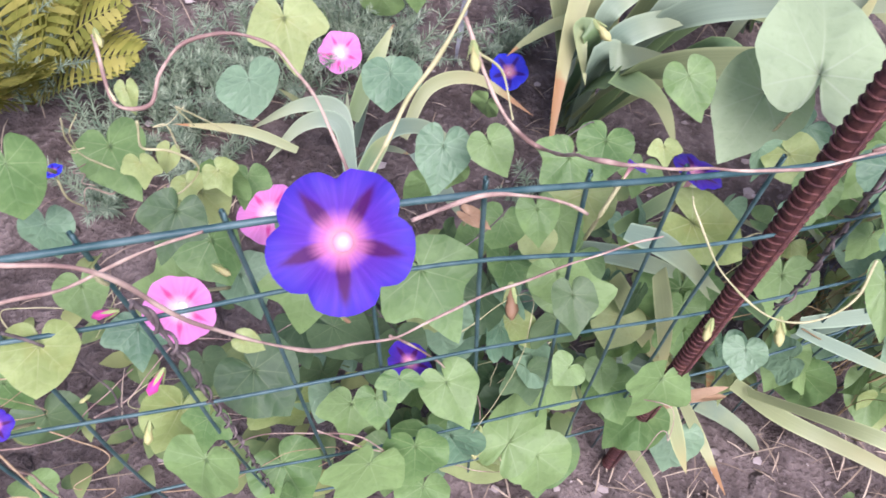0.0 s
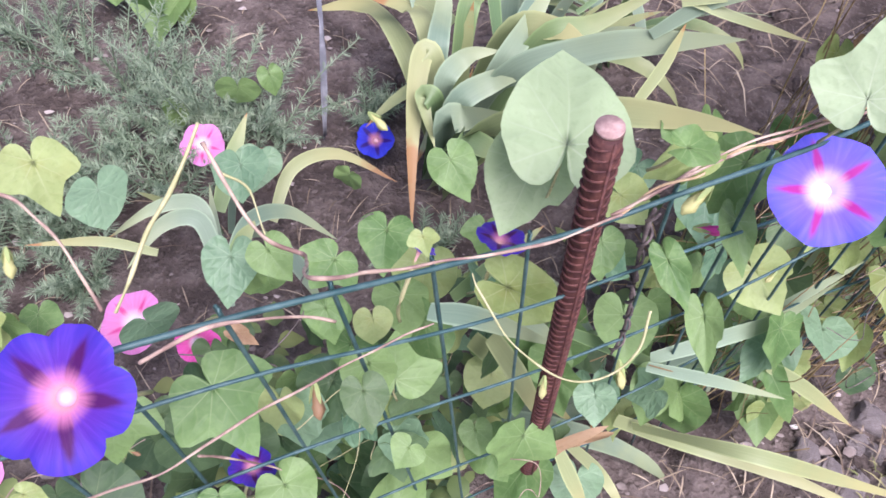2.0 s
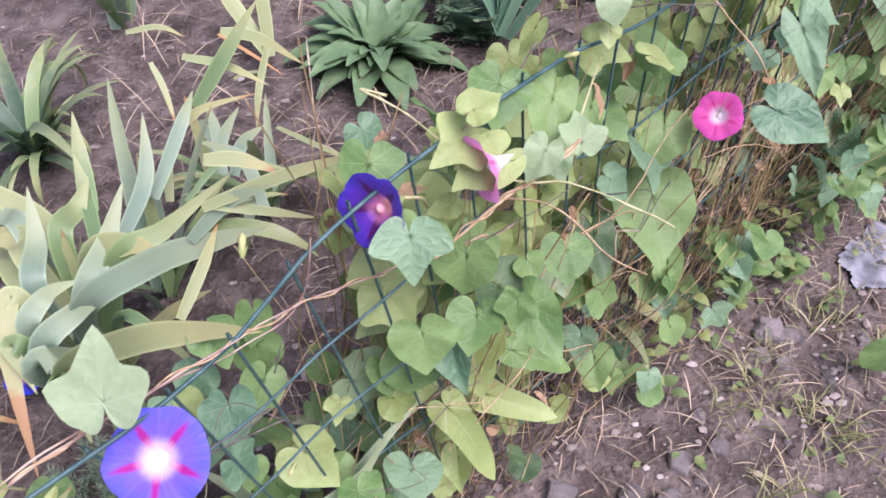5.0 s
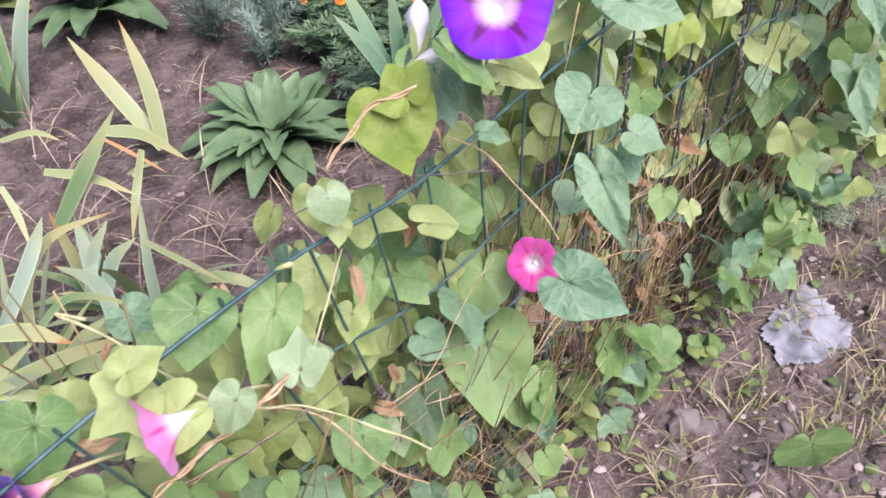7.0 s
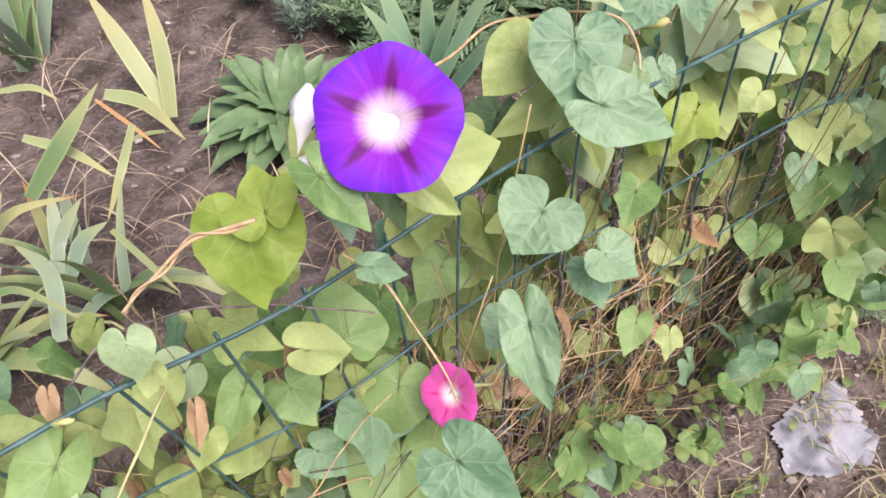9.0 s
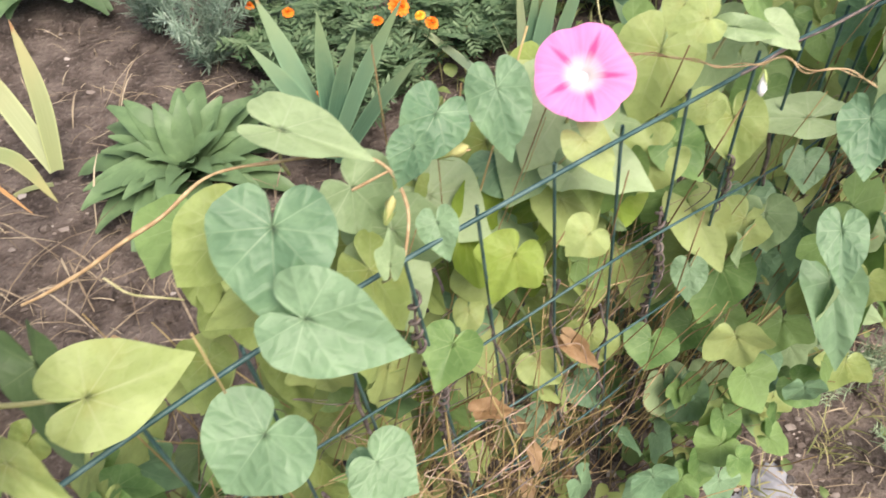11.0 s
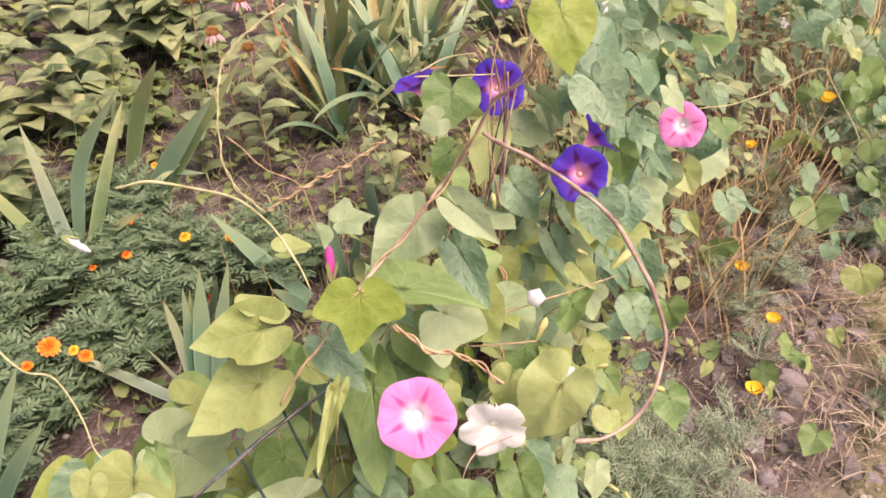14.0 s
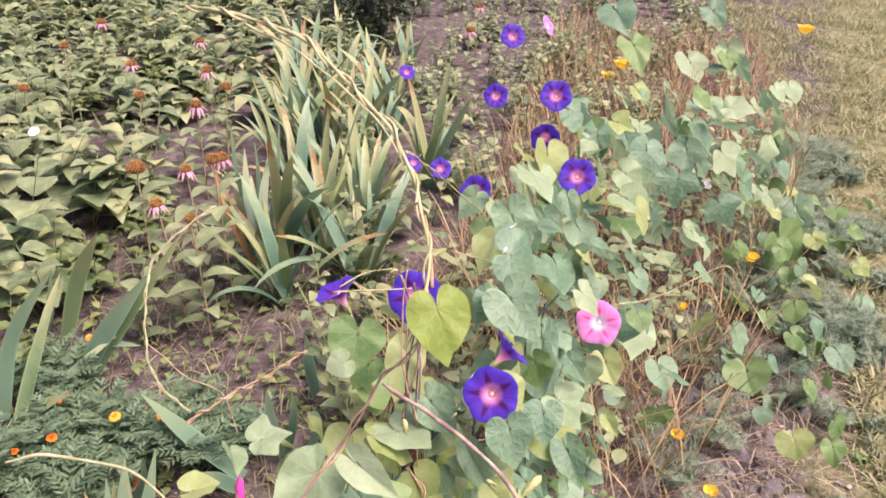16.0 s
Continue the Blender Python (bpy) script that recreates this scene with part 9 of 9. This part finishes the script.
def chips():
    """Crumbs and flat chips of stone and wood strewn in front of the mesh and over the bed."""
    rng = random.Random(41)
    p = Pile()
    for k in range(5200):
        q = at_fence(rng.uniform(-0.5, 3.8), rng.uniform(0.02, 0.75) if k % 3 else -rng.uniform(0.1, 1.7))
        r = 0.0025 + 0.009 * rng.random() ** 3
        c = Vector((q.x, q.y, ground_z(q.x, q.y) + r * 0.3))
        w = rng.uniform(0, 6.28)
        vs = []
        for j in range(5):
            a = w + j * 1.2566
            rr = r * rng.uniform(0.7, 1.3)
            vs.append(c + Vector((rr * math.cos(a), rr * math.sin(a) * 0.7, rng.uniform(-0.1, 0.3) * r)))
        vs += [c + Vector((rng.uniform(-0.3, 0.3) * r, rng.uniform(-0.3, 0.3) * r, 0.6 * r))]
        p.add(vs, [(j, (j + 1) % 5, 5) for j in range(5)])
    tagged(new("soil_crumbs", p.done("soil_crumbs", CRUMB)), "pale crumbs and chips strewn over the soil", "crumbs", kind="stuff")


chips()


def clods():
    """Rounded lumps of dry soil."""
    rng = random.Random(43)
    p = Pile()
    for k in range(2600):
        q = at_fence(rng.uniform(-0.9, 3.6), rng.uniform(0.05, 0.9) if k % 4 == 0 else -rng.uniform(0.1, 2.2))
        r = 0.006 + 0.020 * rng.random() ** 3
        c = Vector((q.x, q.y, ground_z(q.x, q.y)))
        vs, fs, n = [], [], 7
        ph = rng.uniform(0, 6)
        for j, (rr, z) in enumerate(((1.15, -0.2), (0.95, 0.28), (0.55, 0.55))):
            for i in range(n):
                w = 2 * math.pi * i / n + ph
                e = rr * r * rng.uniform(0.8, 1.2)
                vs.append(c + Vector((e * math.cos(w), e * math.sin(w), z * r * rng.uniform(0.8, 1.2))))
            if j:
                fs += [((j - 1) * n + i, (j - 1) * n + (i + 1) % n, j * n + (i + 1) % n, j * n + i) for i in range(n)]
        fs.append(tuple(2 * n + i for i in range(n)))
        p.add(vs, fs)
    tagged(new("soil_clods", p.done("soil_clods", SOIL)), "dry rounded clods of brown garden soil", "clods", kind="stuff")


clods()
rs = random.Random(31)
stone(0.719, 0.380, 0.023, 0, 0.4)
stone(0.756, 0.366, 0.026, 1, 1.2)
stone(0.835, 0.436, 0.032, 2, 2.2)
stone(1.343, 0.607, 0.035, 3, 0.3)
stone(1.375, 0.590, 0.032, 4, 1.1)
stone(1.33, 0.545, 0.024, 5, 2.0)
stone(2.341, 0.862, 0.026, 6, 0.2)
stone(0.840, 0.444, 0.034, 0, 0.0)
stone(0.726, 0.392, 0.028, 1, 1.3)
stone(0.893, 0.373, 0.058, 2, 2.6)
stone(0.957, 0.351, 0.049, 3, 3.9)
stone(0.757, 0.362, 0.024, 4, 5.2)
stone(0.790, 0.340, 0.030, 5, 6.5)
stone(1.004, 0.334, 0.031, 6, 7.8)
stone(1.041, 0.310, 0.031, 7, 9.1)
stone(1.042, 0.418, 0.028, 8, 10.4)
stone(1.350, 0.611, 0.041, 9, 11.7)
stone(0.948, 0.402, 0.031, 10, 13.0)
stone(0.843, 0.340, 0.027, 11, 14.3)
stone(0.913, 0.312, 0.035, 12, 15.6)
stone(1.077, 0.293, 0.030, 13, 16.9)
stone(0.772, 0.412, 0.019, 14, 18.2)
stone(1.125, 0.436, 0.023, 15, 19.5)
stone(0.831, 0.390, 0.024, 16, 20.8)
stone(0.999, 0.382, 0.024, 17, 22.1)
stone(1.298, 0.568, 0.028, 18, 23.4)
stone(3.158, 1.526, 0.036, 19, 24.7)
stone(3.084, 1.361, 0.040, 20, 26.0)
stone(3.012, 1.247, 0.037, 21, 27.3)
stone(3.209, 1.461, 0.030, 22, 28.6)
stone(3.252, 1.370, 0.026, 23, 29.9)
stone(3.274, 1.624, 0.032, 24, 31.2)
stone(2.978, 1.194, 0.029, 25, 32.5)
stone(4.661, 1.805, 0.043, 26, 33.8)
stone(4.739, 1.957, 0.035, 27, 35.1)
stone(3.114, 1.232, 0.043, 28, 36.4)
stone(3.030, 1.136, 0.023, 29, 37.7)
stone(3.053, 1.500, 0.029, 30, 39.0)
stone(3.320, 1.594, 0.025, 31, 40.3)
stone(3.320, 1.505, 0.025, 32, 41.6)
for i in range(14):
    q = at_fence(rs.uniform(0.55, 1.05), rs.uniform(0.12, 0.40))
    stone(q.x, q.y, rs.uniform(0.008, 0.026), i, rs.uniform(0, 6))
for i in range(26):
    q = at_fence(rs.uniform(1.1, 1.6), rs.uniform(0.12, 0.55))
    stone(q.x, q.y, rs.uniform(0.006, 0.022), i + 3, rs.uniform(0, 6))
for i in range(46):
    q = at_fence(rs.uniform(1.75, 2.75), rs.gauss(0.46, 0.09))
    stone(q.x, q.y, 0.012 + 0.030 * rs.random() ** 1.6, i + 2, rs.uniform(0, 6))
for i in range(40):
    q = at_fence(rs.uniform(1.7, 3.6), rs.uniform(0.25, 0.62))
    stone(q.x, q.y, rs.uniform(0.010, 0.034), i + 1, rs.uniform(0, 6))
for i in range(70):
    q = at_fence(rs.gauss(2.95, 0.24), rs.gauss(0.17, 0.13))
    stone(q.x, q.y, 0.012 + 0.034 * rs.random() ** 1.7, i + 4, rs.uniform(0, 6))


def sheet(place, size, seed):
    """A crumpled piece of pale film on the soil."""
    rng = random.Random(seed)
    n = 26
    vs, fs = [], []
    for j in range(n + 1):
        for i in range(n + 1):
            x, y = (i / n - 0.5), (j / n - 0.5)
            q = Vector((x * 5, y * 5, seed))
            edge = 1 + 0.35 * noise.noise(q * 0.5)
            z = 0.16 * abs(noise.noise(q * 0.6)) + 0.05 * abs(noise.noise(q * 1.5)) + 0.06
            vs.append((x * size * 1.5 * edge, y * size * edge, 0.62 * z * size * (1.0 - 1.5 * max(abs(x), abs(y)) ** 2)))
            if i < n and j < n and math.hypot(x, y) < 0.44 + 0.10 * noise.noise(q * 0.8):
                o = j * (n + 1) + i
                fs.append((o, o + 1, o + n + 2, o + n + 1))
    ob = new("plastic_scrap", mesh_of("plastic_scrap", vs, fs, PLASTIC))
    ob.matrix_basis = Matrix.Translation((place[0], place[1], ground_z(*place))) @ Matrix.Rotation(0.5, 4, "Z")
    tagged(ob, "crumpled grey-white plastic scrap lying on soil", "plastic scrap")


sheet((1.65, 0.69), 0.145, 3)
sheet((1.72, 0.66), 0.06, 8)
chip = new("white_chip", STONES[2].copy())
chip.data.materials[0] = SHELL
chip.matrix_basis = Matrix.Translation((0.72, 0.425, ground_z(0.72, 0.425) + 0.004)) @ Matrix.Diagonal((0.009, 0.006, 0.004, 1))
tagged(chip, "small white shell chip on the soil", "chip")


def shrub(place, h, r, n, seed):
    """A dark bush far behind: stems and many small leaves."""
    rng = random.Random(seed)
    x, y = place
    ob = thing("dark_bush", "dark bush behind the irises", "bush", "", (x, y, 0))
    p, w = Pile(), Pile()
    for k in range(9):
        a = rng.uniform(0, 6.28)
        tip = Vector((r * 0.7 * math.cos(a), r * 0.7 * math.sin(a), h * rng.uniform(0.6, 1.0)))
        w.add(*tube_data(bezier([Vector((0, 0, 0)), tip * 0.5 + Vector((0, 0, 0.1)), tip], 5), 0.012, 0.004, 5))
    for _ in range(n):
        v = Vector((rng.gauss(0, 1), rng.gauss(0, 1), rng.gauss(0, 1))).normalized()
        k = rng.random() ** 0.4 * (0.8 + 0.3 * noise.noise(v * 2))
        c = Vector((v.x * r * k, v.y * r * k, h * 0.5 + v.z * h * 0.5 * k))
        broad_leaf(p, c, Vector((v.x, v.y, rng.uniform(-0.4, 0.6))), rng.uniform(0.04, 0.08), 0.5, rng)
    child("framework", w.done("framework", STEM_DEAD), ob)
    child("crown", p.done("crown", WOODY), ob)


shrub((4.75, 5.9), 0.9, 0.55, 1800, 9)
